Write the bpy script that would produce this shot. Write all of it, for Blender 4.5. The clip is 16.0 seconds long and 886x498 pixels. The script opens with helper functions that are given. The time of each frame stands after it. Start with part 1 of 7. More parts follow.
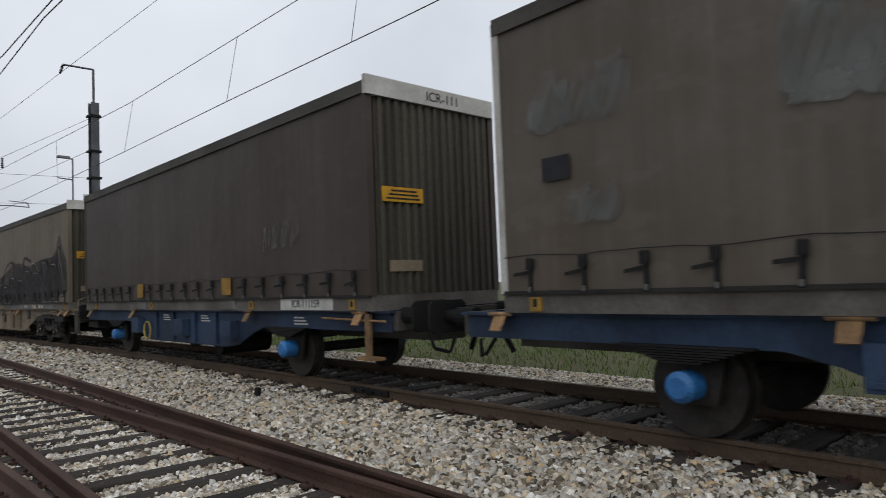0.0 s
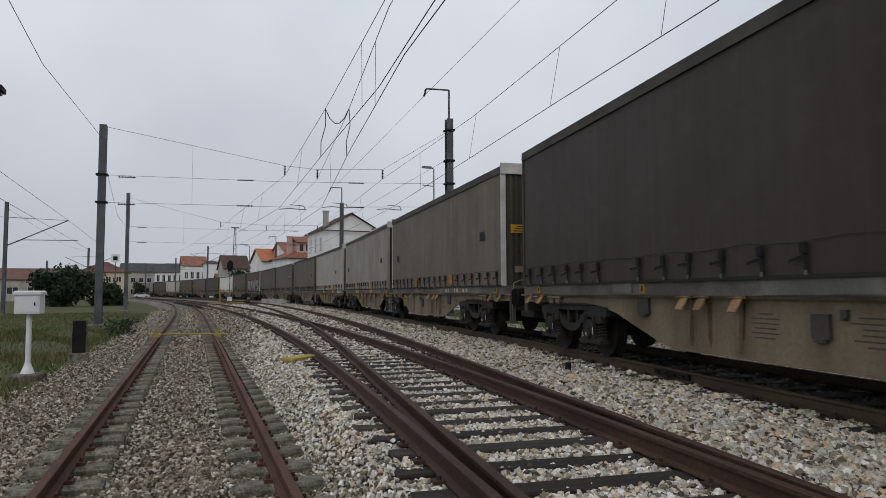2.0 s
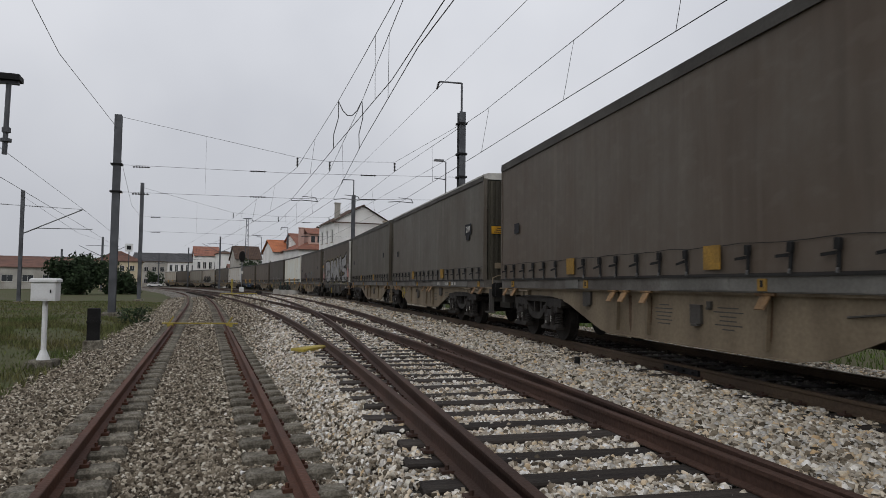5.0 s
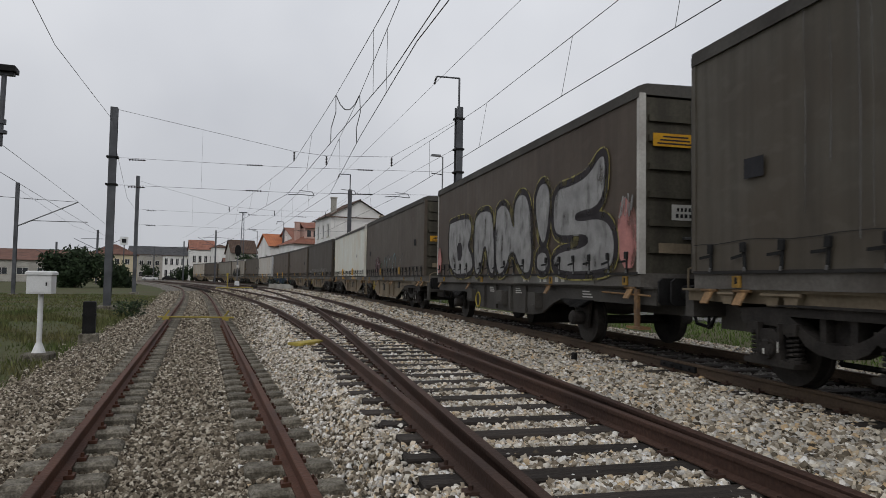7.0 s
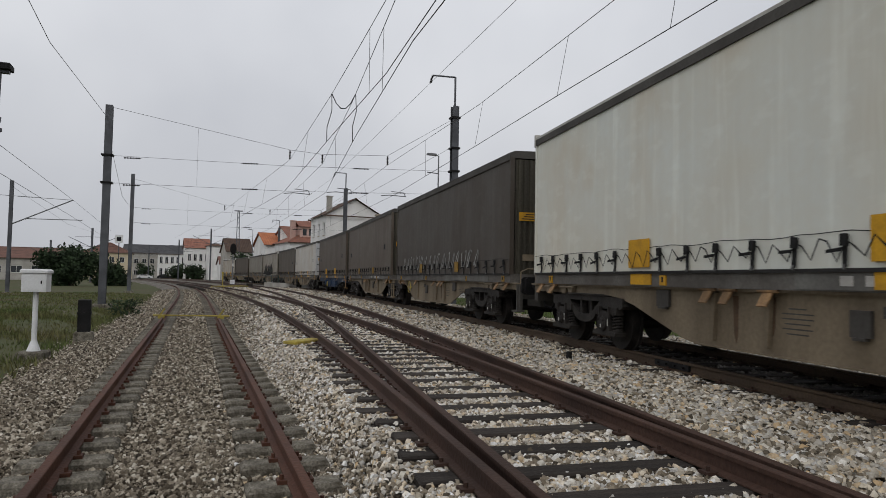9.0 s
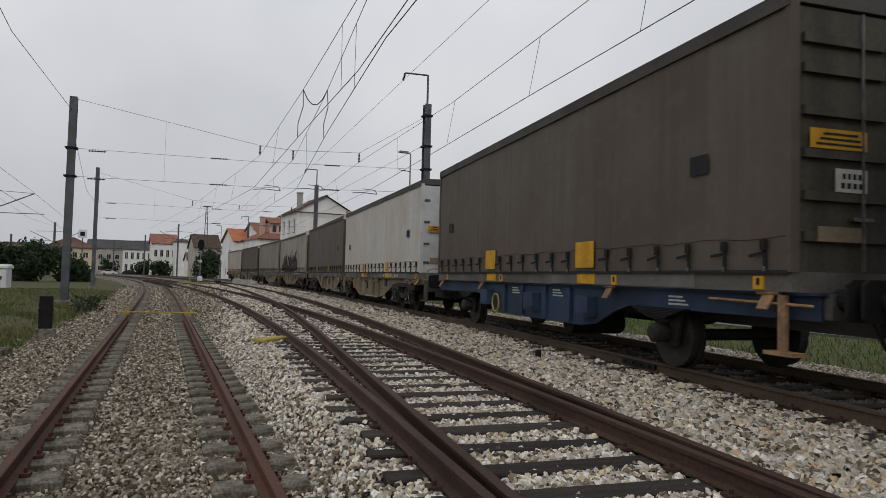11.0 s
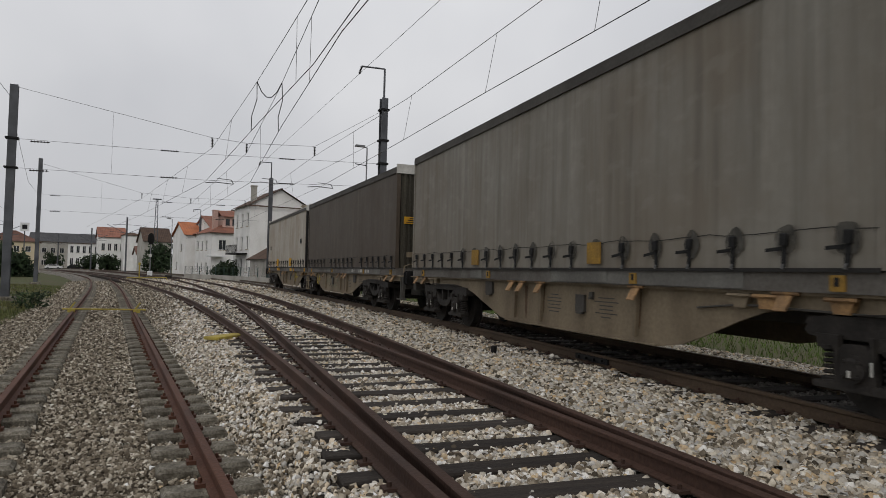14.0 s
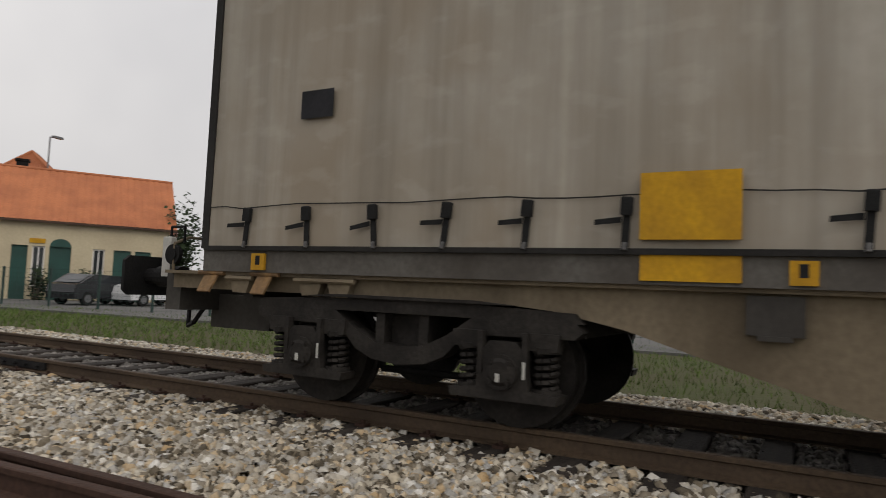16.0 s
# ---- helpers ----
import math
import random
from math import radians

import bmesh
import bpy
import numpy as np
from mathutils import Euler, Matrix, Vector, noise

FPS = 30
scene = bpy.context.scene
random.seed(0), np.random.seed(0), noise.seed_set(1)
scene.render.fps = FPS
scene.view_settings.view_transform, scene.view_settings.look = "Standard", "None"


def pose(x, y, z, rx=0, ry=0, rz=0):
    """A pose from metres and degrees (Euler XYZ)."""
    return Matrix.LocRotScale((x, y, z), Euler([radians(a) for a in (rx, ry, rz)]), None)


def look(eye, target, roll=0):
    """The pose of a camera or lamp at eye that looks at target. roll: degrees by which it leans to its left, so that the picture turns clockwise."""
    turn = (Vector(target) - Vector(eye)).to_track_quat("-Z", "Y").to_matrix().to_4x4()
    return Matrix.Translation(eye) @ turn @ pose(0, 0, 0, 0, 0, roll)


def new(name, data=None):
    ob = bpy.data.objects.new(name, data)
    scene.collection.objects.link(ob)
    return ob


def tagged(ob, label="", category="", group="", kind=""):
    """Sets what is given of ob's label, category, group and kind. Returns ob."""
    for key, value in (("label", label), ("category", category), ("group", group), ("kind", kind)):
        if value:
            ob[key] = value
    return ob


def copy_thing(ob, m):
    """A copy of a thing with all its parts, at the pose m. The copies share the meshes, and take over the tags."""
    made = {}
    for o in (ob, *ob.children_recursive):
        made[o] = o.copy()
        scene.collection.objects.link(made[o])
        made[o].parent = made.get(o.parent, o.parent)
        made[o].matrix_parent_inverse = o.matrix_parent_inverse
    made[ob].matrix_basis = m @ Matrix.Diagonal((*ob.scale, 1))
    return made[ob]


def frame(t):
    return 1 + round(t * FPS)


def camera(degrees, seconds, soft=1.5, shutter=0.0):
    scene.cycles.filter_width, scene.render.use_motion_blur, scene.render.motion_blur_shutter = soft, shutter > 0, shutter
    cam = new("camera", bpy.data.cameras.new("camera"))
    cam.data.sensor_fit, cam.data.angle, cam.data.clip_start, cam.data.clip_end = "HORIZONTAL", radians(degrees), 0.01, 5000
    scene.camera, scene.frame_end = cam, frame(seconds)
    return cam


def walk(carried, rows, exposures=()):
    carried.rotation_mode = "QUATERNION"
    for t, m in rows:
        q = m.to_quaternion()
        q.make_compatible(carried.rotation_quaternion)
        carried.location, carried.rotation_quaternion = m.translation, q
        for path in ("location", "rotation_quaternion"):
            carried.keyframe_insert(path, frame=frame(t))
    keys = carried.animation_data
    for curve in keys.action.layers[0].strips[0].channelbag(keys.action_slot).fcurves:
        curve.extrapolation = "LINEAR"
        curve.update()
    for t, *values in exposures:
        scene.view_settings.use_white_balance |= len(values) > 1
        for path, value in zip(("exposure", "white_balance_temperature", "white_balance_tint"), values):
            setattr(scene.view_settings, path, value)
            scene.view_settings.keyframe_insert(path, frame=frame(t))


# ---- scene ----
# ---------------- camera ----------------
cam = camera(67.2, 16.0, soft=0.42, shutter=0.05)
PATH = [
    # t, x, y, z, yaw, pitch, roll
    (0.0, 0.10, 1.00, 1.42, -49.10, 3.00, -2.20), (0.3, 0.16, 0.98, 1.29, -37.05, 4.19, -1.55),
    (0.5, 0.22, 0.93, 1.24, -31.77, 3.93, -1.30), (1.0, 0.13, 0.45, 1.20, -24.66, 3.33, -1.18),
    (1.5, 0.05, 0.14, 1.18, -21.58, 3.59, -0.56), (2.0, 0.01, 0.04, 1.15, -20.52, 3.66, -0.21),
    (2.5, 0.00, 0.03, 1.14, -19.94, 3.39, -0.15), (3.0, 0.01, 0.01, 1.15, -19.62, 3.23, -0.09),
    (3.5, 0.00, 0.00, 1.16, -19.61, 3.22, 0.01), (4.0, 0.00, 0.00, 1.15, -19.65, 3.15, 0.30),
    (6.5, -0.02, 0.00, 1.14, -19.61, 2.87, 0.73), (7.0, -0.03, 0.02, 1.14, -19.93, 2.68, 0.91),
    (7.5, -0.04, 0.02, 1.14, -20.04, 2.67, 0.94), (8.0, -0.04, -0.01, 1.13, -20.00, 2.70, 0.97),
    (8.5, -0.03, 0.01, 1.14, -20.08, 2.64, 0.98), (9.0, -0.04, -0.01, 1.14, -20.30, 2.59, 1.01),
    (11.5, -0.04, -0.03, 1.15, -23.34, 2.40, 1.38), (12.0, -0.04, -0.05, 1.16, -23.80, 2.28, 1.27),
    (12.5, -0.04, -0.05, 1.17, -24.53, 2.15, 1.28), (13.0, -0.04, -0.05, 1.17, -25.27, 2.17, 1.34),
    (13.5, -0.05, -0.07, 1.17, -25.67, 2.18, 1.32), (14.0, -0.03, -0.02, 1.19, -26.50, 2.05, 1.34),
    (14.5, 0.03, 0.21, 1.18, -28.53, 1.74, 1.19), (15.0, 0.16, 0.64, 1.23, -32.02, 1.26, 0.97),
    (15.4, 0.34, 1.05, 1.30, -38.85, 0.88, 1.10), (15.5, 0.39, 1.15, 1.29, -41.72, 0.74, 1.22),
    (15.6, 0.46, 1.12, 1.26, -45.30, 0.95, 1.25), (15.8, 0.68, 0.95, 1.12, -55.30, 1.90, 1.60),
    (15.9, 0.80, 0.84, 1.05, -61.80, 2.80, 2.10), (16.0, 0.92, 0.73, 0.98, -69.24, 3.71, 2.46)]
walk(cam, [(t, pose(x, y, z, 90 + p, 0, w) @ pose(0, 0, 0, 0, 0, r)) for t, x, y, z, w, p, r in PATH],
     exposures=[(0.0, 0.22, 6150, 10), (0.5, 0.04, 5950, 10), (1.0, 0.04, 6050, 11), (2.5, 0.04, 6150, 11), (4.0, 0.04, 6250, 12), (6.5, 0.04, 6330, 11), (9.0, 0.04, 6350, 11), (12.5, 0.04, 6470, 11),
                (14.5, 0.04, 6510, 11), (15.0, 0.04, 6500, 11), (15.5, 0.06, 6700, 11), (16.0, 0.18, 6820, 12)])

# ---------------- sky and light: an even overcast ----------------
world = bpy.data.worlds.new("overcast_sky")
scene.world = world
world.use_nodes = True
nt = world.node_tree
sky = nt.nodes.new("ShaderNodeTexSky")
sky.sky_type, sky.sun_disc = "NISHITA", False
sky.sun_elevation, sky.sun_rotation = radians(42), radians(200)
hsv = nt.nodes.new("ShaderNodeHueSaturation")
hsv.inputs["Saturation"].default_value = 0.12
hsv.inputs["Value"].default_value = 0.06
nt.links.new(sky.outputs[0], hsv.inputs["Color"])
tc = nt.nodes.new("ShaderNodeTexCoord")
cl = nt.nodes.new("ShaderNodeTexNoise")
cl.inputs["Scale"].default_value, cl.inputs["Detail"].default_value = 2.2, 4.0
nt.links.new(tc.outputs["Generated"], cl.inputs["Vector"])
ramp = nt.nodes.new("ShaderNodeValToRGB")
ramp.color_ramp.elements[0].position, ramp.color_ramp.elements[0].color = 0.3, (0.585, 0.60, 0.63, 1)
ramp.color_ramp.elements[1].position, ramp.color_ramp.elements[1].color = 0.72, (0.775, 0.785, 0.80, 1)
nt.links.new(cl.outputs["Fac"], ramp.inputs["Fac"])
mixs = nt.nodes.new("ShaderNodeMix")
mixs.data_type = "RGBA"
mixs.inputs["Factor"].default_value = 0.86
nt.links.new(hsv.outputs[0], mixs.inputs["A"])
nt.links.new(ramp.outputs[0], mixs.inputs["B"])
sep = nt.nodes.new("ShaderNodeSeparateXYZ")
nt.links.new(tc.outputs["Generated"], sep.inputs[0])
rise = nt.nodes.new("ShaderNodeMapRange")
rise.inputs["From Min"].default_value, rise.inputs["From Max"].default_value = 0.0, 0.42
rise.inputs["To Min"].default_value, rise.inputs["To Max"].default_value = 0.80, 1.10
nt.links.new(sep.outputs["Z"], rise.inputs["Value"])
grade = nt.nodes.new("ShaderNodeVectorMath")
grade.operation = "SCALE"
nt.links.new(mixs.outputs["Result"], grade.inputs[0])
nt.links.new(rise.outputs[0], grade.inputs["Scale"])
nt.links.new(grade.outputs[0], nt.nodes["Background"].inputs["Color"])
nt.nodes["Background"].inputs["Strength"].default_value = 1.0
sun_data = bpy.data.lights.new("sun", "SUN")
sun_data.energy, sun_data.angle, sun_data.color = 0.6, radians(30), (1.0, 0.96, 0.9)
sun = new("sun", sun_data)
sun.matrix_world = look((-20, -30, 40), (0, 10, 0))


# ---------------- materials ----------------
def nodes(m):
    return m.node_tree.nodes, m.node_tree.links


def mix_rgb(m, fac, a, b, mode="MIX"):
    ns, ln = nodes(m)
    n = ns.new("ShaderNodeMix")
    n.data_type, n.blend_type = "RGBA", mode
    for key, value in (("Factor", fac), ("A", a), ("B", b)):
        if isinstance(value, (int, float)):
            n.inputs[key].default_value = value
        elif isinstance(value, tuple):
            n.inputs[key].default_value = (*value, 1.0)
        else:
            ln.new(value, n.inputs[key])
    return n.outputs["Result"]


def noise_fac(m, scale, lo=0.35, hi=0.65, detail=4.0, stretch=(1, 1, 1)):
    ns, ln = nodes(m)
    co = ns.new("ShaderNodeTexCoord")
    mp = ns.new("ShaderNodeMapping")
    mp.inputs["Scale"].default_value = stretch
    ln.new(co.outputs["Object"], mp.inputs["Vector"])
    n = ns.new("ShaderNodeTexNoise")
    n.inputs["Scale"].default_value, n.inputs["Detail"].default_value = scale, detail
    ln.new(mp.outputs[0], n.inputs["Vector"])
    r = ns.new("ShaderNodeMapRange")
    r.inputs["From Min"].default_value, r.inputs["From Max"].default_value = lo, hi
    ln.new(n.outputs["Fac"], r.inputs["Value"])
    return r.outputs[0]


def bump(m, height, strength=0.3, dist=0.01):
    ns, ln = nodes(m)
    b = ns.new("ShaderNodeBump")
    b.inputs["Strength"].default_value, b.inputs["Distance"].default_value = strength, dist
    ln.new(height, b.inputs["Height"])
    ln.new(b.outputs[0], ns["Principled BSDF"].inputs["Normal"])


def stuff_mat(name, base, dark=None, rough=0.75, metal=0.0, big=1.5, fine=40.0, vary=0.5, bumps=0.25, island=0.0, obj=0.0,
              stretch=(1, 1, 1)):
    """A worn surface: base colour, blotches towards dark at a large scale, grain and relief at a fine one."""
    m = bpy.data.materials.new(name)
    m.use_nodes = True
    ns, ln = nodes(m)
    p = ns["Principled BSDF"]
    p.inputs["Roughness"].default_value, p.inputs["Metallic"].default_value = rough, metal
    p.inputs["Specular IOR Level"].default_value = 0.2 if rough > 0.6 else 0.5
    dark = dark or tuple(c * 0.55 for c in base)
    f1 = noise_fac(m, big, 0.35, 0.7, 5.0, stretch)
    f2 = noise_fac(m, fine, 0.3, 0.7, 3.0)
    col = mix_rgb(m, f1, base, dark)
    mul = ns.new("ShaderNodeMath")
    mul.operation, mul.inputs[1].default_value = "MULTIPLY", vary
    ln.new(f2, mul.inputs[0])
    col = mix_rgb(m, mul.outputs[0], col, tuple(c * 0.6 for c in dark))
    if island or obj:
        src = ns.new("ShaderNodeNewGeometry").outputs["Random Per Island"] if island else ns.new("ShaderNodeObjectInfo").outputs["Random"]
        r = ns.new("ShaderNodeMapRange")
        r.inputs["To Min"].default_value, r.inputs["To Max"].default_value = 1 - (island or obj), 1 + (island or obj)
        ln.new(src, r.inputs["Value"])
        h = ns.new("ShaderNodeHueSaturation")
        ln.new(r.outputs[0], h.inputs["Value"])
        ln.new(col, h.inputs["Color"])
        col = h.outputs[0]
    ln.new(col, p.inputs["Base Color"])
    if bumps:
        bump(m, f2, bumps, 0.01)
    return m


def tarp_mat(name, base, dark, streak=0.5, seed=0.0):
    """Dirty tarpaulin: blotches, soot streaks running down, faint paler drips and a grimy hem."""
    m = bpy.data.materials.new(name)
    m.use_nodes = True
    ns, ln = nodes(m)
    p = ns["Principled BSDF"]
    p.inputs["Roughness"].default_value = 0.62
    p.inputs["Specular IOR Level"].default_value = 0.3
    dark = (dark[0] * 1.08, dark[1], dark[2] * 0.92)
    f1 = noise_fac(m, 0.45 + 0.1 * seed, 0.35, 0.68, 5.0)
    col = mix_rgb(m, f1, base, dark)
    f2 = noise_fac(m, 1.6, 0.42, 0.75, 4.0, (1, 2.6 + seed, 0.16))
    k = ns.new("ShaderNodeMath")
    k.operation, k.inputs[1].default_value = "MULTIPLY", streak
    ln.new(f2, k.inputs[0])
    col = mix_rgb(m, k.outputs[0], col, tuple(c * 0.55 for c in dark))
    f3 = noise_fac(m, 1.3, 0.55, 0.78, 5.0, (1, 3.5, 0.22))
    k3 = ns.new("ShaderNodeMath")
    k3.operation, k3.inputs[1].default_value = "MULTIPLY", 0.35
    ln.new(f3, k3.inputs[0])
    col = mix_rgb(m, k3.outputs[0], col, tuple(min(1, c * 1.45) for c in base))
    f5 = noise_fac(m, 0.9 + 0.2 * seed, 0.5, 0.62, 6.0, (1, 1, 0.6))
    k5 = ns.new("ShaderNodeMath")
    k5.operation, k5.inputs[1].default_value = "MULTIPLY", 0.30
    ln.new(f5, k5.inputs[0])
    col = mix_rgb(m, k5.outputs[0], col, (dark[0] * 0.85, dark[1] * 0.72, dark[2] * 0.58))
    f4 = noise_fac(m, 7, 0.35, 0.65, 9.0)
    k4 = ns.new("ShaderNodeMath")
    k4.operation, k4.inputs[1].default_value = "MULTIPLY", 0.28
    ln.new(f4, k4.inputs[0])
    col = mix_rgb(m, k4.outputs[0], col, dark)
    ln.new(col, p.inputs["Base Color"])
    f6 = noise_fac(m, 2.2 + seed, 0.56, 0.66, 8.0, (1, 0.8, 1.6))
    k6 = ns.new("ShaderNodeMath")
    k6.operation, k6.inputs[1].default_value = "MULTIPLY", 0.14
    ln.new(f6, k6.inputs[0])
    col = mix_rgb(m, k6.outputs[0], col, tuple(min(1, c * 1.3 + 0.015) for c in base))
    ln.new(col, p.inputs["Base Color"])
    bump(m, noise_fac(m, 1.6, 0.2, 0.8, 6.0), 0.22, 0.03)
    return m


M = {}
M["rust"] = stuff_mat("rusty_rail_steel", (0.13, 0.058, 0.036), (0.06, 0.03, 0.022), 0.72, 0.25, 0.8, 30)
M["rustdark"] = stuff_mat("dark_rusty_rail_steel", (0.090, 0.050, 0.036), (0.045, 0.027, 0.021), 0.72, 0.2, 0.8, 30)
M["railtop"] = stuff_mat("dull_rail_head", (0.15, 0.105, 0.085), (0.085, 0.055, 0.045), 0.5, 0.5, 1.0, 30)
M["railmain"] = stuff_mat("brown_rail_steel", (0.115, 0.080, 0.052), (0.06, 0.042, 0.03), 0.72, 0.2, 0.8, 30)
M["shine"] = stuff_mat("polished_rail_head", (0.5, 0.49, 0.47), (0.4, 0.38, 0.35), 0.28, 0.9, 1.0, 30, 0.2, 0.05)
M["timber"] = stuff_mat("creosoted_timber", (0.05, 0.041, 0.034), (0.022, 0.018, 0.016), 0.85, 0, 3, 30, 0.5, 0.5, obj=0.3,
                        stretch=(0.4, 4, 4))
M["concrete"] = stuff_mat("mossy_concrete_block", (0.30, 0.275, 0.225), (0.07, 0.060, 0.044), 0.9, 0, 9, 55, 0.75, 0.6, obj=0.3)
M["iron"] = stuff_mat("black_greasy_iron", (0.022, 0.021, 0.021), (0.010, 0.010, 0.010), 0.7, 0.3, 4, 40)
M["bogie"] = stuff_mat("sooty_bogie_steel", (0.046, 0.041, 0.036), (0.016, 0.014, 0.013), 0.72, 0.2, 4, 30)
M["frame"] = stuff_mat("grey_olive_wagon_paint", (0.25, 0.202, 0.138), (0.128, 0.10, 0.066), 0.7, 0.05, 0.9, 20, 0.35, 0.15,
                       stretch=(1, 1.5, 0.4))
M["rustrun"] = stuff_mat("brown_rust_run", (0.12, 0.075, 0.045), (0.075, 0.05, 0.034), 0.85, 0, 6, 40, 0.4, 0.05)
M["framedark"] = stuff_mat("dirty_grey_wagon_paint", (0.09, 0.085, 0.075), (0.045, 0.04, 0.036), 0.7, 0.05, 0.9, 20, 0.35, 0.15)
M["blue"] = stuff_mat("dark_blue_wagon_paint", (0.035, 0.06, 0.11), (0.018, 0.026, 0.045), 0.65, 0.05, 1.2, 20, 0.35, 0.15)
M["bluehub"] = stuff_mat("bright_blue_axle_cap", (0.03, 0.19, 0.50), (0.02, 0.10, 0.26), 0.5, 0.0, 3, 20)
M["orange"] = stuff_mat("worn_orange_flap", (0.33, 0.195, 0.085), (0.15, 0.095, 0.055), 0.7, 0, 5, 30, 0.5, 0.25, obj=0.4)
M["yellow"] = stuff_mat("dirty_yellow_paint", (0.64, 0.345, 0.018), (0.45, 0.235, 0.02), 0.65, 0, 4, 30, 0.35, 0.1)
M["yellowdull"] = stuff_mat("faded_yellow_paint", (0.45, 0.36, 0.07), (0.28, 0.22, 0.06), 0.75, 0, 3, 30)
M["ochre"] = stuff_mat("dull_ochre_paint", (0.36, 0.21, 0.04), (0.19, 0.115, 0.032), 0.75, 0, 3, 30)
M["strip"] = stuff_mat("grey_number_strip", (0.17, 0.165, 0.15), (0.10, 0.095, 0.085), 0.7, 0, 1.5, 25, 0.35, 0.1)
M["gchalk"] = stuff_mat("chalky_grey_spray_paint", (0.20, 0.20, 0.195), (0.10, 0.095, 0.09), 0.8, 0, 2, 30, 0.4, 0.05)
M["hem"] = stuff_mat("sooty_hem_welt", (0.035, 0.033, 0.031), (0.02, 0.019, 0.018), 0.8, 0, 2, 30)
M["gyellow"] = stuff_mat("yellow_spray_paint", (0.34, 0.29, 0.06), (0.20, 0.17, 0.05), 0.6, 0, 3, 30, 0.3, 0.05)
M["gblack"] = stuff_mat("black_green_spray_paint", (0.018, 0.019, 0.014), (0.010, 0.010, 0.008), 0.85, 0, 1.5, 30, 0.3, 0.05)
M["soot"] = stuff_mat("greasy_soot", (0.045, 0.042, 0.036), (0.09, 0.085, 0.072), 0.7, 0, 6, 40, 0.4, 0.05)
M["base"] = stuff_mat("dark_grey_container_frame", (0.155, 0.145, 0.130), (0.078, 0.068, 0.058), 0.65, 0.1, 1.5, 25, 0.4, 0.1)
M["header"] = stuff_mat("off_white_header", (0.55, 0.54, 0.50), (0.36, 0.34, 0.31), 0.65, 0, 1.5, 25, 0.3, 0.1)
M["strap"] = stuff_mat("black_webbing", (0.02, 0.02, 0.02), (0.012, 0.012, 0.012), 0.8, 0, 6, 60)
M["buckle"] = stuff_mat("grey_steel_buckle", (0.16, 0.155, 0.15), (0.06, 0.06, 0.06), 0.5, 0.5, 6, 60)
M["endwall"] = stuff_mat("grimy_brown_end_panel", (0.085, 0.078, 0.058), (0.04, 0.036, 0.028), 0.7, 0.0, 0.9, 20, 0.4, 0.15,
                         stretch=(3, 1, 0.2))
M["enddoor"] = stuff_mat("white_container_door", (0.52, 0.53, 0.53), (0.40, 0.40, 0.39), 0.5, 0.0, 1.5, 20, 0.2, 0.05)
M["patch"] = stuff_mat("dark_grey_patch", (0.035, 0.035, 0.04), (0.02, 0.02, 0.022), 0.85, 0, 4, 40, 0.3, 0.05)
M["plate"] = stuff_mat("grubby_white_plate", (0.55, 0.54, 0.5), (0.40, 0.39, 0.36), 0.6, 0, 5, 40, 0.25, 0.05)
M["ink"] = stuff_mat("black_lettering", (0.02, 0.02, 0.022), (0.012, 0.012, 0.012), 0.85, 0, 5, 40, 0.1, 0)
M["silver"] = stuff_mat("silver_spray_paint", (0.31, 0.305, 0.295), (0.17, 0.165, 0.16), 0.5, 0.2, 3, 30, 0.3, 0.05)
M["gdark"] = stuff_mat("dark_spray_paint", (0.045, 0.04, 0.042), (0.025, 0.022, 0.024), 0.85, 0, 3, 30, 0.3, 0.05)
M["gpale"] = stuff_mat("pale_grey_spray_paint", (0.42, 0.42, 0.40), (0.16, 0.16, 0.155), 0.7, 0, 2, 30, 0.4, 0.05)
M["gpurple"] = stuff_mat("faded_violet_spray_paint", (0.060, 0.053, 0.055), (0.032, 0.028, 0.029), 0.85, 0, 2, 30, 0.3, 0.05)
M["gpink"] = stuff_mat("pink_spray_paint", (0.50, 0.21, 0.18), (0.36, 0.14, 0.13), 0.6, 0, 3, 30, 0.3, 0.05)
M["gpinkdull"] = stuff_mat("faded_pink_spray_paint", (0.15, 0.065, 0.075), (0.10, 0.05, 0.055), 0.6, 0, 3, 30, 0.3, 0.05)
M["gcyan"] = stuff_mat("faded_cyan_spray_paint", (0.10, 0.19, 0.20), (0.07, 0.11, 0.12), 0.6, 0, 3, 30, 0.3, 0.05)
M["ggreen"] = stuff_mat("faded_green_spray_paint", (0.09, 0.16, 0.08), (0.08, 0.12, 0.07), 0.6, 0, 3, 30, 0.3, 0.05)
M["gred"] = stuff_mat("faded_red_spray_paint", (0.21, 0.10, 0.095), (0.15, 0.085, 0.08), 0.6, 0, 3, 30, 0.3, 0.05)


def worn(m, keep, scale, soft=0.12, stretch=(1, 1, 0.5)):
    """Paint that has partly rubbed off: the bare curtain shows through in patches."""
    ns, ln = nodes(m)
    out = ns["Material Output"]
    fac = noise_fac(m, scale, keep - soft, keep + soft, 9.0, stretch)
    clear = ns.new("ShaderNodeBsdfTransparent")
    mx = ns.new("ShaderNodeMixShader")
    ln.new(fac, mx.inputs[0])
    ln.new(ns["Principled BSDF"].outputs[0], mx.inputs[1])
    ln.new(clear.outputs[0], mx.inputs[2])
    ln.new(mx.outputs[0], out.inputs["Surface"])


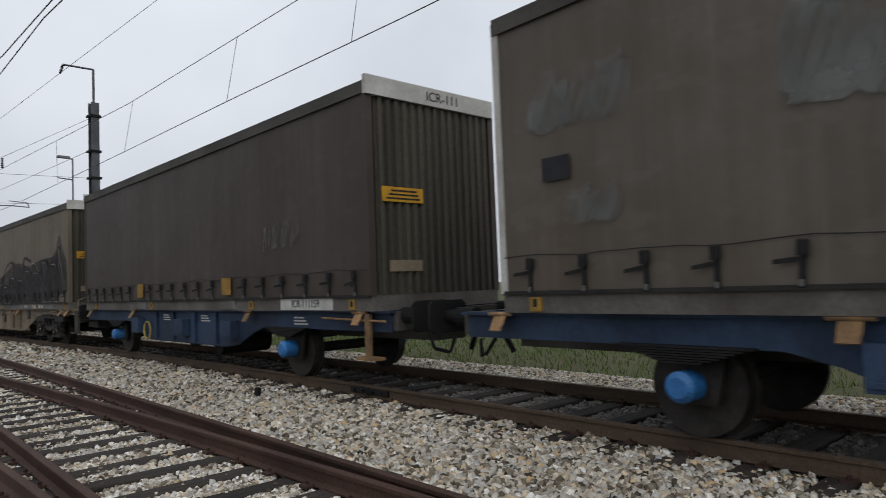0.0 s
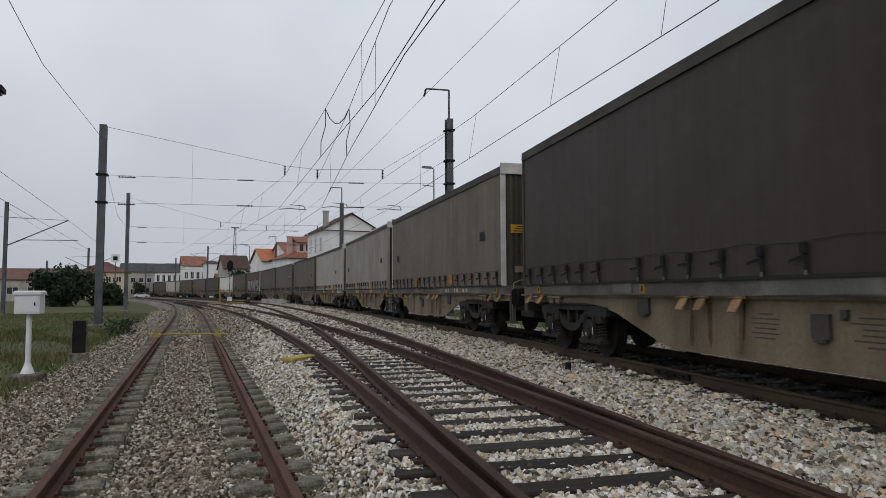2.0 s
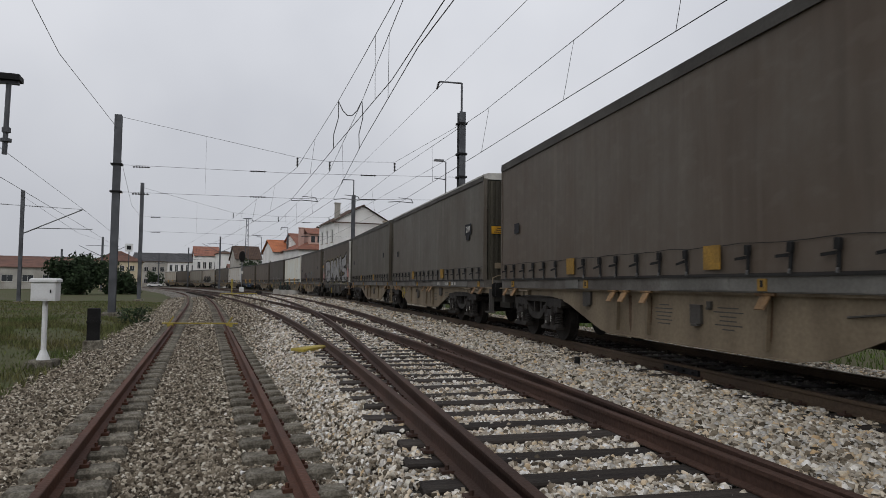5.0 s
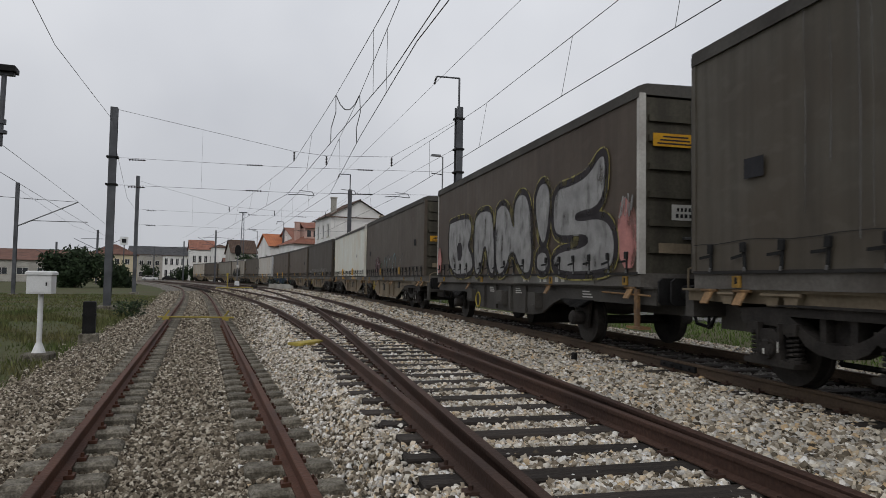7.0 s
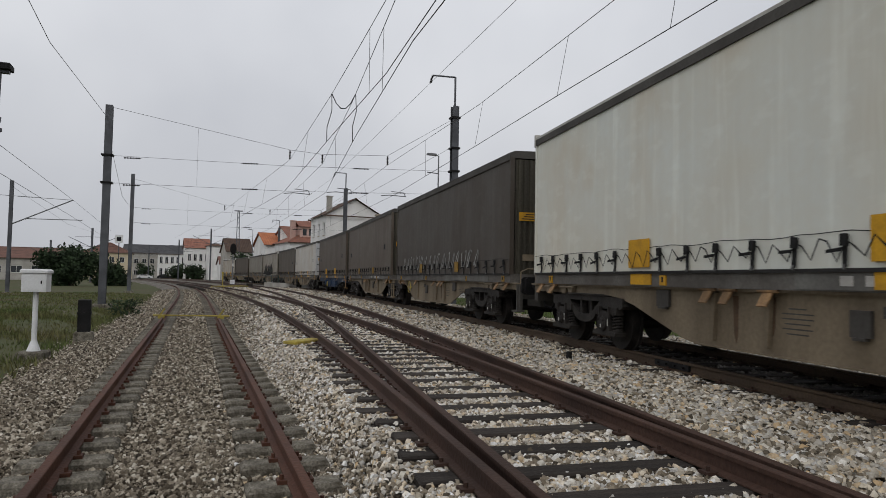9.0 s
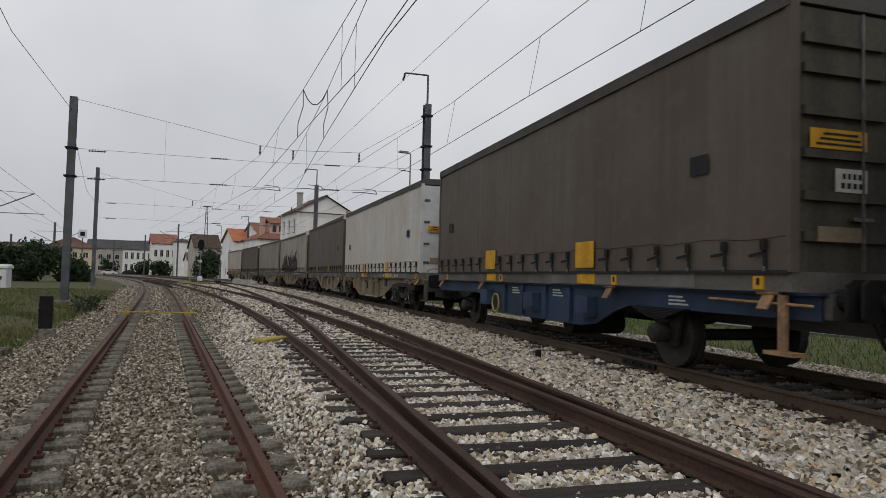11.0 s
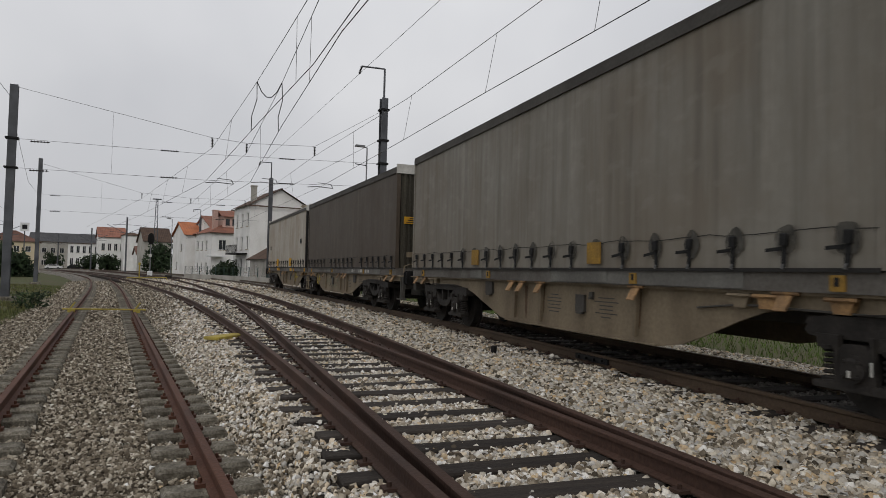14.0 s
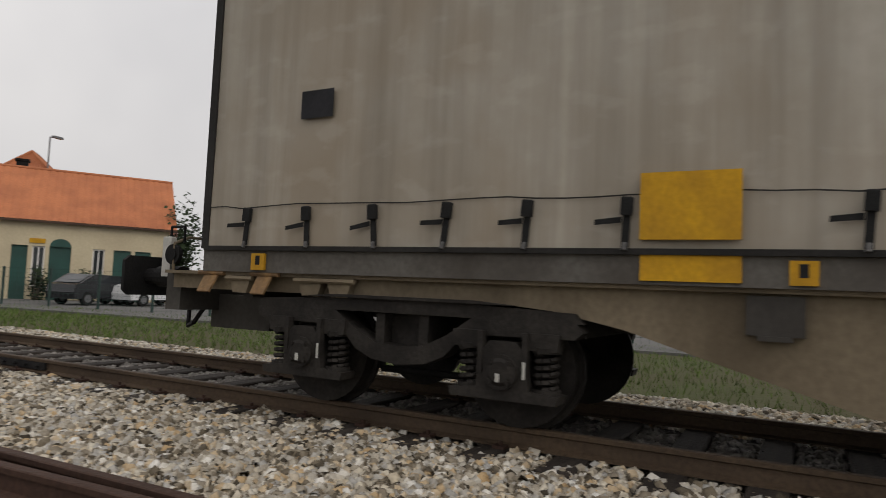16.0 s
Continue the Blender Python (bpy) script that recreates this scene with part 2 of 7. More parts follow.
for key, keep, scale in (("silver", 0.66, 3.0), ("gyellow", 0.55, 3.0), ("gdark", 0.62, 2.5), ("gpurple", 0.55, 1.6), ("gpink", 0.60, 3.0), ("gpinkdull", 0.5, 2.5),
                         ("gcyan", 0.54, 3.0), ("ggreen", 0.5, 3.0), ("gred", 0.46, 1.6), ("gpale", 0.66, 2.5), ("gblack", 0.64, 1.8), ("soot", 0.60, 5.0)):
    worn(M[key], keep, scale, 0.26 if key in ("gred", "gpurple") else 0.12)
worn(M["gchalk"], 0.50, 2.6, 0.22)
M["gochre"] = stuff_mat("tan_spray_paint", (0.20, 0.15, 0.09), (0.13, 0.10, 0.065), 0.7, 0, 3, 30, 0.3, 0.05)
M["gdeep"] = stuff_mat("dark_green_spray_paint", (0.030, 0.040, 0.026), (0.018, 0.022, 0.016), 0.85, 0, 2, 30, 0.3, 0.05)
M["gmist"] = stuff_mat("thin_misty_spray_paint", (0.21, 0.215, 0.205), (0.15, 0.15, 0.145), 0.8, 0, 2, 30, 0.3, 0.05)
worn(M["gmist"], 0.42, 1.7, 0.24, (1, 1, 1))
M["pole"] = stuff_mat("weathered_steel_mast", (0.11, 0.115, 0.125), (0.06, 0.062, 0.068), 0.55, 0.4, 1.5, 25, 0.3, 0.1)
M["polegalv"] = stuff_mat("galvanised_tube", (0.22, 0.225, 0.23), (0.13, 0.13, 0.135), 0.45, 0.5, 2, 25, 0.3, 0.05)
M["wire"] = stuff_mat("dark_copper_wire", (0.05, 0.048, 0.048), (0.03, 0.03, 0.03), 0.5, 0.4, 2, 20, 0.2, 0)
M["insul"] = stuff_mat("brown_porcelain", (0.03, 0.022, 0.02), (0.02, 0.015, 0.015), 0.25, 0, 5, 30, 0.2, 0)
M["white"] = stuff_mat("white_enamel", (0.72, 0.73, 0.73), (0.58, 0.58, 0.57), 0.45, 0, 2, 30, 0.2, 0.05)
M["render"] = stuff_mat("white_wall_render", (0.80, 0.79, 0.77), (0.64, 0.63, 0.60), 0.9, 0, 0.5, 8, 0.2, 0.1)
M["rendergrey"] = stuff_mat("greyish_wall_render", (0.46, 0.44, 0.40), (0.30, 0.285, 0.25), 0.9, 0, 0.5, 8, 0.3, 0.1)
M["renderstain"] = stuff_mat("stained_white_wall_render", (0.72, 0.69, 0.63), (0.40, 0.37, 0.32), 0.9, 0, 0.7, 8, 0.3, 0.15, stretch=(1, 1, 0.4))
M["cream"] = stuff_mat("cream_wall_render", (0.60, 0.52, 0.36), (0.50, 0.42, 0.29), 0.9, 0, 0.5, 8, 0.2, 0.1)
M["pinkwall"] = stuff_mat("pink_wall_render", (0.56, 0.38, 0.32), (0.46, 0.31, 0.265), 0.9, 0, 0.5, 8, 0.2, 0.1)
M["granite"] = stuff_mat("granite_blockwork", (0.48, 0.41, 0.30), (0.22, 0.195, 0.155), 0.9, 0, 1.2, 10, 0.4, 0.3, obj=0.15)
M["tileorange"] = stuff_mat("orange_roof_tile", (0.50, 0.185, 0.085), (0.36, 0.13, 0.065), 0.8, 0, 0.8, 12, 0.3, 0.2, obj=0.12)
M["tilebrown"] = stuff_mat("weathered_brown_roof_tile", (0.13, 0.085, 0.062), (0.075, 0.05, 0.04), 0.85, 0, 0.8, 12, 0.4, 0.2, obj=0.15)
M["tilered"] = stuff_mat("red_roof_tile", (0.30, 0.135, 0.095), (0.19, 0.09, 0.065), 0.85, 0, 0.8, 12, 0.3, 0.2, obj=0.12)
M["glass"] = stuff_mat("dark_window_glass", (0.03, 0.034, 0.038), (0.02, 0.022, 0.025), 0.08, 0, 1, 8, 0.1, 0)
M["shutter"] = stuff_mat("pale_roller_shutter", (0.60, 0.58, 0.54), (0.5, 0.48, 0.45), 0.7, 0, 1, 20, 0.2, 0.05)
M["tiledull"] = stuff_mat("sooty_red_roof_tile", (0.20, 0.105, 0.080), (0.12, 0.07, 0.055), 0.85, 0, 0.8, 12, 0.4, 0.2, obj=0.15)
M["slate"] = stuff_mat("dark_grey_roof_sheet", (0.085, 0.085, 0.088), (0.055, 0.055, 0.058), 0.8, 0, 0.8, 12, 0.3, 0.1)
M["doorgreen"] = stuff_mat("dark_green_door_paint", (0.012, 0.075, 0.06), (0.01, 0.05, 0.04), 0.5, 0, 1, 20, 0.2, 0.05)
M["fence"] = stuff_mat("dark_green_fence_wire", (0.02, 0.05, 0.04), (0.015, 0.035, 0.03), 0.6, 0.1, 2, 20, 0.2, 0.05)
M["greennet"] = stuff_mat("green_shade_netting", (0.02, 0.09, 0.07), (0.015, 0.06, 0.05), 0.85, 0, 2, 20, 0.3, 0.2)
M["asphalt"] = stuff_mat("grey_paving", (0.16, 0.155, 0.15), (0.10, 0.10, 0.095), 0.9, 0, 0.4, 12, 0.3, 0.2)
M["grass"] = stuff_mat("rough_grass_ground", (0.060, 0.078, 0.024), (0.085, 0.072, 0.038), 0.95, 0, 0.25, 9, 0.5, 0.6)
M["blade"] = stuff_mat("grass_blades", (0.075, 0.105, 0.030), (0.13, 0.115, 0.05), 0.8, 0, 0.4, 9, 0.3, 0, island=0.45)
M["lush"] = stuff_mat("fresh_grass_blades", (0.105, 0.165, 0.036), (0.075, 0.105, 0.03), 0.8, 0, 0.6, 9, 0.3, 0, island=0.4)
M["leaf"] = stuff_mat("dark_green_leaves", (0.030, 0.050, 0.020), (0.016, 0.026, 0.012), 0.75, 0, 1, 8, 0.3, 0, island=0.4)
M["bark"] = stuff_mat("grey_brown_bark", (0.10, 0.085, 0.065), (0.06, 0.05, 0.04), 0.9, 0, 2, 20)
M["carblack"] = stuff_mat("dark_car_paint", (0.02, 0.022, 0.025), (0.014, 0.015, 0.017), 0.25, 0.1, 1, 20, 0.1, 0)
M["carwhite"] = stuff_mat("white_car_paint", (0.65, 0.66, 0.67), (0.6, 0.6, 0.6), 0.25, 0.0, 1, 20, 0.1, 0)
M["tyre"] = stuff_mat("tyre_rubber", (0.015, 0.015, 0.015), (0.01, 0.01, 0.01), 0.85, 0, 3, 30)
M["far"] = stuff_mat("distant_wooded_hill", (0.10, 0.12, 0.12), (0.08, 0.10, 0.10), 0.95, 0, 0.02, 0.3, 0.3, 0)


def stone_mat(name, shades, rough=0.85):
    """Broken stone: each one takes its own shade from a row of (share, colour)."""
    m = stuff_mat(name, (0.5, 0.5, 0.5), (0.36, 0.35, 0.33), rough, 0, 11, 70, 0.35, 0.35)
    ns, ln = nodes(m)
    p = ns["Principled BSDF"]
    grain = p.inputs["Base Color"].links[0].from_socket
    r = ns.new("ShaderNodeValToRGB")
    e = r.color_ramp.elements
    e[0].position, e[0].color = shades[0][0], (*shades[0][1], 1)
    e[1].position, e[1].color = shades[-1][0], (*shades[-1][1], 1)
    for at, c in shades[1:-1]:
        e.new(at).color = (*c, 1)
    ln.new(ns.new("ShaderNodeNewGeometry").outputs["Random Per Island"], r.inputs[0])
    twice = mix_rgb(m, 1.0, r.outputs[0], grain, "MULTIPLY")
    bright = mix_rgb(m, 1.0, twice, twice, "ADD")
    ln.new(bright, p.inputs["Base Color"])
    return m


M["stone"] = stone_mat("ballast_stone_pale", ((0.0, (0.060, 0.048, 0.033)), (0.2, (0.30, 0.25, 0.185)), (0.4, (0.60, 0.545, 0.455)), (0.55, (0.50, 0.485, 0.46)), (0.7, (0.904, 0.847, 0.746)),
                                              (0.8, (0.633, 0.475, 0.282)), (0.88, (0.904, 0.859, 0.780)), (1.0, (0.960, 0.960, 0.960))))
M["stonemid"] = stone_mat("ballast_stone_mixed", ((0.0, (0.055, 0.045, 0.032)), (0.2, (0.27, 0.228, 0.170)), (0.45, (0.57, 0.52, 0.435)), (0.6, (0.48, 0.475, 0.46)), (0.75, (0.74, 0.67, 0.545)),
                                                  (0.84, (0.60, 0.43, 0.24)), (0.92, (0.76, 0.71, 0.61)), (1.0, (0.92, 0.90, 0.86))))
M["stone2"] = stone_mat("ballast_stone_grey", ((0.0, (0.040, 0.030, 0.020)), (0.3, (0.135, 0.110, 0.080)), (0.6, (0.27, 0.23, 0.175)), (0.8, (0.41, 0.36, 0.285)), (0.93, (0.58, 0.525, 0.43)), (1.0, (0.76, 0.72, 0.63))))


def ballast_mat():
    m = bpy.data.materials.new("ballast_bed")
    m.use_nodes = True
    ns, ln = nodes(m)
    co = ns.new("ShaderNodeTexCoord")
    v = ns.new("ShaderNodeTexVoronoi")
    v.inputs["Scale"].default_value = 27.0
    ln.new(co.outputs["Object"], v.inputs["Vector"])
    bw = ns.new("ShaderNodeRGBToBW")
    ln.new(v.outputs["Color"], bw.inputs[0])
    r = ns.new("ShaderNodeValToRGB")
    e = r.color_ramp.elements
    # darker than the loose stones: shade in the gaps put into the bed's colour
    e[0].position, e[0].color = 0.15, (0.030, 0.026, 0.020, 1)
    e[1].position, e[1].color = 0.85, (0.26, 0.235, 0.20, 1)
    e.new(0.5).color = (0.11, 0.096, 0.078, 1)
    ln.new(bw.outputs[0], r.inputs[0])
    col = mix_rgb(m, noise_fac(m, 0.35, 0.5, 0.72), r.outputs[0], (0.10, 0.086, 0.064))
    ln.new(col, ns["Principled BSDF"].inputs["Base Color"])
    ns["Principled BSDF"].inputs["Roughness"].default_value = 0.9
    inv = ns.new("ShaderNodeMath")
    inv.operation, inv.inputs[0].default_value = "SUBTRACT", 1.0
    ln.new(v.outputs["Distance"], inv.inputs[1])
    bump(m, inv.outputs[0], 0.9, 0.03)
    return m


M["ballast"] = ballast_mat()


# ---------------- mesh tools ----------------
class Build:
    """Collects corners and faces of one mesh."""

    def __init__(self):
        self.v, self.f = [], []

    def add(self, verts, faces):
        o = len(self.v)
        self.v += [tuple(p) for p in verts]
        self.f += [tuple(i + o for i in f) for f in faces]
        return self

    def box(self, x0, x1, y0, y1, z0, z1):
        return self.add([(x0, y0, z0), (x1, y0, z0), (x1, y1, z0), (x0, y1, z0), (x0, y0, z1), (x1, y0, z1), (x1, y1, z1), (x0, y1, z1)],
                        [(3, 2, 1, 0), (4, 5, 6, 7), (0, 1, 5, 4), (1, 2, 6, 5), (2, 3, 7, 6), (3, 0, 4, 7)])

    def chamfer(self, x0, x1, y0, y1, z0, z1, c):
        """A box whose upper edges are cut off."""
        return self.add([(x0, y0, z0), (x1, y0, z0), (x1, y1, z0), (x0, y1, z0),
                         (x0, y0, z1 - c), (x1, y0, z1 - c), (x1, y1, z1 - c), (x0, y1, z1 - c),
                         (x0 + c, y0 + c, z1), (x1 - c, y0 + c, z1), (x1 - c, y1 - c, z1), (x0 + c, y1 - c, z1)],
                        [(3, 2, 1, 0), (0, 1, 5, 4), (1, 2, 6, 5), (2, 3, 7, 6), (3, 0, 4, 7),
                         (4, 5, 9, 8), (5, 6, 10, 9), (6, 7, 11, 10), (7, 4, 8, 11), (8, 9, 10, 11)])

    def prism(self, outline, a0, a1, axis="x"):
        """An outline (pairs) drawn out along an axis; for x the pairs are (y, z), for y (x, z), for z (x, y)."""
        n = len(outline)
        place = {"x": lambda a, p: (a, p[0], p[1]), "y": lambda a, p: (p[0], a, p[1]), "z": lambda a, p: (p[0], p[1], a)}[axis]
        return self.add([place(a, p) for a in (a0, a1) for p in outline],
                        [tuple(range(n))[::-1], tuple(range(n, 2 * n))] + [(i, (i + 1) % n, n + (i + 1) % n, n + i) for i in range(n)])

    def rod(self, p, q, r, sides=8, r2=None):
        p, q = Vector(p), Vector(q)
        d = (q - p).normalized()
        u = d.orthogonal().normalized()
        w = d.cross(u)
        r2 = r if r2 is None else r2
        ring = lambda c, rr: [c + (u * math.cos(a) + w * math.sin(a)) * rr for a in (math.tau * i / sides for i in range(sides))]
        return self.add(ring(p, r) + ring(q, r2),
                        [tuple(range(sides))[::-1], tuple(range(sides, 2 * sides))] +
                        [(i, (i + 1) % sides, sides + (i + 1) % sides, sides + i) for i in range(sides)])

    def tube(self, pts, r, sides=5):
        for a, b in zip(pts, pts[1:]):
            self.rod(a, b, r, sides)
        return self

    def ring(self, centre, r, thick, axis="x", n=20):
        c = Vector(centre)
        pt = lambda a: c + (Vector((0, math.cos(a) * r, math.sin(a) * r)) if axis == "x" else Vector((math.cos(a) * r, 0, math.sin(a) * r)))
        return self.tube([pt(math.tau * i / n) for i in range(n + 1)], thick, 6)

    def mesh(self, name, mat, smooth=False):
        me = bpy.data.meshes.new(name)
        me.from_pydata(self.v, [], self.f)
        me.materials.append(mat)
        if smooth:
            me.polygons.foreach_set("use_smooth", [True] * len(me.polygons))
        me.update()
        return me


def part(name, b, material, parent, label="", at=None, smooth=False):
    """One mesh object under a thing or under a part; b is a Build or a mesh to share."""
    me = b if isinstance(b, bpy.types.Mesh) else b.mesh(name, material, smooth)
    ob = new(name, me)
    ob.parent = parent
    if at is not None:
        ob.matrix_basis = at
    return tagged(ob, label)


def thing(name, label, category, at=None, group="", kind=""):
    ob = new(name)
    ob.empty_display_size = 0.3
    if at is not None:
        ob.matrix_basis = at
    return tagged(ob, label, category, group, kind)


def whole(name, b, material, label, category, at=None, group="", kind="", smooth=False):
    me = b if isinstance(b, bpy.types.Mesh) else b.mesh(name, material, smooth)
    ob = new(name, me)
    if at is not None:
        ob.matrix_basis = at
    return tagged(ob, label, category, group, kind)


def text_mesh(words, size, mat, name="lettering", offset=0.0, extrude=0.002):
    c = bpy.data.curves.new(name, "FONT")
    c.body, c.size, c.align_x, c.align_y, c.offset, c.extrude, c.resolution_u = words, size, "CENTER", "CENTER", offset, extrude, 3
    ob = bpy.data.objects.new(name, c)
    scene.collection.objects.link(ob)
    me = bpy.data.meshes.new_from_object(ob.evaluated_get(bpy.context.evaluated_depsgraph_get()))
    bpy.data.objects.remove(ob)
    bpy.data.curves.remove(c)
    me.materials.clear()
    me.materials.append(mat)
    return me


# ---------------- lines of the tracks ----------------
STEP = 0.5


class Line:
    """A track's centre line: x by y, with its length along the way."""

    def __init__(self, y0, y1, knots_y, knots_x=None, slopes=None, y_ref=8.0, x_ref=0.0, side=0.0, z=0.0):
        self.z = z
        ys = np.arange(y0, y1 + STEP, STEP)
        if slopes is not None:
            m = np.interp(ys, knots_y, slopes)
            xs = np.concatenate([[0], np.cumsum((m[1:] + m[:-1]) / 2 * STEP)])
            xs = xs - np.interp(y_ref, ys, xs) + x_ref
        else:
            xs = np.interp(ys, knots_y, knots_x)
            for w in (15, 11, 7):
                pad = np.concatenate([xs[0] + (np.arange(-w, 0)) * (xs[1] - xs[0]), xs, xs[-1] + np.arange(1, w + 1) * (xs[-1] - xs[-2])])
                xs = np.convolve(pad, np.ones(2 * w + 1) / (2 * w + 1), "same")[w:-w]
        h = np.arctan(np.gradient(xs, ys))
        self.x, self.y, self.h = xs + np.cos(h) * side, ys - np.sin(h) * side, h
        s = np.concatenate([[0], np.cumsum(np.hypot(np.diff(xs), np.diff(ys)))])
        self.s = s - np.interp(y_ref, ys, s)

    def at(self, s, side=0.0):
        x, y, h = (float(np.interp(s, self.s, a)) for a in (self.x, self.y, self.h))
        return x + math.cos(h) * side, y - math.sin(h) * side, h

    def xof(self, y):
        return np.interp(y, self.y, self.x)


GAUGE = 1.735
TRAIN_Y = [-60, 4, 12, 20, 30, 42, 58, 80, 110, 150, 185, 220, 250]
TRAIN_M = [0.1353, 0.1319, 0.1191, 0.0758, 0.0738, 0.0698, 0.0154, -0.0108, -0.066, -0.1577, -0.2342, -0.3058, -0.33]
TRAIN = Line(-300, 262, TRAIN_Y,
             slopes=TRAIN_M,
             x_ref=6.684, side=GAUGE / 2)
SIDING = Line(-14, 200, [-14, 40, 50, 62, 84, 112, 160, 200], [-0.15, -0.15, -0.22, -0.45, -1.1, -3.6, -10.0, -18.0], z=-0.26)
LEFTWAY = Line(-4, 170, [-4, 3.4, 6, 9.3, 16.6, 25, 30, 37, 47, 57, 80, 110, 150, 170],
               [1.75, 2.58, 2.83, 3.06, 3.38, 3.59, 3.57, 3.40, 3.05, 2.55, 1.0, -2.0, -8.5, -12.5])
RIGHTWAY = Line(-4, 170, [-4, 3.4, 6.6, 9, 11.7, 15.3, 20, 25, 32, 46, 63, 75, 92, 110, 150, 170],
                [1.75, 2.62, 3.03, 3.32, 3.63, 4.08, 4.62, 5.05, 5.52, 6.15, 6.5, 6.35, 5.5, 4.1, -0.8, -4.2])


def ground_z(x, y):
    """Height of the ballast: the siding lies lower than the running lines."""
    u = x - SIDING.xof(y)
    p = LEFTWAY.xof(np.clip(y, 0, 170)) - SIDING.xof(y)
    t = np.clip((u - 1.15) / np.maximum(p - 1.28 - 1.15, 0.3), 0, 1)
    z = -0.505 + 0.31 * (t * t * (3 - 2 * t))
    far = np.clip((y - 60) / 60, 0, 1)
    z = z * (1 - far) + far * np.maximum(z, -0.30)
    left = np.clip((-u - 1.7) / 1.2, 0, 1)
    z = z - 0.13 * left
    r = np.clip((x - TRAIN.xof(y) - 2.6) / 1.2, 0, 1)
    return z - 0.2 * r
# ---------------- ground, ballast, tracks ----------------
def sheet(name, xs_of_y, ys, zf, mat):
    b = Build()
    n = None
    for y in ys:
        xs = xs_of_y(y)
        n = len(xs)
        zs = zf(np.array(xs), np.full(len(xs), y))
        b.v += [(float(x), float(y), float(z)) for x, z in zip(xs, zs)]
    for j in range(len(ys) - 1):
        for i in range(n - 1):
            a = j * n + i
            b.f.append((a, a + 1, a + n + 1, a + n))
    return b.mesh(name, mat, True)


def terrain(x, y):
    u = x - SIDING.xof(np.clip(y, -14, 200))
    bumpy = np.array([noise.noise(Vector((a * 0.25, c * 0.25, 0))) for a, c in zip(x, y)])
    z = -0.62 + 0.05 * bumpy
    z = z + 0.12 * np.clip((-u - 3.0) / 3, 0, 1)
    tx = TRAIN.xof(np.clip(y, -300, 262))
    return np.where((u > -2.0) & (x < tx + 2.6), -0.9, np.where(x > tx, -0.42 + 0.03 * bumpy, z))


ys = list(np.concatenate([[-3000, -800, -300], np.arange(-60, 130, 1.5), np.arange(130, 300, 8), [340, 420, 600, 1000, 3000]]))
side_x = np.concatenate([[-3000, -900, -300, -120, -60], np.arange(-40, 46, 1.25), [60, 120, 300, 900, 3000]])
tagged(new("ground", sheet("ground", lambda y: side_x, ys, terrain, M["grass"])), "rough green and brown grass beside the railway", "grass ground", kind="structure")

bed_y = list(np.concatenate([np.arange(-40, 30, 0.4), np.arange(30, 90, 1.0), np.arange(90, 262, 3.0)]))


def bed_x(y):
    l = SIDING.xof(min(max(y, -14), 200)) - 2.9
    r = TRAIN.xof(y) + 3.9
    return np.linspace(l, r, 120)


def bed_z(x, y):
    rough = np.array([noise.noise(Vector((a * 3, c * 3, 1))) * 0.02 + noise.noise(Vector((a * 0.7, c * 0.7, 3))) * 0.02 for a, c in zip(x, y)])
    edge = np.clip((SIDING.xof(np.clip(y, -14, 200)) - 2.3 - x) / 0.6, 0, 1) + np.clip((x - TRAIN.xof(y) - 3.4) / 0.5, 0, 1)
    return ground_z(x, y) - 0.022 + 0.3 * rough - 0.25 * edge


tagged(new("ballast_bed", sheet("ballast_bed", bed_x, bed_y, bed_z, M["ballast"])), "grey and buff crushed-stone ballast between the tracks", "ballast", kind="structure")

# rail section: foot, web, head, from the running surface down
RAIL = [(-0.065, -0.155), (0.065, -0.155), (0.065, -0.143), (0.012, -0.125), (0.009, -0.045), (0.034, -0.035), (0.035, -0.006), (0.028, 0.0),
        (-0.028, 0.0), (-0.035, -0.006), (-0.034, -0.035), (-0.009, -0.045), (-0.012, -0.125), (-0.065, -0.143)]


def rail_mesh(line, side, s0, s1, mat, top, section=RAIL):
    ss = list(np.arange(s0, min(s1, 70), 1.0)) + (list(np.arange(max(s0, 70), s1, 4.0)) if s1 > 70 else []) + [s1]
    b, n = Build(), len(section)
    for s in ss:
        x, y, h = line.at(s, side)
        b.v += [(x + math.cos(h) * u, y - math.sin(h) * u, line.z + w) for u, w in section]
    for j in range(len(ss) - 1):
        for i in range(n):
            a, c = j * n + i, j * n + (i + 1) % n
            b.f.append((a, c, c + n, a + n))
    b.f.append(tuple(range(n))[::-1])
    b.f.append(tuple(range((len(ss) - 1) * n, len(ss) * n)))
    me = b.mesh("rail", mat)
    me.materials.append(top)
    for p in me.polygons:
        if p.normal.z > 0.9 and p.center.z > line.z - 0.02:
            p.material_index = 1
    return me


def lay(line, name, label, s_from, s_to, rails, mat, top):
    t = thing(name, label, "railway track", kind="structure")
    for side in rails:
        part("rail", rail_mesh(line, side, s_from, s_to, mat, top), mat, t)
    return t


HALF = GAUGE / 2
siding = lay(SIDING, "siding_track", "little-used siding with rusty rails on concrete twin-block sleepers", -20, 185, (-HALF, HALF), M["rust"], M["rust"])
leftway = lay(LEFTWAY, "diverging_track", "rusty turnout track on dark timber sleepers", -11, 155, (-HALF, HALF), M["rustdark"], M["railtop"])
rightway = lay(RIGHTWAY, "loop_track", "rusty loop track on dark timber sleepers", -11, 155, (-HALF, HALF), M["rustdark"], M["railtop"])
mainline = lay(TRAIN, "main_track", "main-line track with worn rails under the train", -300, 250, (-HALF, HALF), M["railmain"], M["shine"])

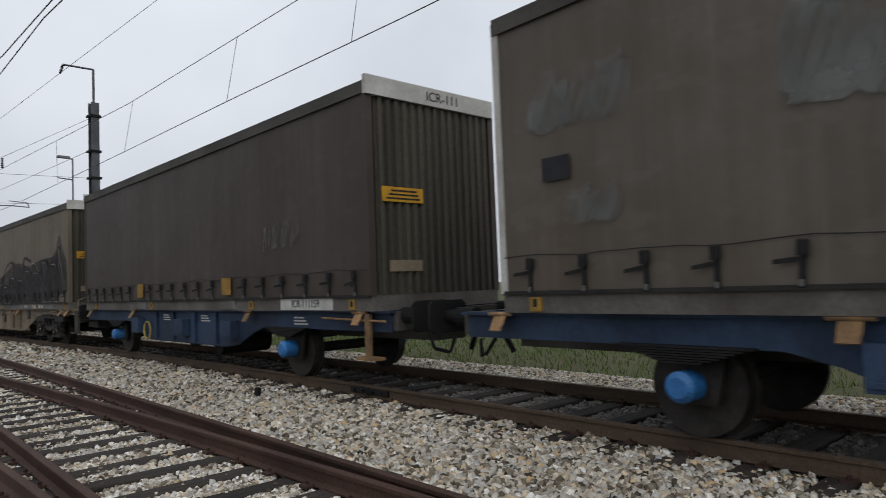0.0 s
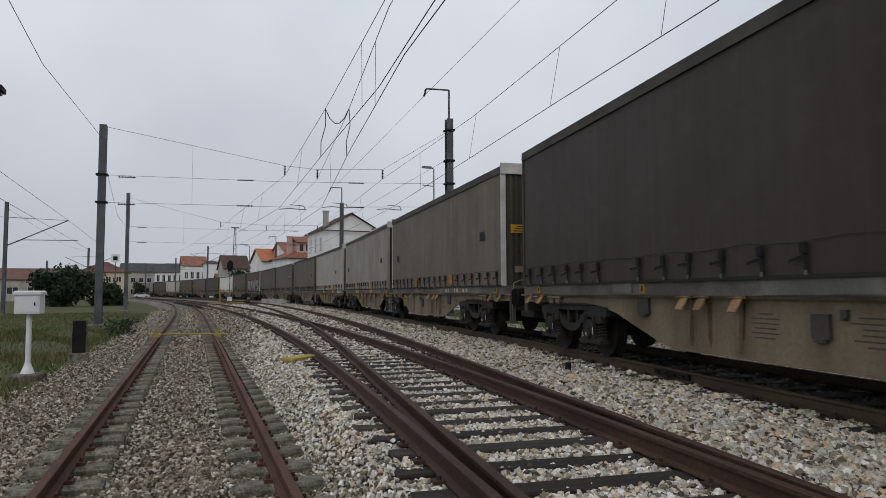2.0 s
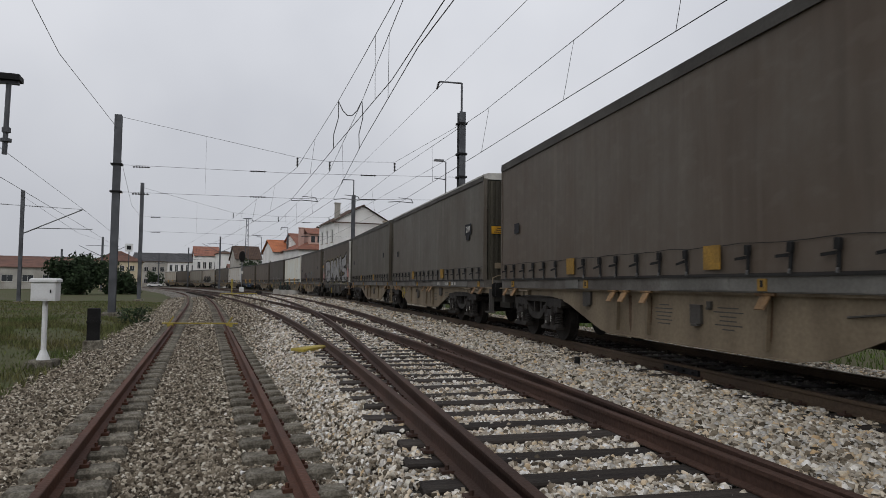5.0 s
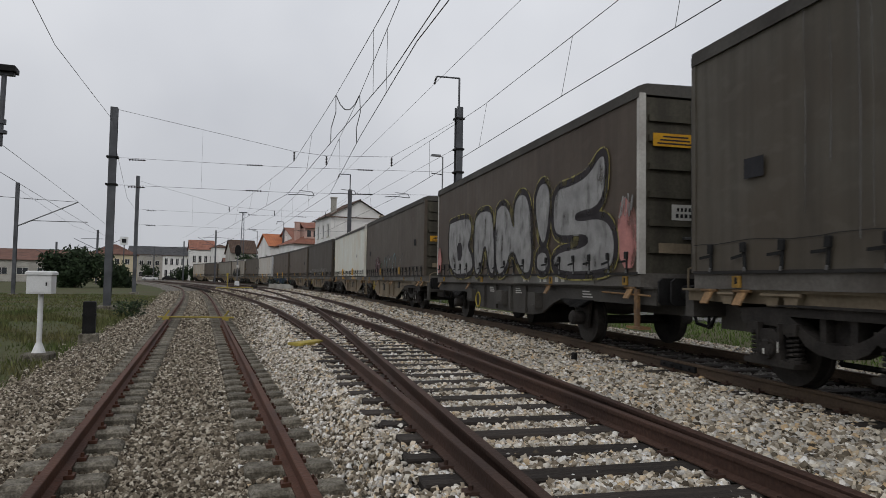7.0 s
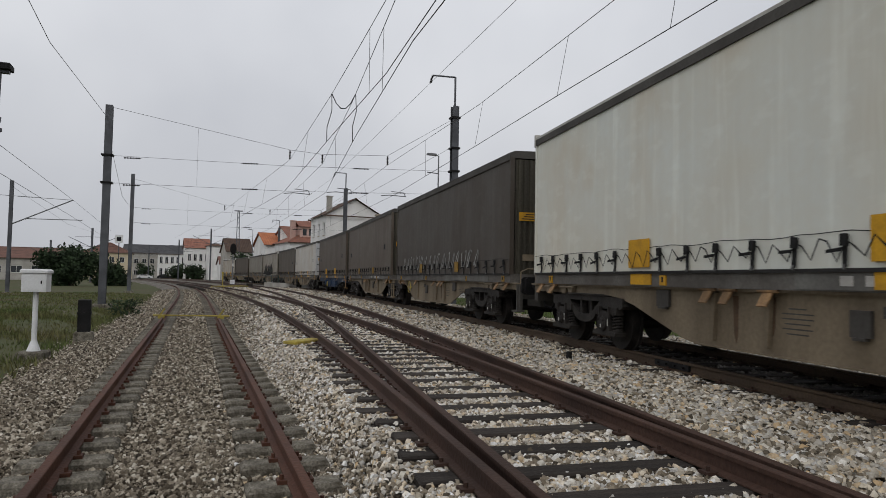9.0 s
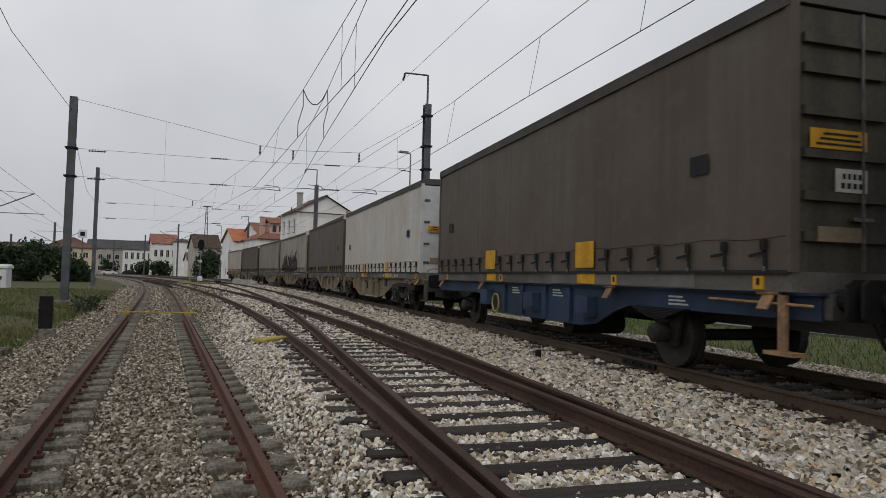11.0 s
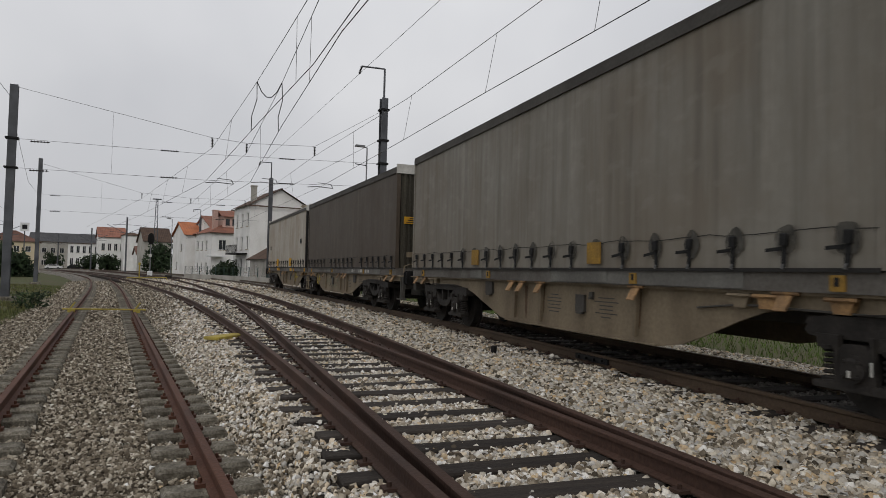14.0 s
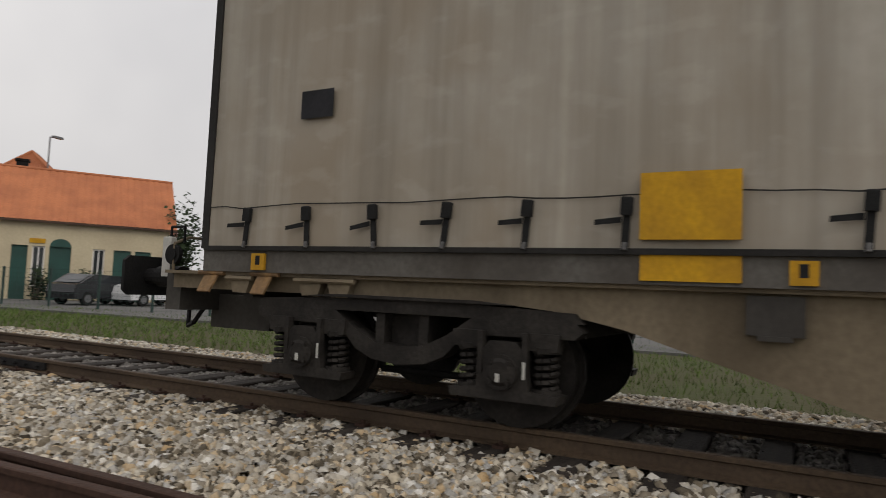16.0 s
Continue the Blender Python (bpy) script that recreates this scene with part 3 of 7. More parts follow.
# sleepers
twin = Build()
for c in (-HALF, HALF):
    twin.chamfer(c - 0.36, c + 0.36, -0.125, 0.125, -0.30, 0.0, 0.03)
twin_me = twin.mesh("sleeper", M["concrete"])
fast = Build()
for c in (-HALF, HALF):
    for d in (-0.1, 0.1):
        fast.box(c + d - 0.035, c + d + 0.035, -0.05, 0.05, 0.0, 0.03)
        fast.rod((c + d, 0, 0.02), (c + d, 0, 0.065), 0.016, 6)
fast_me = fast.mesh("rail_clip", M["rust"])
rnd = random.Random(4)
s = -16.0
while s < 75:
    x, y, h = SIDING.at(s)
    at = pose(x, y, -0.26 - 0.150 + rnd.uniform(-0.012, 0.006), 0, 0, -math.degrees(h) + rnd.uniform(-1.2, 1.2))
    part("sleeper", twin_me, None, siding, at=at)
    if s < 14:
        part("rail_clip", fast_me, None, siding, at=at)
    s += 0.60


def timber_mesh(length):
    b = Build()
    b.chamfer(-length / 2, length / 2, -0.12, 0.12, -0.2, 0.0, 0.014)
    return b.mesh("sleeper", M["timber"])


timbers = {}
s = -8.0
while s < 95:
    xl, yl, hl = LEFTWAY.at(s)
    xr = float(RIGHTWAY.xof(yl))
    gap = xr - xl
    if gap < 2.4:
        k = round(2.42 + max(gap, 0), 1)
        timbers.setdefault(k, timber_mesh(k))
        part("sleeper", timbers[k], None, leftway,
             at=pose((xl + xr) / 2 + rnd.uniform(-0.08, 0.08), yl, -0.158 + rnd.uniform(-0.01, 0.004), 0, 0, -math.degrees(hl) - 2 + rnd.uniform(-1.5, 1.5)))
    else:
        timbers.setdefault(2.6, timber_mesh(2.6))
        for line, parent in ((LEFTWAY, leftway), (RIGHTWAY, rightway)):
            xx, yy, hh = line.at(s)
            part("sleeper", timbers[2.6], None, parent, at=pose(xx, yy, -0.16, 0, 0, -math.degrees(hh)))
    s += 0.58
timbers.setdefault(2.8, timber_mesh(2.8))
s = -14.0
while s < 90:
    x, y, h = TRAIN.at(s)
    part("sleeper", timbers[2.8], None, mainline,
         at=pose(x + rnd.uniform(-0.06, 0.06), y, -0.158 + rnd.uniform(-0.01, 0.005), 0, 0, -math.degrees(h) + rnd.uniform(-1, 1)))
    s += 0.62
chair = Build()
for d in (-0.1, 0.1):
    chair.box(d - 0.045, d + 0.045, -0.05, 0.05, -0.158, -0.135)
    chair.rod((d, 0, -0.14), (d, 0, -0.105), 0.016, 6)
chair_me = chair.mesh("rail_chair", M["rustdark"])
for line, parent, s1 in ((LEFTWAY, leftway, 24), (RIGHTWAY, rightway, 24), (TRAIN, mainline, 14)):
    s = -6.0
    while s < s1:
        for side in (-HALF, HALF):
            x, y, h = line.at(s, side)
            part("rail_chair", chair_me, None, parent, at=pose(x, y, 0, 0, 0, -math.degrees(h)))
        s += 0.58 if line is not TRAIN else 0.62
# fishplated joint on the near rail of the main line
fp = Build()
fp.box(-0.05, -0.012, -0.45, 0.45, -0.12, -0.04)
for k in range(4):
    fp.rod((-0.05, -0.33 + 0.22 * k, -0.08), (-0.085, -0.33 + 0.22 * k, -0.08), 0.018, 6)
x, y, h = TRAIN.at(0.2, -HALF)
part("fishplate", fp, M["iron"], mainline, "black bolted fishplate", pose(x, y, 0, 0, 0, -math.degrees(h)))

# loose ballast stones, near ones small and dense
def stones(name, mat, seed, spots, block=True):
    r = np.random.RandomState(seed)
    # a blunt six-faced chip for the near ones, a wedge for the rest
    if block:
        cube = np.array([(-1, -1, -1), (1, -1, -1), (1, 1, -1), (-1, 1, -1), (-0.62, -0.62, 1), (0.62, -0.62, 1), (0.62, 0.62, 1), (-0.62, 0.62, 1)], float) * 0.52
        tri = [(4, 5, 6), (4, 6, 7), (0, 1, 5), (0, 5, 4), (1, 2, 6), (1, 6, 5), (2, 3, 7), (2, 7, 6), (3, 0, 4), (3, 4, 7)]
    else:
        cube = np.array([(-1, -1, -1), (1, -1, -1), (1, 1, -1), (-1, 1, -1), (-0.6, 0, 1), (0.6, 0, 1)], float) * 0.55
        tri = [(0, 1, 5), (0, 5, 4), (1, 2, 5), (2, 3, 4), (2, 4, 5), (3, 0, 4)]
    tri = np.array(tri)
    n = len(spots)
    size = spots[:, 3:4, None] * r.uniform(0.7, 1.3, (n, 1, 3)) * np.array([1.0, 1.0, 0.82])
    v = (cube[None] + r.uniform(-0.19, 0.19, (n, len(cube), 3))) * size
    # lying nearly flat, turned any way
    turn = r.uniform(0, math.pi, n)
    q = np.stack([np.cos(turn), r.normal(size=n) * 0.28, r.normal(size=n) * 0.28, np.sin(turn)], 1)
    q /= np.linalg.norm(q, axis=1)[:, None]
    w, x, y, z = q.T
    rot = np.stack([np.stack([1 - 2 * (y * y + z * z), 2 * (x * y - z * w), 2 * (x * z + y * w)], -1),
                    np.stack([2 * (x * y + z * w), 1 - 2 * (x * x + z * z), 2 * (y * z - x * w)], -1),
                    np.stack([2 * (x * z - y * w), 2 * (y * z + x * w), 1 - 2 * (x * x + y * y)], -1)], 1)
    v = np.einsum("nij,nkj->nki", rot, v) + spots[:, None, :3]
    k = len(cube)
    f = (tri[None] + (np.arange(n) * k)[:, None, None]).reshape(-1, 3)
    me = bpy.data.meshes.new(name)
    me.vertices.add(n * k)
    me.vertices.foreach_set("co", v.reshape(-1))
    me.loops.add(len(f) * 3)
    me.loops.foreach_set("vertex_index", f.reshape(-1))
    me.polygons.add(len(f))
    me.polygons.foreach_set("loop_start", np.arange(len(f)) * 3)
    me.polygons.foreach_set("loop_total", np.full(len(f), 3))
    me.materials.append(mat)
    me.update(calc_edges=True)
    return me


def scatter(seed):
    r = np.random.RandomState(seed)
    out = []
    for y0, y1, dens, size in ((-5.0, 1.2, 1050, 0.038), (1.2, 7, 1700, 0.032), (7, 13, 1250, 0.036), (13, 22, 680, 0.045), (22, 42, 170, 0.058), (42, 75, 45, 0.09)):
        x0, x1 = (-3.6 if y1 > 2 else 0.6), TRAIN.xof(y1) + 3.6
        n = int((y1 - y0) * (x1 - x0) * dens)
        p = np.stack([r.uniform(x0, x1, n), r.uniform(y0, y1, n)], 1)
        d = SIDING.xof(p[:, 1])
        p = p[(p[:, 0] > d - 2.5 - r.exponential(0.25, n)) & (p[:, 0] < TRAIN.xof(p[:, 1]) + 3.4 + r.normal(size=n) * 0.2)]
        # the main line lies on coarser stone than the siding
        coarse = np.clip((p[:, 0] - RIGHTWAY.xof(p[:, 1]) - 0.6) / 0.8, 0, 1)
        p = p[r.uniform(size=len(p)) > 0.30 * coarse]
        coarse = np.clip((p[:, 0] - RIGHTWAY.xof(p[:, 1]) - 0.6) / 0.8, 0, 1)
        fine = np.clip((LEFTWAY.xof(p[:, 1]) - 1.0 - p[:, 0]) / 0.6, 0, 1)
        sz = size * r.uniform(0.65, 1.4, len(p)) * (1 + 0.26 * coarse - 0.22 * fine)
        out.append(np.stack([p[:, 0], p[:, 1], ground_z(p[:, 0], p[:, 1]) + sz * r.uniform(-0.1, 0.62, len(p)), sz], 1))
    p = np.concatenate(out)
    keep = np.ones(len(p), bool)
    # clear the rails and, mostly, the tops of the sleepers
    for line in (SIDING, LEFTWAY, RIGHTWAY, TRAIN):
        off = np.abs(np.abs(p[:, 0] - line.xof(p[:, 1])) - HALF)
        keep &= ~(off < 0.075)
    along = np.interp(p[:, 1], SIDING.y, SIDING.s)
    on = (np.abs(((along + 16.0 + 0.3) % 0.60) - 0.3) < 0.13) & (np.abs(np.abs(p[:, 0] - SIDING.xof(p[:, 1])) - HALF) < 0.34)
    keep &= ~(on & (r.uniform(size=len(p)) < 0.90))
    along = np.interp(p[:, 1], LEFTWAY.y, LEFTWAY.s) + (p[:, 0] - LEFTWAY.xof(p[:, 1])) * 0.06
    inside = (p[:, 0] > LEFTWAY.xof(p[:, 1]) - 1.25) & (p[:, 0] < RIGHTWAY.xof(p[:, 1]) + 1.25)
    on = (np.abs(((along + 8.0 + 0.29) % 0.58) - 0.29) < 0.13) & inside
    keep &= ~(on & (r.uniform(size=len(p)) < 0.95))
    along = np.interp(p[:, 1], TRAIN.y, TRAIN.s) + (p[:, 0] - TRAIN.xof(p[:, 1])) * 0.13
    on = (np.abs(((along + 14.0 + 0.31) % 0.62) - 0.31) < 0.155) & (np.abs(p[:, 0] - TRAIN.xof(p[:, 1])) < 1.4)
    keep &= ~(on & (r.uniform(size=len(p)) < 0.97) & ((np.abs(p[:, 0] - TRAIN.xof(p[:, 1])) < 1.05) | (r.uniform(size=len(p)) < 0.75)))
    p = p[keep]
    oily = (np.abs(p[:, 0] - TRAIN.xof(p[:, 1])) < 0.8)
    p[:, 2] -= 0.03 * oily
    return p, (p[:, 0] - SIDING.xof(p[:, 1]) < 1.15 + 0.09 * np.clip(p[:, 1] - 14, 0, 30) + r.normal(size=len(p)) * 0.40), oily


spots, grey, oily = scatter(3)
mid = spots[:, 0] > RIGHTWAY.xof(spots[:, 1]) + 1.3
M["stoneoil"] = stuff_mat("oily_ballast_stone", (0.26, 0.24, 0.215), (0.12, 0.11, 0.10), 0.7, 0, 9, 60, 0.4, 0.3, island=0.4)
near = spots[:, 1] < 8.0
for seed, mat, which, label in ((6, "stonemid", mid & ~oily, "loose mixed grey and tan crushed stones beside the main line"),
                                (1, "stone", ~grey & ~oily & ~mid, "loose pale buff crushed stones around the running lines"),
                                (2, "stone2", grey & ~oily, "loose dull grey crushed stones in the siding"),
                                (5, "stoneoil", oily, "oil-darkened stones between the main-line rails")):
    for block, group in ((True, which & near), (False, which & ~near)):
        tagged(new("ballast_stones", stones("ballast_stones", M[mat], seed, spots[group], block)), label, "stones", kind="stuff")

# grass blades beside the siding and beyond the main line
def blades(name, seed, n, xr, yr, keep, height, mat="blade"):
    r = np.random.RandomState(seed)
    p = np.stack([r.uniform(*xr, n), r.uniform(*yr, n)], 1)
    p = p[keep(p)]
    b = Build()
    z = terrain(p[:, 0], p[:, 1])
    for (x, y), zz in zip(p, z):
        a, hgt, w = r.uniform(0, math.tau), height * r.uniform(0.4, 1.5), r.uniform(0.006, 0.016) * (1 + y / 25)
        dx, dy = math.cos(a), math.sin(a)
        lx, ly = r.uniform(-0.6, 0.6, 2) * hgt
        b.add([(x - dx * w, y - dy * w, zz - 0.02), (x + dx * w, y + dy * w, zz - 0.02), (x + lx, y + ly, zz + hgt)], [(0, 1, 2)])
    tagged(new(name, b.mesh(name, M[mat])), "tufts of green and straw-coloured grass" if mat == "blade" else "fresh green grass strip beyond the main line", "grass", kind="stuff")


blades("grass_tufts", 7, 42000, (-22, -1.6), (5, 62), lambda p: p[:, 0] < SIDING.xof(p[:, 1]) - 2.35 - np.random.RandomState(1).exponential(0.15, len(p)), 0.08)
blades("grass_tufts", 9, 26000, (-10, -1.8), (6, 34), lambda p: (p[:, 0] < SIDING.xof(p[:, 1]) - 2.45 - np.random.RandomState(2).exponential(0.3, len(p))) & (np.sin(p[:, 0] * 1.7) + np.sin(p[:, 1] * 0.9 + p[:, 0]) > -0.3), 0.15)
blades("grass_tufts", 8, 30000, (8, 22), (-9, 30), lambda p: p[:, 0] > TRAIN.xof(p[:, 1]) + 3.7, 0.11, "lush")
blades("grass_tufts", 10, 9000, (8, 22), (30, 62), lambda p: p[:, 0] > TRAIN.xof(p[:, 1]) + 3.7, 0.08, "lush")
# ---------------- the train ----------------
# local space of wagons and containers: y forward (the way the train runs), x to the side that faces the siding, z up from the rail head
L2, W2 = 6.65, 1.27



def wheelset(parent, y, mat, hub=None):
    b = Build()
    b.rod((-HALF - 0.2, y, 0.44), (HALF + 0.2, y, 0.44), 0.085, 12)
    axle = part("axle", b, mat, parent)
    for sx in (-1, 1):
        b = Build()
        b.rod((sx * (HALF - 0.06), y, 0.44), (sx * (HALF + 0.075), y, 0.44), 0.44, 28)
        b.rod((sx * (HALF - 0.1), y, 0.44), (sx * (HALF - 0.06), y, 0.44), 0.475, 28)
        b.rod((sx * (HALF + 0.075), y, 0.44), (sx * (HALF + 0.11), y, 0.44), 0.15, 16)
        part("wheel", b, mat, axle, "dark steel wheel")
    return axle


def spring_mesh():
    c = Build()
    turns, per = 5, 10
    c.tube([(0.075 * math.cos(math.tau * q / per), 0.075 * math.sin(math.tau * q / per), 0.25 * q / (turns * per)) for q in range(turns * per + 1)], 0.020, 5)
    c.rod((0, 0, -0.03), (0, 0, 0.0), 0.105, 12)
    c.rod((0, 0, 0.25), (0, 0, 0.29), 0.105, 12)
    return c.mesh("coil_spring", M["bogie"])


def axle_box_mesh():
    """Casting that wraps the axle end, with spring seats on both sides and a bolted round cover."""
    a = Build()
    a.prism([(-0.40, -0.20), (0.40, -0.20), (0.42, -0.14), (0.20, -0.12), (0.17, 0.14), (0.10, 0.21), (-0.10, 0.21), (-0.17, 0.14), (-0.20, -0.12), (-0.42, -0.14)], 0.0, 0.20)
    a.rod((0.20, 0, 0.0), (0.235, 0, 0.0), 0.125, 16)
    a.rod((0.235, 0, 0.0), (0.25, 0, 0.0), 0.10, 16, 0.075)
    for k in range(4):
        t = math.tau * (k + 0.5) / 4
        a.rod((0.235, 0.095 * math.cos(t), 0.095 * math.sin(t)), (0.26, 0.095 * math.cos(t), 0.095 * math.sin(t)), 0.017, 6)
    return a.mesh("axle_box", M["bogie"])


SPRING, AXLE_BOX = spring_mesh(), axle_box_mesh()
GUIDE = Build().box(-0.032, 0.032, -0.02, 0.02, -0.15, 0.15).mesh("guide_link", M["bogie"])
MARK = Build().box(-0.002, 0.002, -0.015, 0.015, -0.03, 0.03).mesh("paint_mark", M["plate"])


def bogie(parent, yc):
    """Two-axle freight bogie: a cast side frame that hangs low between the wheels, coil springs beside each axle box."""
    b = Build()
    low = [(0.50, 0.60), (0.40, 0.50), (0.24, 0.43), (0.0, 0.405), (-0.24, 0.43), (-0.40, 0.50), (-0.50, 0.60)]
    for sx in (-1, 1):
        x0, x1 = sorted((sx * 1.02, sx * 1.20))
        # lower bow
        b.prism([(yc + y, z) for y, z in [(-1.42, 0.80), (-0.62, 0.80), (-0.42, 0.66), (-0.22, 0.565), (0.0, 0.545), (0.22, 0.565), (0.42, 0.66), (0.62, 0.80), (1.42, 0.80),
                                          (1.46, 0.74), (1.40, 0.69), (0.60, 0.68)] + low + [(-0.60, 0.68), (-1.40, 0.69), (-1.46, 0.74)]], x0, x1)
        # upper beam
        b.prism([(yc + y, z) for y, z in ((-1.46, 0.80), (-1.40, 0.87), (-0.55, 0.905), (0.55, 0.905), (1.40, 0.87), (1.46, 0.80))], x0, x1)
        x0, x1 = sorted((sx * 0.99, sx * 1.24))
        b.prism([(yc + y, z) for y, z in ((-0.95, 0.905), (-0.6, 0.93), (0.6, 0.93), (0.95, 0.905))], x0, x1)
        # webs in the window between beam and bow
        for y in (-0.2, 0.2):
            x0, x1 = sorted((sx * 1.05, sx * 1.16))
            b.box(x0, x1, yc + y - 0.04, yc + y + 0.04, 0.56, 0.87)
    b.box(-1.04, 1.04, yc - 0.22, yc + 0.22, 0.50, 0.88)
    b.box(-1.05, 1.05, yc - 1.44, yc - 1.36, 0.70, 0.82)
    b.box(-1.05, 1.05, yc + 1.36, yc + 1.44, 0.70, 0.82)
    frame_ = part("bogie_frame", b, M["bogie"], parent, "black cast bogie side frame")
    for sx in (-1, 1):
        for d in (-0.9, 0.9):
            box_ = part("axle_box", AXLE_BOX, None, frame_, at=pose(sx * 1.06, yc + d, 0.44, 0, 0, 0 if sx > 0 else 180))
            for e in (-0.29, 0.29):
                part("coil_spring", SPRING, None, frame_, at=pose(sx * 1.14, yc + d + e, 0.335))
                g = Build()
                x0, x1 = sorted((sx * 1.10, sx * 1.23))
                g.prism([(yc + d + e - 0.12, 0.72), (yc + d + e + 0.12, 0.72), (yc + d + e + 0.10, 0.60), (yc + d + e - 0.10, 0.60)], x0, x1)
                part("spring_cap", g, M["bogie"], frame_)
            for e in (-0.17, 0.17):
                part("guide_link", GUIDE, None, frame_, at=pose(sx * 1.237, yc + d + e, 0.57))
            if sx > 0:
                part("paint_mark", MARK, None, frame_, "white paint mark", at=pose(1.311, yc + d - 0.01, 0.40))
                part("paint_mark", MARK, None, frame_, "white paint mark", at=pose(1.272, yc + d + 0.17, 0.46) @ Matrix.Diagonal((1, 0.7, 2.0, 1)))
        # brake gear between wheels
        g = Build()
        g.tube([(sx * 0.70, yc - 0.42, 0.62), (sx * 0.70, yc - 0.46, 0.30), (sx * 0.70, yc + 0.46, 0.30), (sx * 0.70, yc + 0.42, 0.62)], 0.03, 6)
        part("brake_rigging", g, M["iron"], frame_)
    for d in (-0.9, 0.9):
        wheelset(parent, yc + d, M["bogie"])
    return frame_


def flap(parent, y, me, z=1.05):
    for sx in (1, -1):
        part("pin_flap", me, None, parent, at=pose(sx * 1.20, y, z, 0, 0, 0 if sx > 0 else 180))


flap_b = Build()
flap_b.add([(0.02, -0.085, 0.0), (0.02, 0.085, 0.0), (0.11, 0.075, -0.16), (0.11, -0.075, -0.16), (0.02, -0.085, 0.03), (0.02, 0.085, 0.03), (0.13, 0.075, -0.15), (0.13, -0.075, -0.15)],
           [(0, 1, 2, 3), (7, 6, 5, 4), (0, 3, 7, 4), (1, 5, 6, 2), (3, 2, 6, 7), (0, 4, 5, 1)])
flap_b.rod((0.03, -0.16, 0.02), (0.03, 0.16, 0.02), 0.022, 8)
FLAP = flap_b.mesh("pin_flap", M["orange"])


def buffers(parent, y, d):
    for sx in (-1, 1):
        b = Build()
        b.rod((sx * 0.95, y, 1.02), (sx * 0.95, y + d * 0.32, 1.02), 0.11, 14)
        b.rod((sx * 0.95, y + d * 0.3, 1.02), (sx * 0.95, y + d * 0.50, 1.02), 0.08, 14)
        b.prism([(sx * 0.95 + u, 1.02 + w) for u, w in ((-0.3, -0.15), (-0.24, -0.2), (0.24, -0.2), (0.3, -0.15), (0.3, 0.15), (0.24, 0.2), (-0.24, 0.2), (-0.3, 0.15))],
                y + d * 0.5, y + d * 0.54, "y")
        part("buffer", b, M["iron"], parent, "black buffer")
    b = Build()
    b.tube([(0, y, 0.98), (0, y + d * 0.3, 0.9), (0.03, y + d * 0.42, 0.7), (0, y + d * 0.3, 0.5)], 0.04, 6)
    part("coupling", b, M["iron"], parent)
    b = Build()
    b.tube([(0.55, y, 0.85), (0.6, y + d * 0.2, 0.55), (0.5, y + d * 0.4, 0.5), (0.45, y + d * 0.45, 0.7)], 0.025, 6)
    part("brake_hose", b, M["iron"], parent)


def belly_outline(a):
    """Side view of the deep side sill; a is +1 for the wagon whose shared bogie is in front."""
    pts = [(6.95, 1.06), (6.95, 0.92), (5.55, 0.90), (5.25, 0.86), (4.9, 0.74), (4.4, 0.54), (4.0, 0.40), (3.6, 0.335), (-0.9, 0.335), (-1.2, 0.37), (-2.0, 0.60),
           (-2.6, 0.78), (-3.1, 0.88), (-3.6, 0.92), (-6.95, 0.92), (-6.95, 1.06)]
    return [(a * y, z) for y, z in (pts if a > 0 else pts[::-1])]


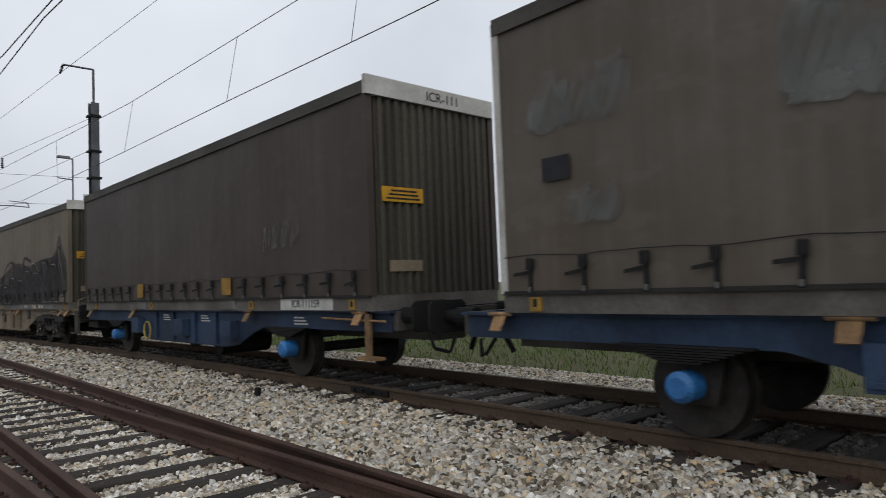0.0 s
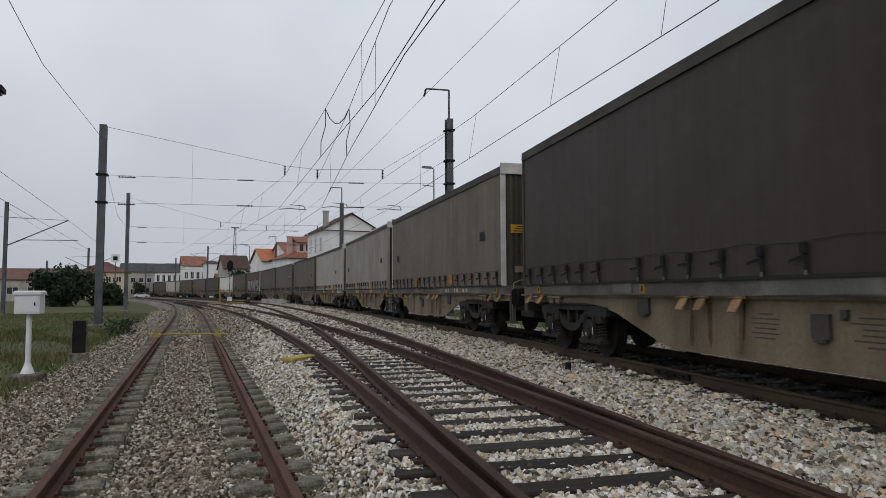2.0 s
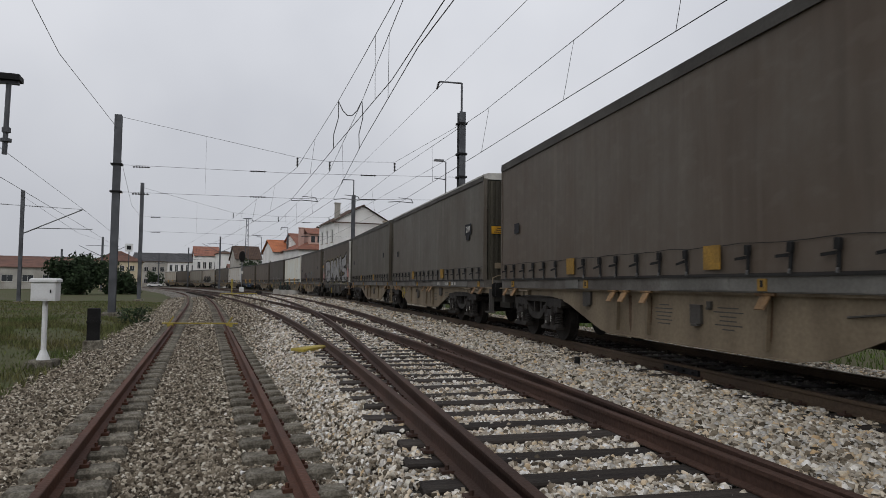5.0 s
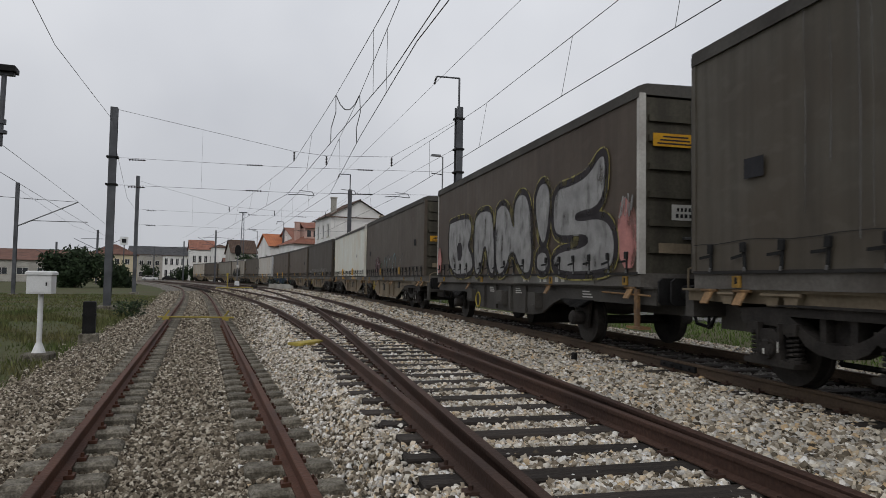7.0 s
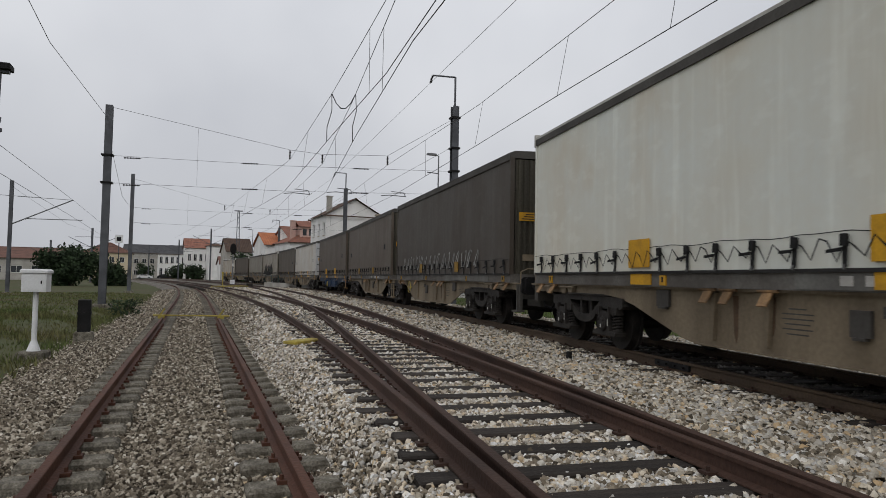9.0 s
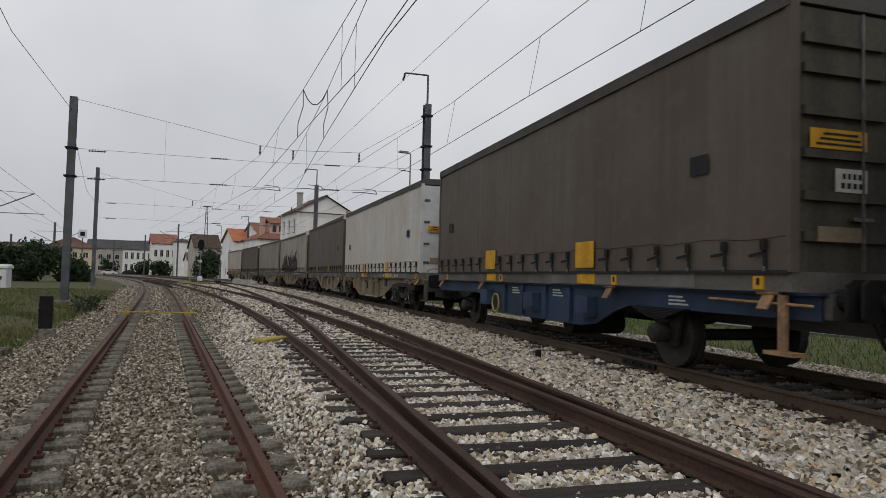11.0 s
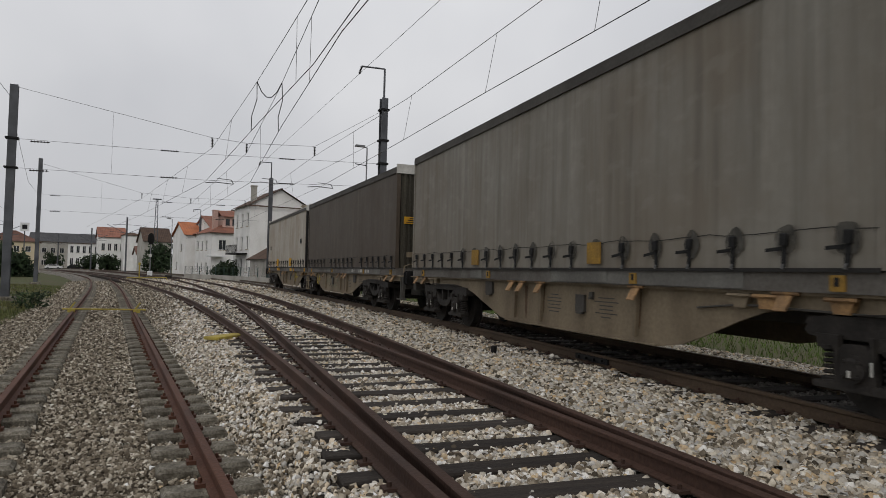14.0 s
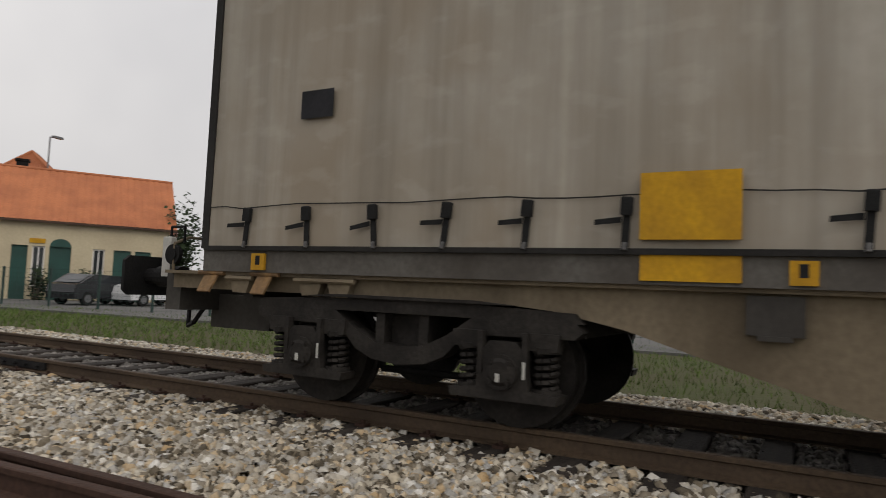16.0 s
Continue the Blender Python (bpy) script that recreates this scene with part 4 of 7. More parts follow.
def grey_wagon(a):
    """One half of an articulated container wagon; the shared bogie belongs to the half that has it in front."""
    w = thing("container_wagon", "grey-olive fishbelly container wagon with dirty bogies", "rail wagon", group="wagons of the train")
    b = Build()
    for sx in (-1, 1):
        x0, x1 = sorted((sx * 1.12, sx * 1.145))
        b.prism(belly_outline(a), x0, x1)
    part("side_sill", b, M["frame"], w, "deep grey-olive fishbelly sill with rust streaks")
    b = Build()
    for sx in (-1, 1):
        x0, x1 = sorted((sx * 1.02, sx * 1.215))
        b.box(x0, x1, -7.0, 7.0, 1.055, 1.085)
        x0, x1 = sorted((sx * 1.147, sx * 1.20))
        b.box(x0, x1, min(a * 3.6, a * -0.9), max(a * 3.6, a * -0.9), 0.335, 0.352)
    part("sill_flange", b, M["frame"], w)
    b = Build()
    b.box(-1.1, 1.1, -7.1, -6.9, 0.70, 1.08)
    b.box(-1.1, 1.1, 6.9, 7.1, 0.70, 1.08)
    b.box(-0.6, 0.6, -7.0, -6.2, 0.52, 0.86)
    b.box(-0.6, 0.6, 6.2, 7.0, 0.52, 0.86)
    b.box(-0.35, 0.35, -6.9, 6.9, 0.72, 1.0)
    for k in range(-5, 6):
        b.box(-1.11, 1.11, k * 1.2 - 0.06, k * 1.2 + 0.06, 0.86, 1.04)
    part("underframe", b, M["framedark"], w)
    # upright ribs and small fittings on the belly
    for y in (-0.55, 0.45, 3.1):
        for sx in (-1, 1):
            r = Build()
            x0, x1 = sorted((sx * 1.146, sx * 1.20))
            r.prism([(a * y - 0.04, 1.03), (a * y + 0.10, 1.03), (a * y + 0.05, 0.42), (a * y - 0.01, 0.42)], x0, x1)
            part("rib", r, M["frame"], w)
    for y, z, sy, sz in ((-1.7, 0.92, 0.16, 0.12), (1.75, 0.78, 0.12, 0.13), (2.05, 0.92, 0.04, 0.04)):
        r = Build()
        x0, x1 = 1.146, 1.19
        r.box(x0, x1, a * y - sy, a * y + sy, z - sz, z + sz)
        r.box(x0, x1 + 0.02, a * y - sy * 0.6, a * y + sy * 0.6, z - sz - 0.03, z - sz)
        part("bracket", r, M["framedark"], w)
    # rusty runs below the flaps, and hinge blocks along the sill
    for y, low in ((-0.60, 0.42), (-0.12, 0.40), (0.52, 0.55), (3.16, 0.50)):
        r = Build()
        r.prism([(a * y - 0.05, 1.0), (a * y + 0.06, 1.0), (a * y + 0.045, low + 0.1), (a * y + 0.01, low), (a * y - 0.03, low + 0.15)], 1.1452, 1.1462)
        part("rust_run", r, M["rustrun"], w)
    for y in (5.0, 5.35, 6.2, -4.9, -5.2, -6.0):
        r = Build()
        r.prism([(a * y - 0.13, 1.05), (a * y + 0.13, 1.05), (a * y + 0.08, 0.90), (a * y - 0.08, 0.90)], 1.146, 1.225)
        r.rod((1.235, a * y - 0.16, 1.03), (1.235, a * y + 0.16, 1.03), 0.022, 6)
        part("lashing_bracket", r, M["frame"] if y < 5.3 else M["orange"], w)
    r = Build()
    r.tube([(1.17, a * 4.3, 0.86), (1.19, a * 5.0, 0.93), (1.19, a * 6.8, 0.90)], 0.013, 5)
    part("brake_pipe", r, M["framedark"], w)
    # unreadable stencilled lines
    rr = random.Random(3)
    for blk in (0.9, 2.4):
        for k in range(6):
            r = Build()
            wid = rr.uniform(0.12, 0.3)
            r.box(1.1455, 1.1475, blk - wid, blk + wid, 0.60 + 0.055 * k, 0.615 + 0.055 * k)
            part("stencil_line", r, M["framedark"], w)
    for y in (-0.55, -0.15, 0.55, 3.2, -5.7, -6.35, 5.6):
        flap(w, a * y, FLAP)
    if a > 0:
        # footstep frame at the joint
        r = Build()
        for yy in (6.75, 7.15):
            r.box(1.20, 1.24, yy - 0.025, yy + 0.025, 0.28, 1.02)
        for zz in (0.28, 0.66):
            r.box(1.14, 1.28, 6.75, 7.15, zz, zz + 0.05)
        part("footstep", r, M["frame"], w)
        bogie(w, 7.25)
        bogie(w, -4.32)
        buffers(w, -7.05, -1)
    else:
        handwheel(w, -4.2)
        bogie(w, 4.32)
        buffers(w, 7.05, 1)
        r = Build()
        for yy in (6.95, 7.1):
            r.box(1.12, 1.2, yy - 0.03, yy + 0.03, 0.40, 1.05)
        r.box(1.1, 1.3, 6.9, 7.2, 0.40, 0.44)
        part("footstep", r, M["framedark"], w)
    # handrail at the free end
    r = Build()
    y = -a * 7.0
    r.tube([(1.12, y, 1.05), (1.12, y, 1.35), (0.95, y, 1.42), (0.6, y, 1.42), (0.5, y, 1.3), (0.5, y, 1.05)], 0.015, 6)
    part("shunter_handrail", r, M["frame"], w, "bent olive-grey handrail")
    return w


def handwheel(w, y):
    r = Build()
    r.ring((1.26, y, 0.80), 0.22, 0.012)
    r.rod((1.14, y, 0.80), (1.27, y, 0.80), 0.025, 8)
    for k in range(3):
        t = math.tau * k / 3
        r.rod((1.26, y, 0.80), (1.26, y + 0.22 * math.cos(t), 0.80 + 0.22 * math.sin(t)), 0.006, 5)
    part("brake_handwheel", r, M["yellowdull"], w, "thin yellow brake handwheel")


def two_axle_wagon(paint, hub, label):
    w = thing("two_axle_wagon", label, "rail wagon", group="wagons of the train")
    b = Build()
    for sx in (-1, 1):
        x0, x1 = sorted((sx * 1.08, sx * 1.13))
        b.prism([(6.9, 1.06), (6.9, 0.80), (3.4, 0.80), (3.0, 0.70), (2.4, 0.46), (1.9, 0.40), (-1.9, 0.40), (-2.4, 0.46), (-3.0, 0.70), (-3.4, 0.80), (-6.9, 0.80),
                 (-6.9, 1.06)], x0, x1)
        x0, x1 = sorted((sx * 1.0, sx * 1.2))
        b.box(x0, x1, -6.95, 6.95, 1.055, 1.085)
    part("side_sill", b, paint, w)
    b = Build()
    b.box(-1.1, 1.1, -7.0, -6.85, 0.82, 1.08)
    b.box(-1.1, 1.1, 6.85, 7.0, 0.82, 1.08)
    b.box(-0.3, 0.3, -6.85, 6.85, 0.62, 1.0)
    part("underframe", b, M["framedark"], w)
    for y in (-1.6, -0.6, 0.5, 1.5):
        r = Build()
        r.box(1.131, 1.19, y - 0.07, y + 0.07, 0.45, 1.03)
        part("rib", r, paint, w)
    for y in (-2.6, 0.0, 2.2):
        r = Build()
        r.box(1.131, 1.30, y - 0.22, y + 0.22, 0.56, 0.90)
        r.box(1.131, 1.32, y - 0.18, y + 0.18, 0.60, 0.64)
        part("equipment_box", r, paint, w)
    for blk in (-1.0, 1.0, 4.6):
        for k in range(3):
            r = Build()
            r.box(1.1315, 1.134, blk - 0.22, blk + 0.2 - 0.06 * k, 0.86 + 0.05 * k, 0.885 + 0.05 * k)
            part("stencil_line", r, M["plate"], w)
    for y in (4.22, -4.22):
        wheelset(w, y, M["bogie"])
        for sx in (-1, 1):
            r = Build()
            for k in range(7):
                ln = 0.62 - 0.07 * k
                x0, x1 = sorted((sx * 1.12, sx * 1.24))
                r.box(x0, x1, y - ln, y + ln, 0.80 - 0.022 * k, 0.817 - 0.022 * k)
            part("leaf_spring", r, M["iron"], w)
            r = Build()
            x0, x1 = sorted((sx * 1.0, sx * 1.05))
            r.prism([(y - 0.34, 0.84), (y + 0.34, 0.84), (y + 0.22, 0.3), (y - 0.22, 0.3)], x0, x1)
            part("axle_guard", r, M["bogie"], w)
            r = Build()
            r.rod((sx * 1.02, y, 0.47), (sx * 1.26, y, 0.47), 0.135, 18)
            r.rod((sx * 1.26, y, 0.47), (sx * 1.30, y, 0.47), 0.135, 18, 0.09)
            part("axle_cap", r, hub, w, "domed axle cap")
    r = Build()
    r.rod((-0.5, 0.4, 0.36), (0.6, 0.4, 0.36), 0.24, 18)
    part("air_tank", r, M["bogie"], w)
    r = Build()
    r.ring((1.22, -2.0, 0.62), 0.2, 0.02)
    part("brake_handwheel", r, M["yellowdull"], w)
    for y in (-6.3, 6.3, -2.9, 3.0):
        flap(w, y, FLAP)
    r = Build()
    r.box(1.1, 1.3, 6.3, 6.7, 0.42, 0.46)
    r.box(1.2, 1.25, 6.45, 6.55, 0.44, 1.05)
    r.tube([(1.2, 5.3, 0.98), (1.24, 6.9, 0.95)], 0.016, 6)
    part("footstep", r, M["orange"], w)
    buffers(w, 6.95, 1)
    buffers(w, -6.95, -1)
    return w


# strap with its buckle, as on every curtain
sb = Build()
sb.box(0.0, 0.014, -0.024, 0.024, -0.30, 0.02)
sb.add([(0.012, -0.03, -0.10), (0.012, -0.03, -0.14), (0.045, -0.20, -0.13), (0.045, -0.20, -0.165)], [(0, 1, 3, 2)])
STRAP = sb.mesh("strap", M["strap"])
bb = Build()
bb.chamfer(0.0, 0.04, -0.038, 0.038, -0.09, 0.03, 0.008)
BUCKLE = bb.mesh("buckle", M["strap"])
hb = Build()
hb.rod((0.01, 0, -0.27), (0.022, 0, -0.32), 0.02, 6)
HOOK = hb.mesh("hook", M["buckle"])


def curtain_mesh(mat, sx, seed):
    r = random.Random(seed)
    ny, nz = 84, 9
    b = Build()
    z0, z1 = 1.30, 4.16
    for j in range(nz + 1):
        for i in range(ny + 1):
            y = -L2 + 0.04 + (2 * L2 - 0.08) * i / ny
            t = j / nz
            z = z0 + (z1 - z0) * t
            n = noise.noise(Vector((y * 0.8 + seed * 7, z * 0.9, sx))) * 0.012 + noise.noise(Vector((y * 3.1 + seed, z * 0.5, 5))) * 0.006 * (1 - t)
            hem = 0.012 * math.sin(y * math.tau / 0.66) * max(0, 1 - t * 5)
            b.v.append((sx * (W2 - 0.005 + n + hem * 0.6), y, z - (0.012 * (1 + math.sin(y * 9.52)) if j == 0 else 0)))
    for j in range(nz):
        for i in range(ny):
            a = j * (ny + 1) + i
            q = (a, a + 1, a + ny + 2, a + ny + 1)
            b.f.append(q if sx > 0 else q[::-1])
    return b.mesh("curtain", mat, True)


def ribbon(b, pts, width, x):
    """A flat painted stroke on the curtain's face, as one strip."""
    pts = [Vector(q) for i, q in enumerate(pts) if not i or (Vector(q) - Vector(pts[i - 1])).length > 1e-4]
    rows = []
    for i, q in enumerate(pts):
        d = (pts[min(i + 1, len(pts) - 1)] - pts[max(i - 1, 0)])
        d = d.normalized() if d.length > 1e-6 else Vector((1, 0))
        n = Vector((-d.y, d.x)) * width / 2
        rows += [(x, q.x + n.x, q.y + n.y), (x, q.x - n.x, q.y - n.y)]
    return b.add(rows, [(2 * i, 2 * i + 1, 2 * i + 3, 2 * i + 2) for i in range(len(pts) - 1)])


def eased(q, times=2):
    """Cuts the corners of an open line, ends kept."""
    for _ in range(times):
        out = [q[0]]
        for (ya, za), (yb, zb) in zip(q, q[1:]):
            out += [(ya * 0.75 + yb * 0.25, za * 0.75 + zb * 0.25), (ya * 0.25 + yb * 0.75, za * 0.25 + zb * 0.75)]
        q = out + [q[-1]]
    return q


def scrawl(seed, y0, y1, z0, z1, letters, width, x, loops=2.4):
    r = random.Random(seed)
    b = Build()
    step = (y1 - y0) / letters
    for k in range(letters):
        cy, cz = y0 + (k + 0.5) * step, (z0 + z1) / 2
        a0, pts = r.uniform(0, 6), []
        for i in range(18):
            t = i / 17
            a = a0 + t * loops * math.pi * r.choice((0.9, 1.0, 1.1))
            pts.append((cy + math.cos(a) * step * 0.52 * (1 - 0.4 * t), cz + math.sin(a * 1.35) * (z1 - z0) * 0.48 * (1 - 0.2 * t)))
        ribbon(b, pts, width, x)
    return b


def blobs(seed, y0, y1, z0, z1, n, x):
    """Rounded overlapping letter bodies with an uneven top."""
    r = random.Random(seed)
    b = Build()
    for k in range(n):
        cy = y0 + (k + 0.5) * (y1 - y0) / n
        top = z1 - r.uniform(0, 0.35) * (z1 - z0)
        hw = (y1 - y0) / n * r.uniform(0.55, 0.8)
        pts = []
        for i in range(14):
            a = math.tau * i / 14
            sy, sz = math.cos(a), math.sin(a)
            pts.append((x + k * 0.0004, cy + hw * math.copysign(abs(sy) ** 0.7, sy) * r.uniform(0.85, 1.1),
                        (z0 + top) / 2 + (top - z0) / 2 * math.copysign(abs(sz) ** 0.6, sz) * r.uniform(0.85, 1.1)))
        b.add(pts, [tuple(range(14))])
    return b


def rounded(pts, times=2):
    """Cuts the corners of a closed outline."""
    for _ in range(times):
        out = []
        for (ya, za), (yb, zb) in zip(pts, pts[1:] + pts[:1]):
            out += [(ya * 0.75 + yb * 0.25, za * 0.75 + zb * 0.25), (ya * 0.25 + yb * 0.75, za * 0.25 + zb * 0.75)]
        pts = out
    return pts


def patch_of(pts, x, times=2):
    pts = rounded(list(pts), times)
    return Build().add([(x, y, z) for y, z in pts], [tuple(range(len(pts)))])


def outline_of(pts, width, x, times=2):
    pts = rounded(list(pts), times)
    return ribbon(Build(), pts + pts[:2], width, x)


def swap_body(n, mat, label, end="ribs", header=False, pale_rail=False, patches=True):
    """A curtain-sided swap body."""
    c = thing("curtain_sided_container", label, "container", group="containers on the train")
    b = Build()
    for sx in (-1, 1):
        x0, x1 = sorted((sx * (W2 - 0.14), sx * (W2 - 0.015)))
        b.box(x0, x1, -L2, L2, 1.085, 1.30)
    b.box(-W2 + 0.14, W2 - 0.14, -L2, -L2 + 0.12, 1.085, 1.30)
    b.box(-W2 + 0.14, W2 - 0.14, L2 - 0.12, L2, 1.085, 1.30)
    b.box(-W2 + 0.14, W2 - 0.14, -L2 + 0.12, L2 - 0.12, 1.22, 1.30)
    part("base_frame", b, M["base"], c)
    for sx in (1, -1):
        part("curtain", curtain_mesh(mat, sx, n), mat, c)
        welt = Build()
        x0, x1 = sorted((sx * (W2 - 0.02), sx * (W2 + 0.022)))
        welt.box(x0, x1, -L2 + 0.03, L2 - 0.03, 1.275, 1.315)
        part("hem_welt", welt, M["hem"], c)
        if sx > 0:
            rs_ = random.Random(n + 40)
            line_ = [(-L2 + 0.05 + (2 * L2 - 0.1) * k / 60, 1.665 + 0.012 * math.sin(k * 0.9 + n) + rs_.uniform(-0.01, 0.01)) for k in range(61)]
            part("hem_seam", ribbon(Build(), line_, 0.010, W2 + 0.017), M["hem"], c)
    # roof and its overhanging edge
    b = Build()
    b.prism([(-W2 - 0.012, 4.14), (W2 + 0.012, 4.14), (W2 + 0.02, 4.27), (W2 - 0.12, 4.32), (0, 4.35), (-W2 + 0.12, 4.32), (-W2 - 0.02, 4.27)], -L2, L2, "y")
    part("roof", b, M["header"] if pale_rail else M["framedark"], c, "pale roof tarpaulin with a folded edge" if pale_rail else "dark roof edge")
    b = Build()
    for sx in (-1, 1):
        x0, x1 = sorted((sx * (W2 + 0.004), sx * (W2 + 0.028)))
        b.box(x0, x1, -L2, L2, 4.09, 4.22)
    part("roof_rail", b, M["framedark"], c)
    # corner posts
    for sx in (-1, 1):
        for sy in (-1, 1):
            p = Build()
            x0, x1 = sorted((sx * (W2 - 0.10), sx * (W2 + 0.014)))
            y0, y1 = sorted((sy * (L2 - 0.07), sy * (L2 + 0.012)))
            p.box(x0, x1, y0, y1, 1.29, 4.16)
            part("corner_post", p, M["enddoor"] if end == "doors" else (M["header"] if n in (-6, -2, 4) else M["hem"] if n == 15 else mat), c)
    # ends
    wall = M["enddoor"] if end == "doors" else M["endwall"]
    for sy in (-1, 1):
        b = Build()
        y = sy * (L2 - 0.03)
        if end == "ribs":
            w = []
            k, x = 0, -W2 + 0.10
            while x < W2 - 0.10:
                w += [(x, 0.0), (x + 0.055, 0.0), (x + 0.075, 0.045), (x + 0.13, 0.045)]
                x += 0.15
            w = [(u, d) for u, d in w if u <= W2 - 0.1]
            for (u0, d0), (u1, d1) in zip(w, w[1:]):
                q = [(u0, y + sy * d0, 1.3), (u1, y + sy * d1, 1.3), (u1, y + sy * d1, 4.11), (u0, y + sy * d0, 4.11)]
                b.add(q, [(0, 1, 2, 3) if sy < 0 else (3, 2, 1, 0)])
        elif end == "bars":
            y0, y1 = sorted((y - sy * 0.03, y))
            b.box(-W2 + 0.1, W2 - 0.1, y0, y1, 1.3, 4.11)
            bars = []
            for z in (1.62, 2.05, 2.5, 2.95, 3.4, 3.72):
                y0, y1 = sorted((y, y + sy * 0.05))
                bars.append(Build().box(-W2 + 0.16, -0.03, y0, y1, z, z + 0.10))
                bars.append(Build().box(0.03, W2 - 0.16, y0, y1, z, z + 0.10))
        else:
            y0, y1 = sorted((y - sy * 0.03, y))
            b.box(-W2 + 0.1, -0.01, y0, y1, 1.3, 4.11)
            b.box(0.01, W2 - 0.1, y0, y1, 1.3, 4.11)
        end_wall = part("end_wall", b, wall, c)
        if end == "bars":
            for bar in bars:
                part("wall_bar", bar, wall, end_wall)
        if end != "ribs":
            for x in (-0.5, 0.5) if end == "doors" else (0.35,):
                r = Build()
                r.rod((x, y + sy * 0.06, 1.32), (x, y + sy * 0.06, 4.09), 0.018, 8)
                r.box(x - 0.14, x + 0.14, min(y, y + sy * 0.07), max(y, y + sy * 0.07), 1.85, 1.89)
                part("lock_rod", r, M["buckle"], c)
        if end == "doors":
            for z in (1.6, 2.2, 2.9, 3.6):
                r = Build().box(W2 - 0.3, W2 - 0.05, min(y, y + sy * 0.03), max(y, y + sy * 0.03), z, z + 0.06)
                part("hinge", r, M["buckle"], c)
        if header:
            r = Build()
            y0, y1 = sorted((y + sy * 0.01, y + sy * 0.08))
            r.box(-W2 + 0.02, W2 + 0.03, y0, y1, 4.07, 4.34)
            part("header_board", r, M["header"], c, "off-white header board")
    yf = L2 - 0.03
    s_ = Build()
    up = 0.72 if n == 4 else 0.0
    s_.box(0.30, 1.05, yf + 0.052, yf + 0.06, 2.60 + up, 2.81 + up)
    sign = part("warning_sign", s_, M["yellow"], c, "yellow warning sign on the end wall")
    for k in range(3):
        part("sign_line", Build().box(0.36 + 0.03 * k, 0.98 - 0.05 * k, yf + 0.0605, yf + 0.063, 2.635 + up + 0.055 * k, 2.66 + up + 0.055 * k), M["patch"], sign)
    s_ = Build()
    s_.box(0.35, 0.95, yf + 0.052, yf + 0.058, 1.62, 1.78)
    part("lower_sign", s_, M["frame"], c)
    if end == "bars":
        s_ = Build()
        s_.box(0.30, 0.72, yf + 0.052, yf + 0.06, 2.15, 2.40)
        plate = part("number_plate", s_, M["plate"], c)
        for k in range(4):
            part("plate_bar", Build().box(0.36 + 0.08 * k, 0.41 + 0.08 * k, yf + 0.0605, yf + 0.063, 2.19, 2.25), M["ink"], plate)
            part("plate_bar", Build().box(0.38 + 0.07 * k, 0.42 + 0.07 * k, yf + 0.0605, yf + 0.063, 2.29, 2.35), M["ink"], plate)
    # straps
    r = random.Random(n * 13 + 5)
    for k in range(20 if L2 > 6.5 else 19):
        y = -L2 + (0.42 if n != 15 else 0.58) + 0.66 * k
        if abs(y + 2.18) < 0.36 or abs(y - 2.30) < 0.36:
            continue
        tilt = r.uniform(-6, 6)
        st = part("strap", STRAP, None, c, at=pose(W2 + 0.014, y + r.uniform(-0.03, 0.03), 1.62, tilt, 0, 0))
        part("buckle", BUCKLE, None, st)
        part("hook", HOOK, None, st)
    # tie rope along the hem, pale foot strip, yellow lifting pockets and numbers
    s_ = Build()
    y0, y1 = (4.2, 5.7) if n in (0, -5) else (1.0, 5.1)
    s_.box(W2 - 0.014, W2 - 0.004, y0, y1, 1.10, 1.285)
    strip = part("number_strip", s_, M["plate"] if n in (0, -5) else M["strip"], c)
    for y in (-2.18, 2.30):
        s_ = Build()
        bright = n in (6, 9, 15, -1, 10, 0)
        half, top = (0.30, 1.80) if n in (6, 9, 15) else (0.17, 1.68)
        s_.box(W2 + 0.022, W2 + 0.04, y - half, y + half, 1.37, top)
        if patches:
            part("lifting_mark", s_, M["yellow"] if bright else M["ochre"], c, "yellow lifting mark" if bright else "dull ochre lifting mark")
        s_ = Build()
        s_.box(W2 - 0.014, W2 + 0.004, y - 0.30, y + 0.30, 1.11, 1.29)
        part("grapple_shoe", s_, M["yellow"] if bright else M["strip"], c)
    for y in (-5.75, 6.2, -1.55, 3.2):
        s_ = Build()
        s_.box(W2 - 0.014, W2 + 0.012, y - 0.075, y + 0.075, 1.105, 1.25)
        shoe = part("corner_casting", s_, M["yellow"] if bright else M["ochre"], c)
        s_ = Build()
        s_.box(W2 + 0.0125, W2 + 0.014, y - 0.025, y + 0.025, 1.15, 1.23)
        part("casting_slot", s_, M["ink"], shoe)
    return c, strip


def number(parent, words, y, z, size, mat, x):
    me = text_mesh(words, size, mat)
    return part("lettering", me, None, parent, at=pose(x, y, z, 90, 0, 90))


def mark(c, name, b, mat, label=""):
    return part(name, b, mat, c, label)


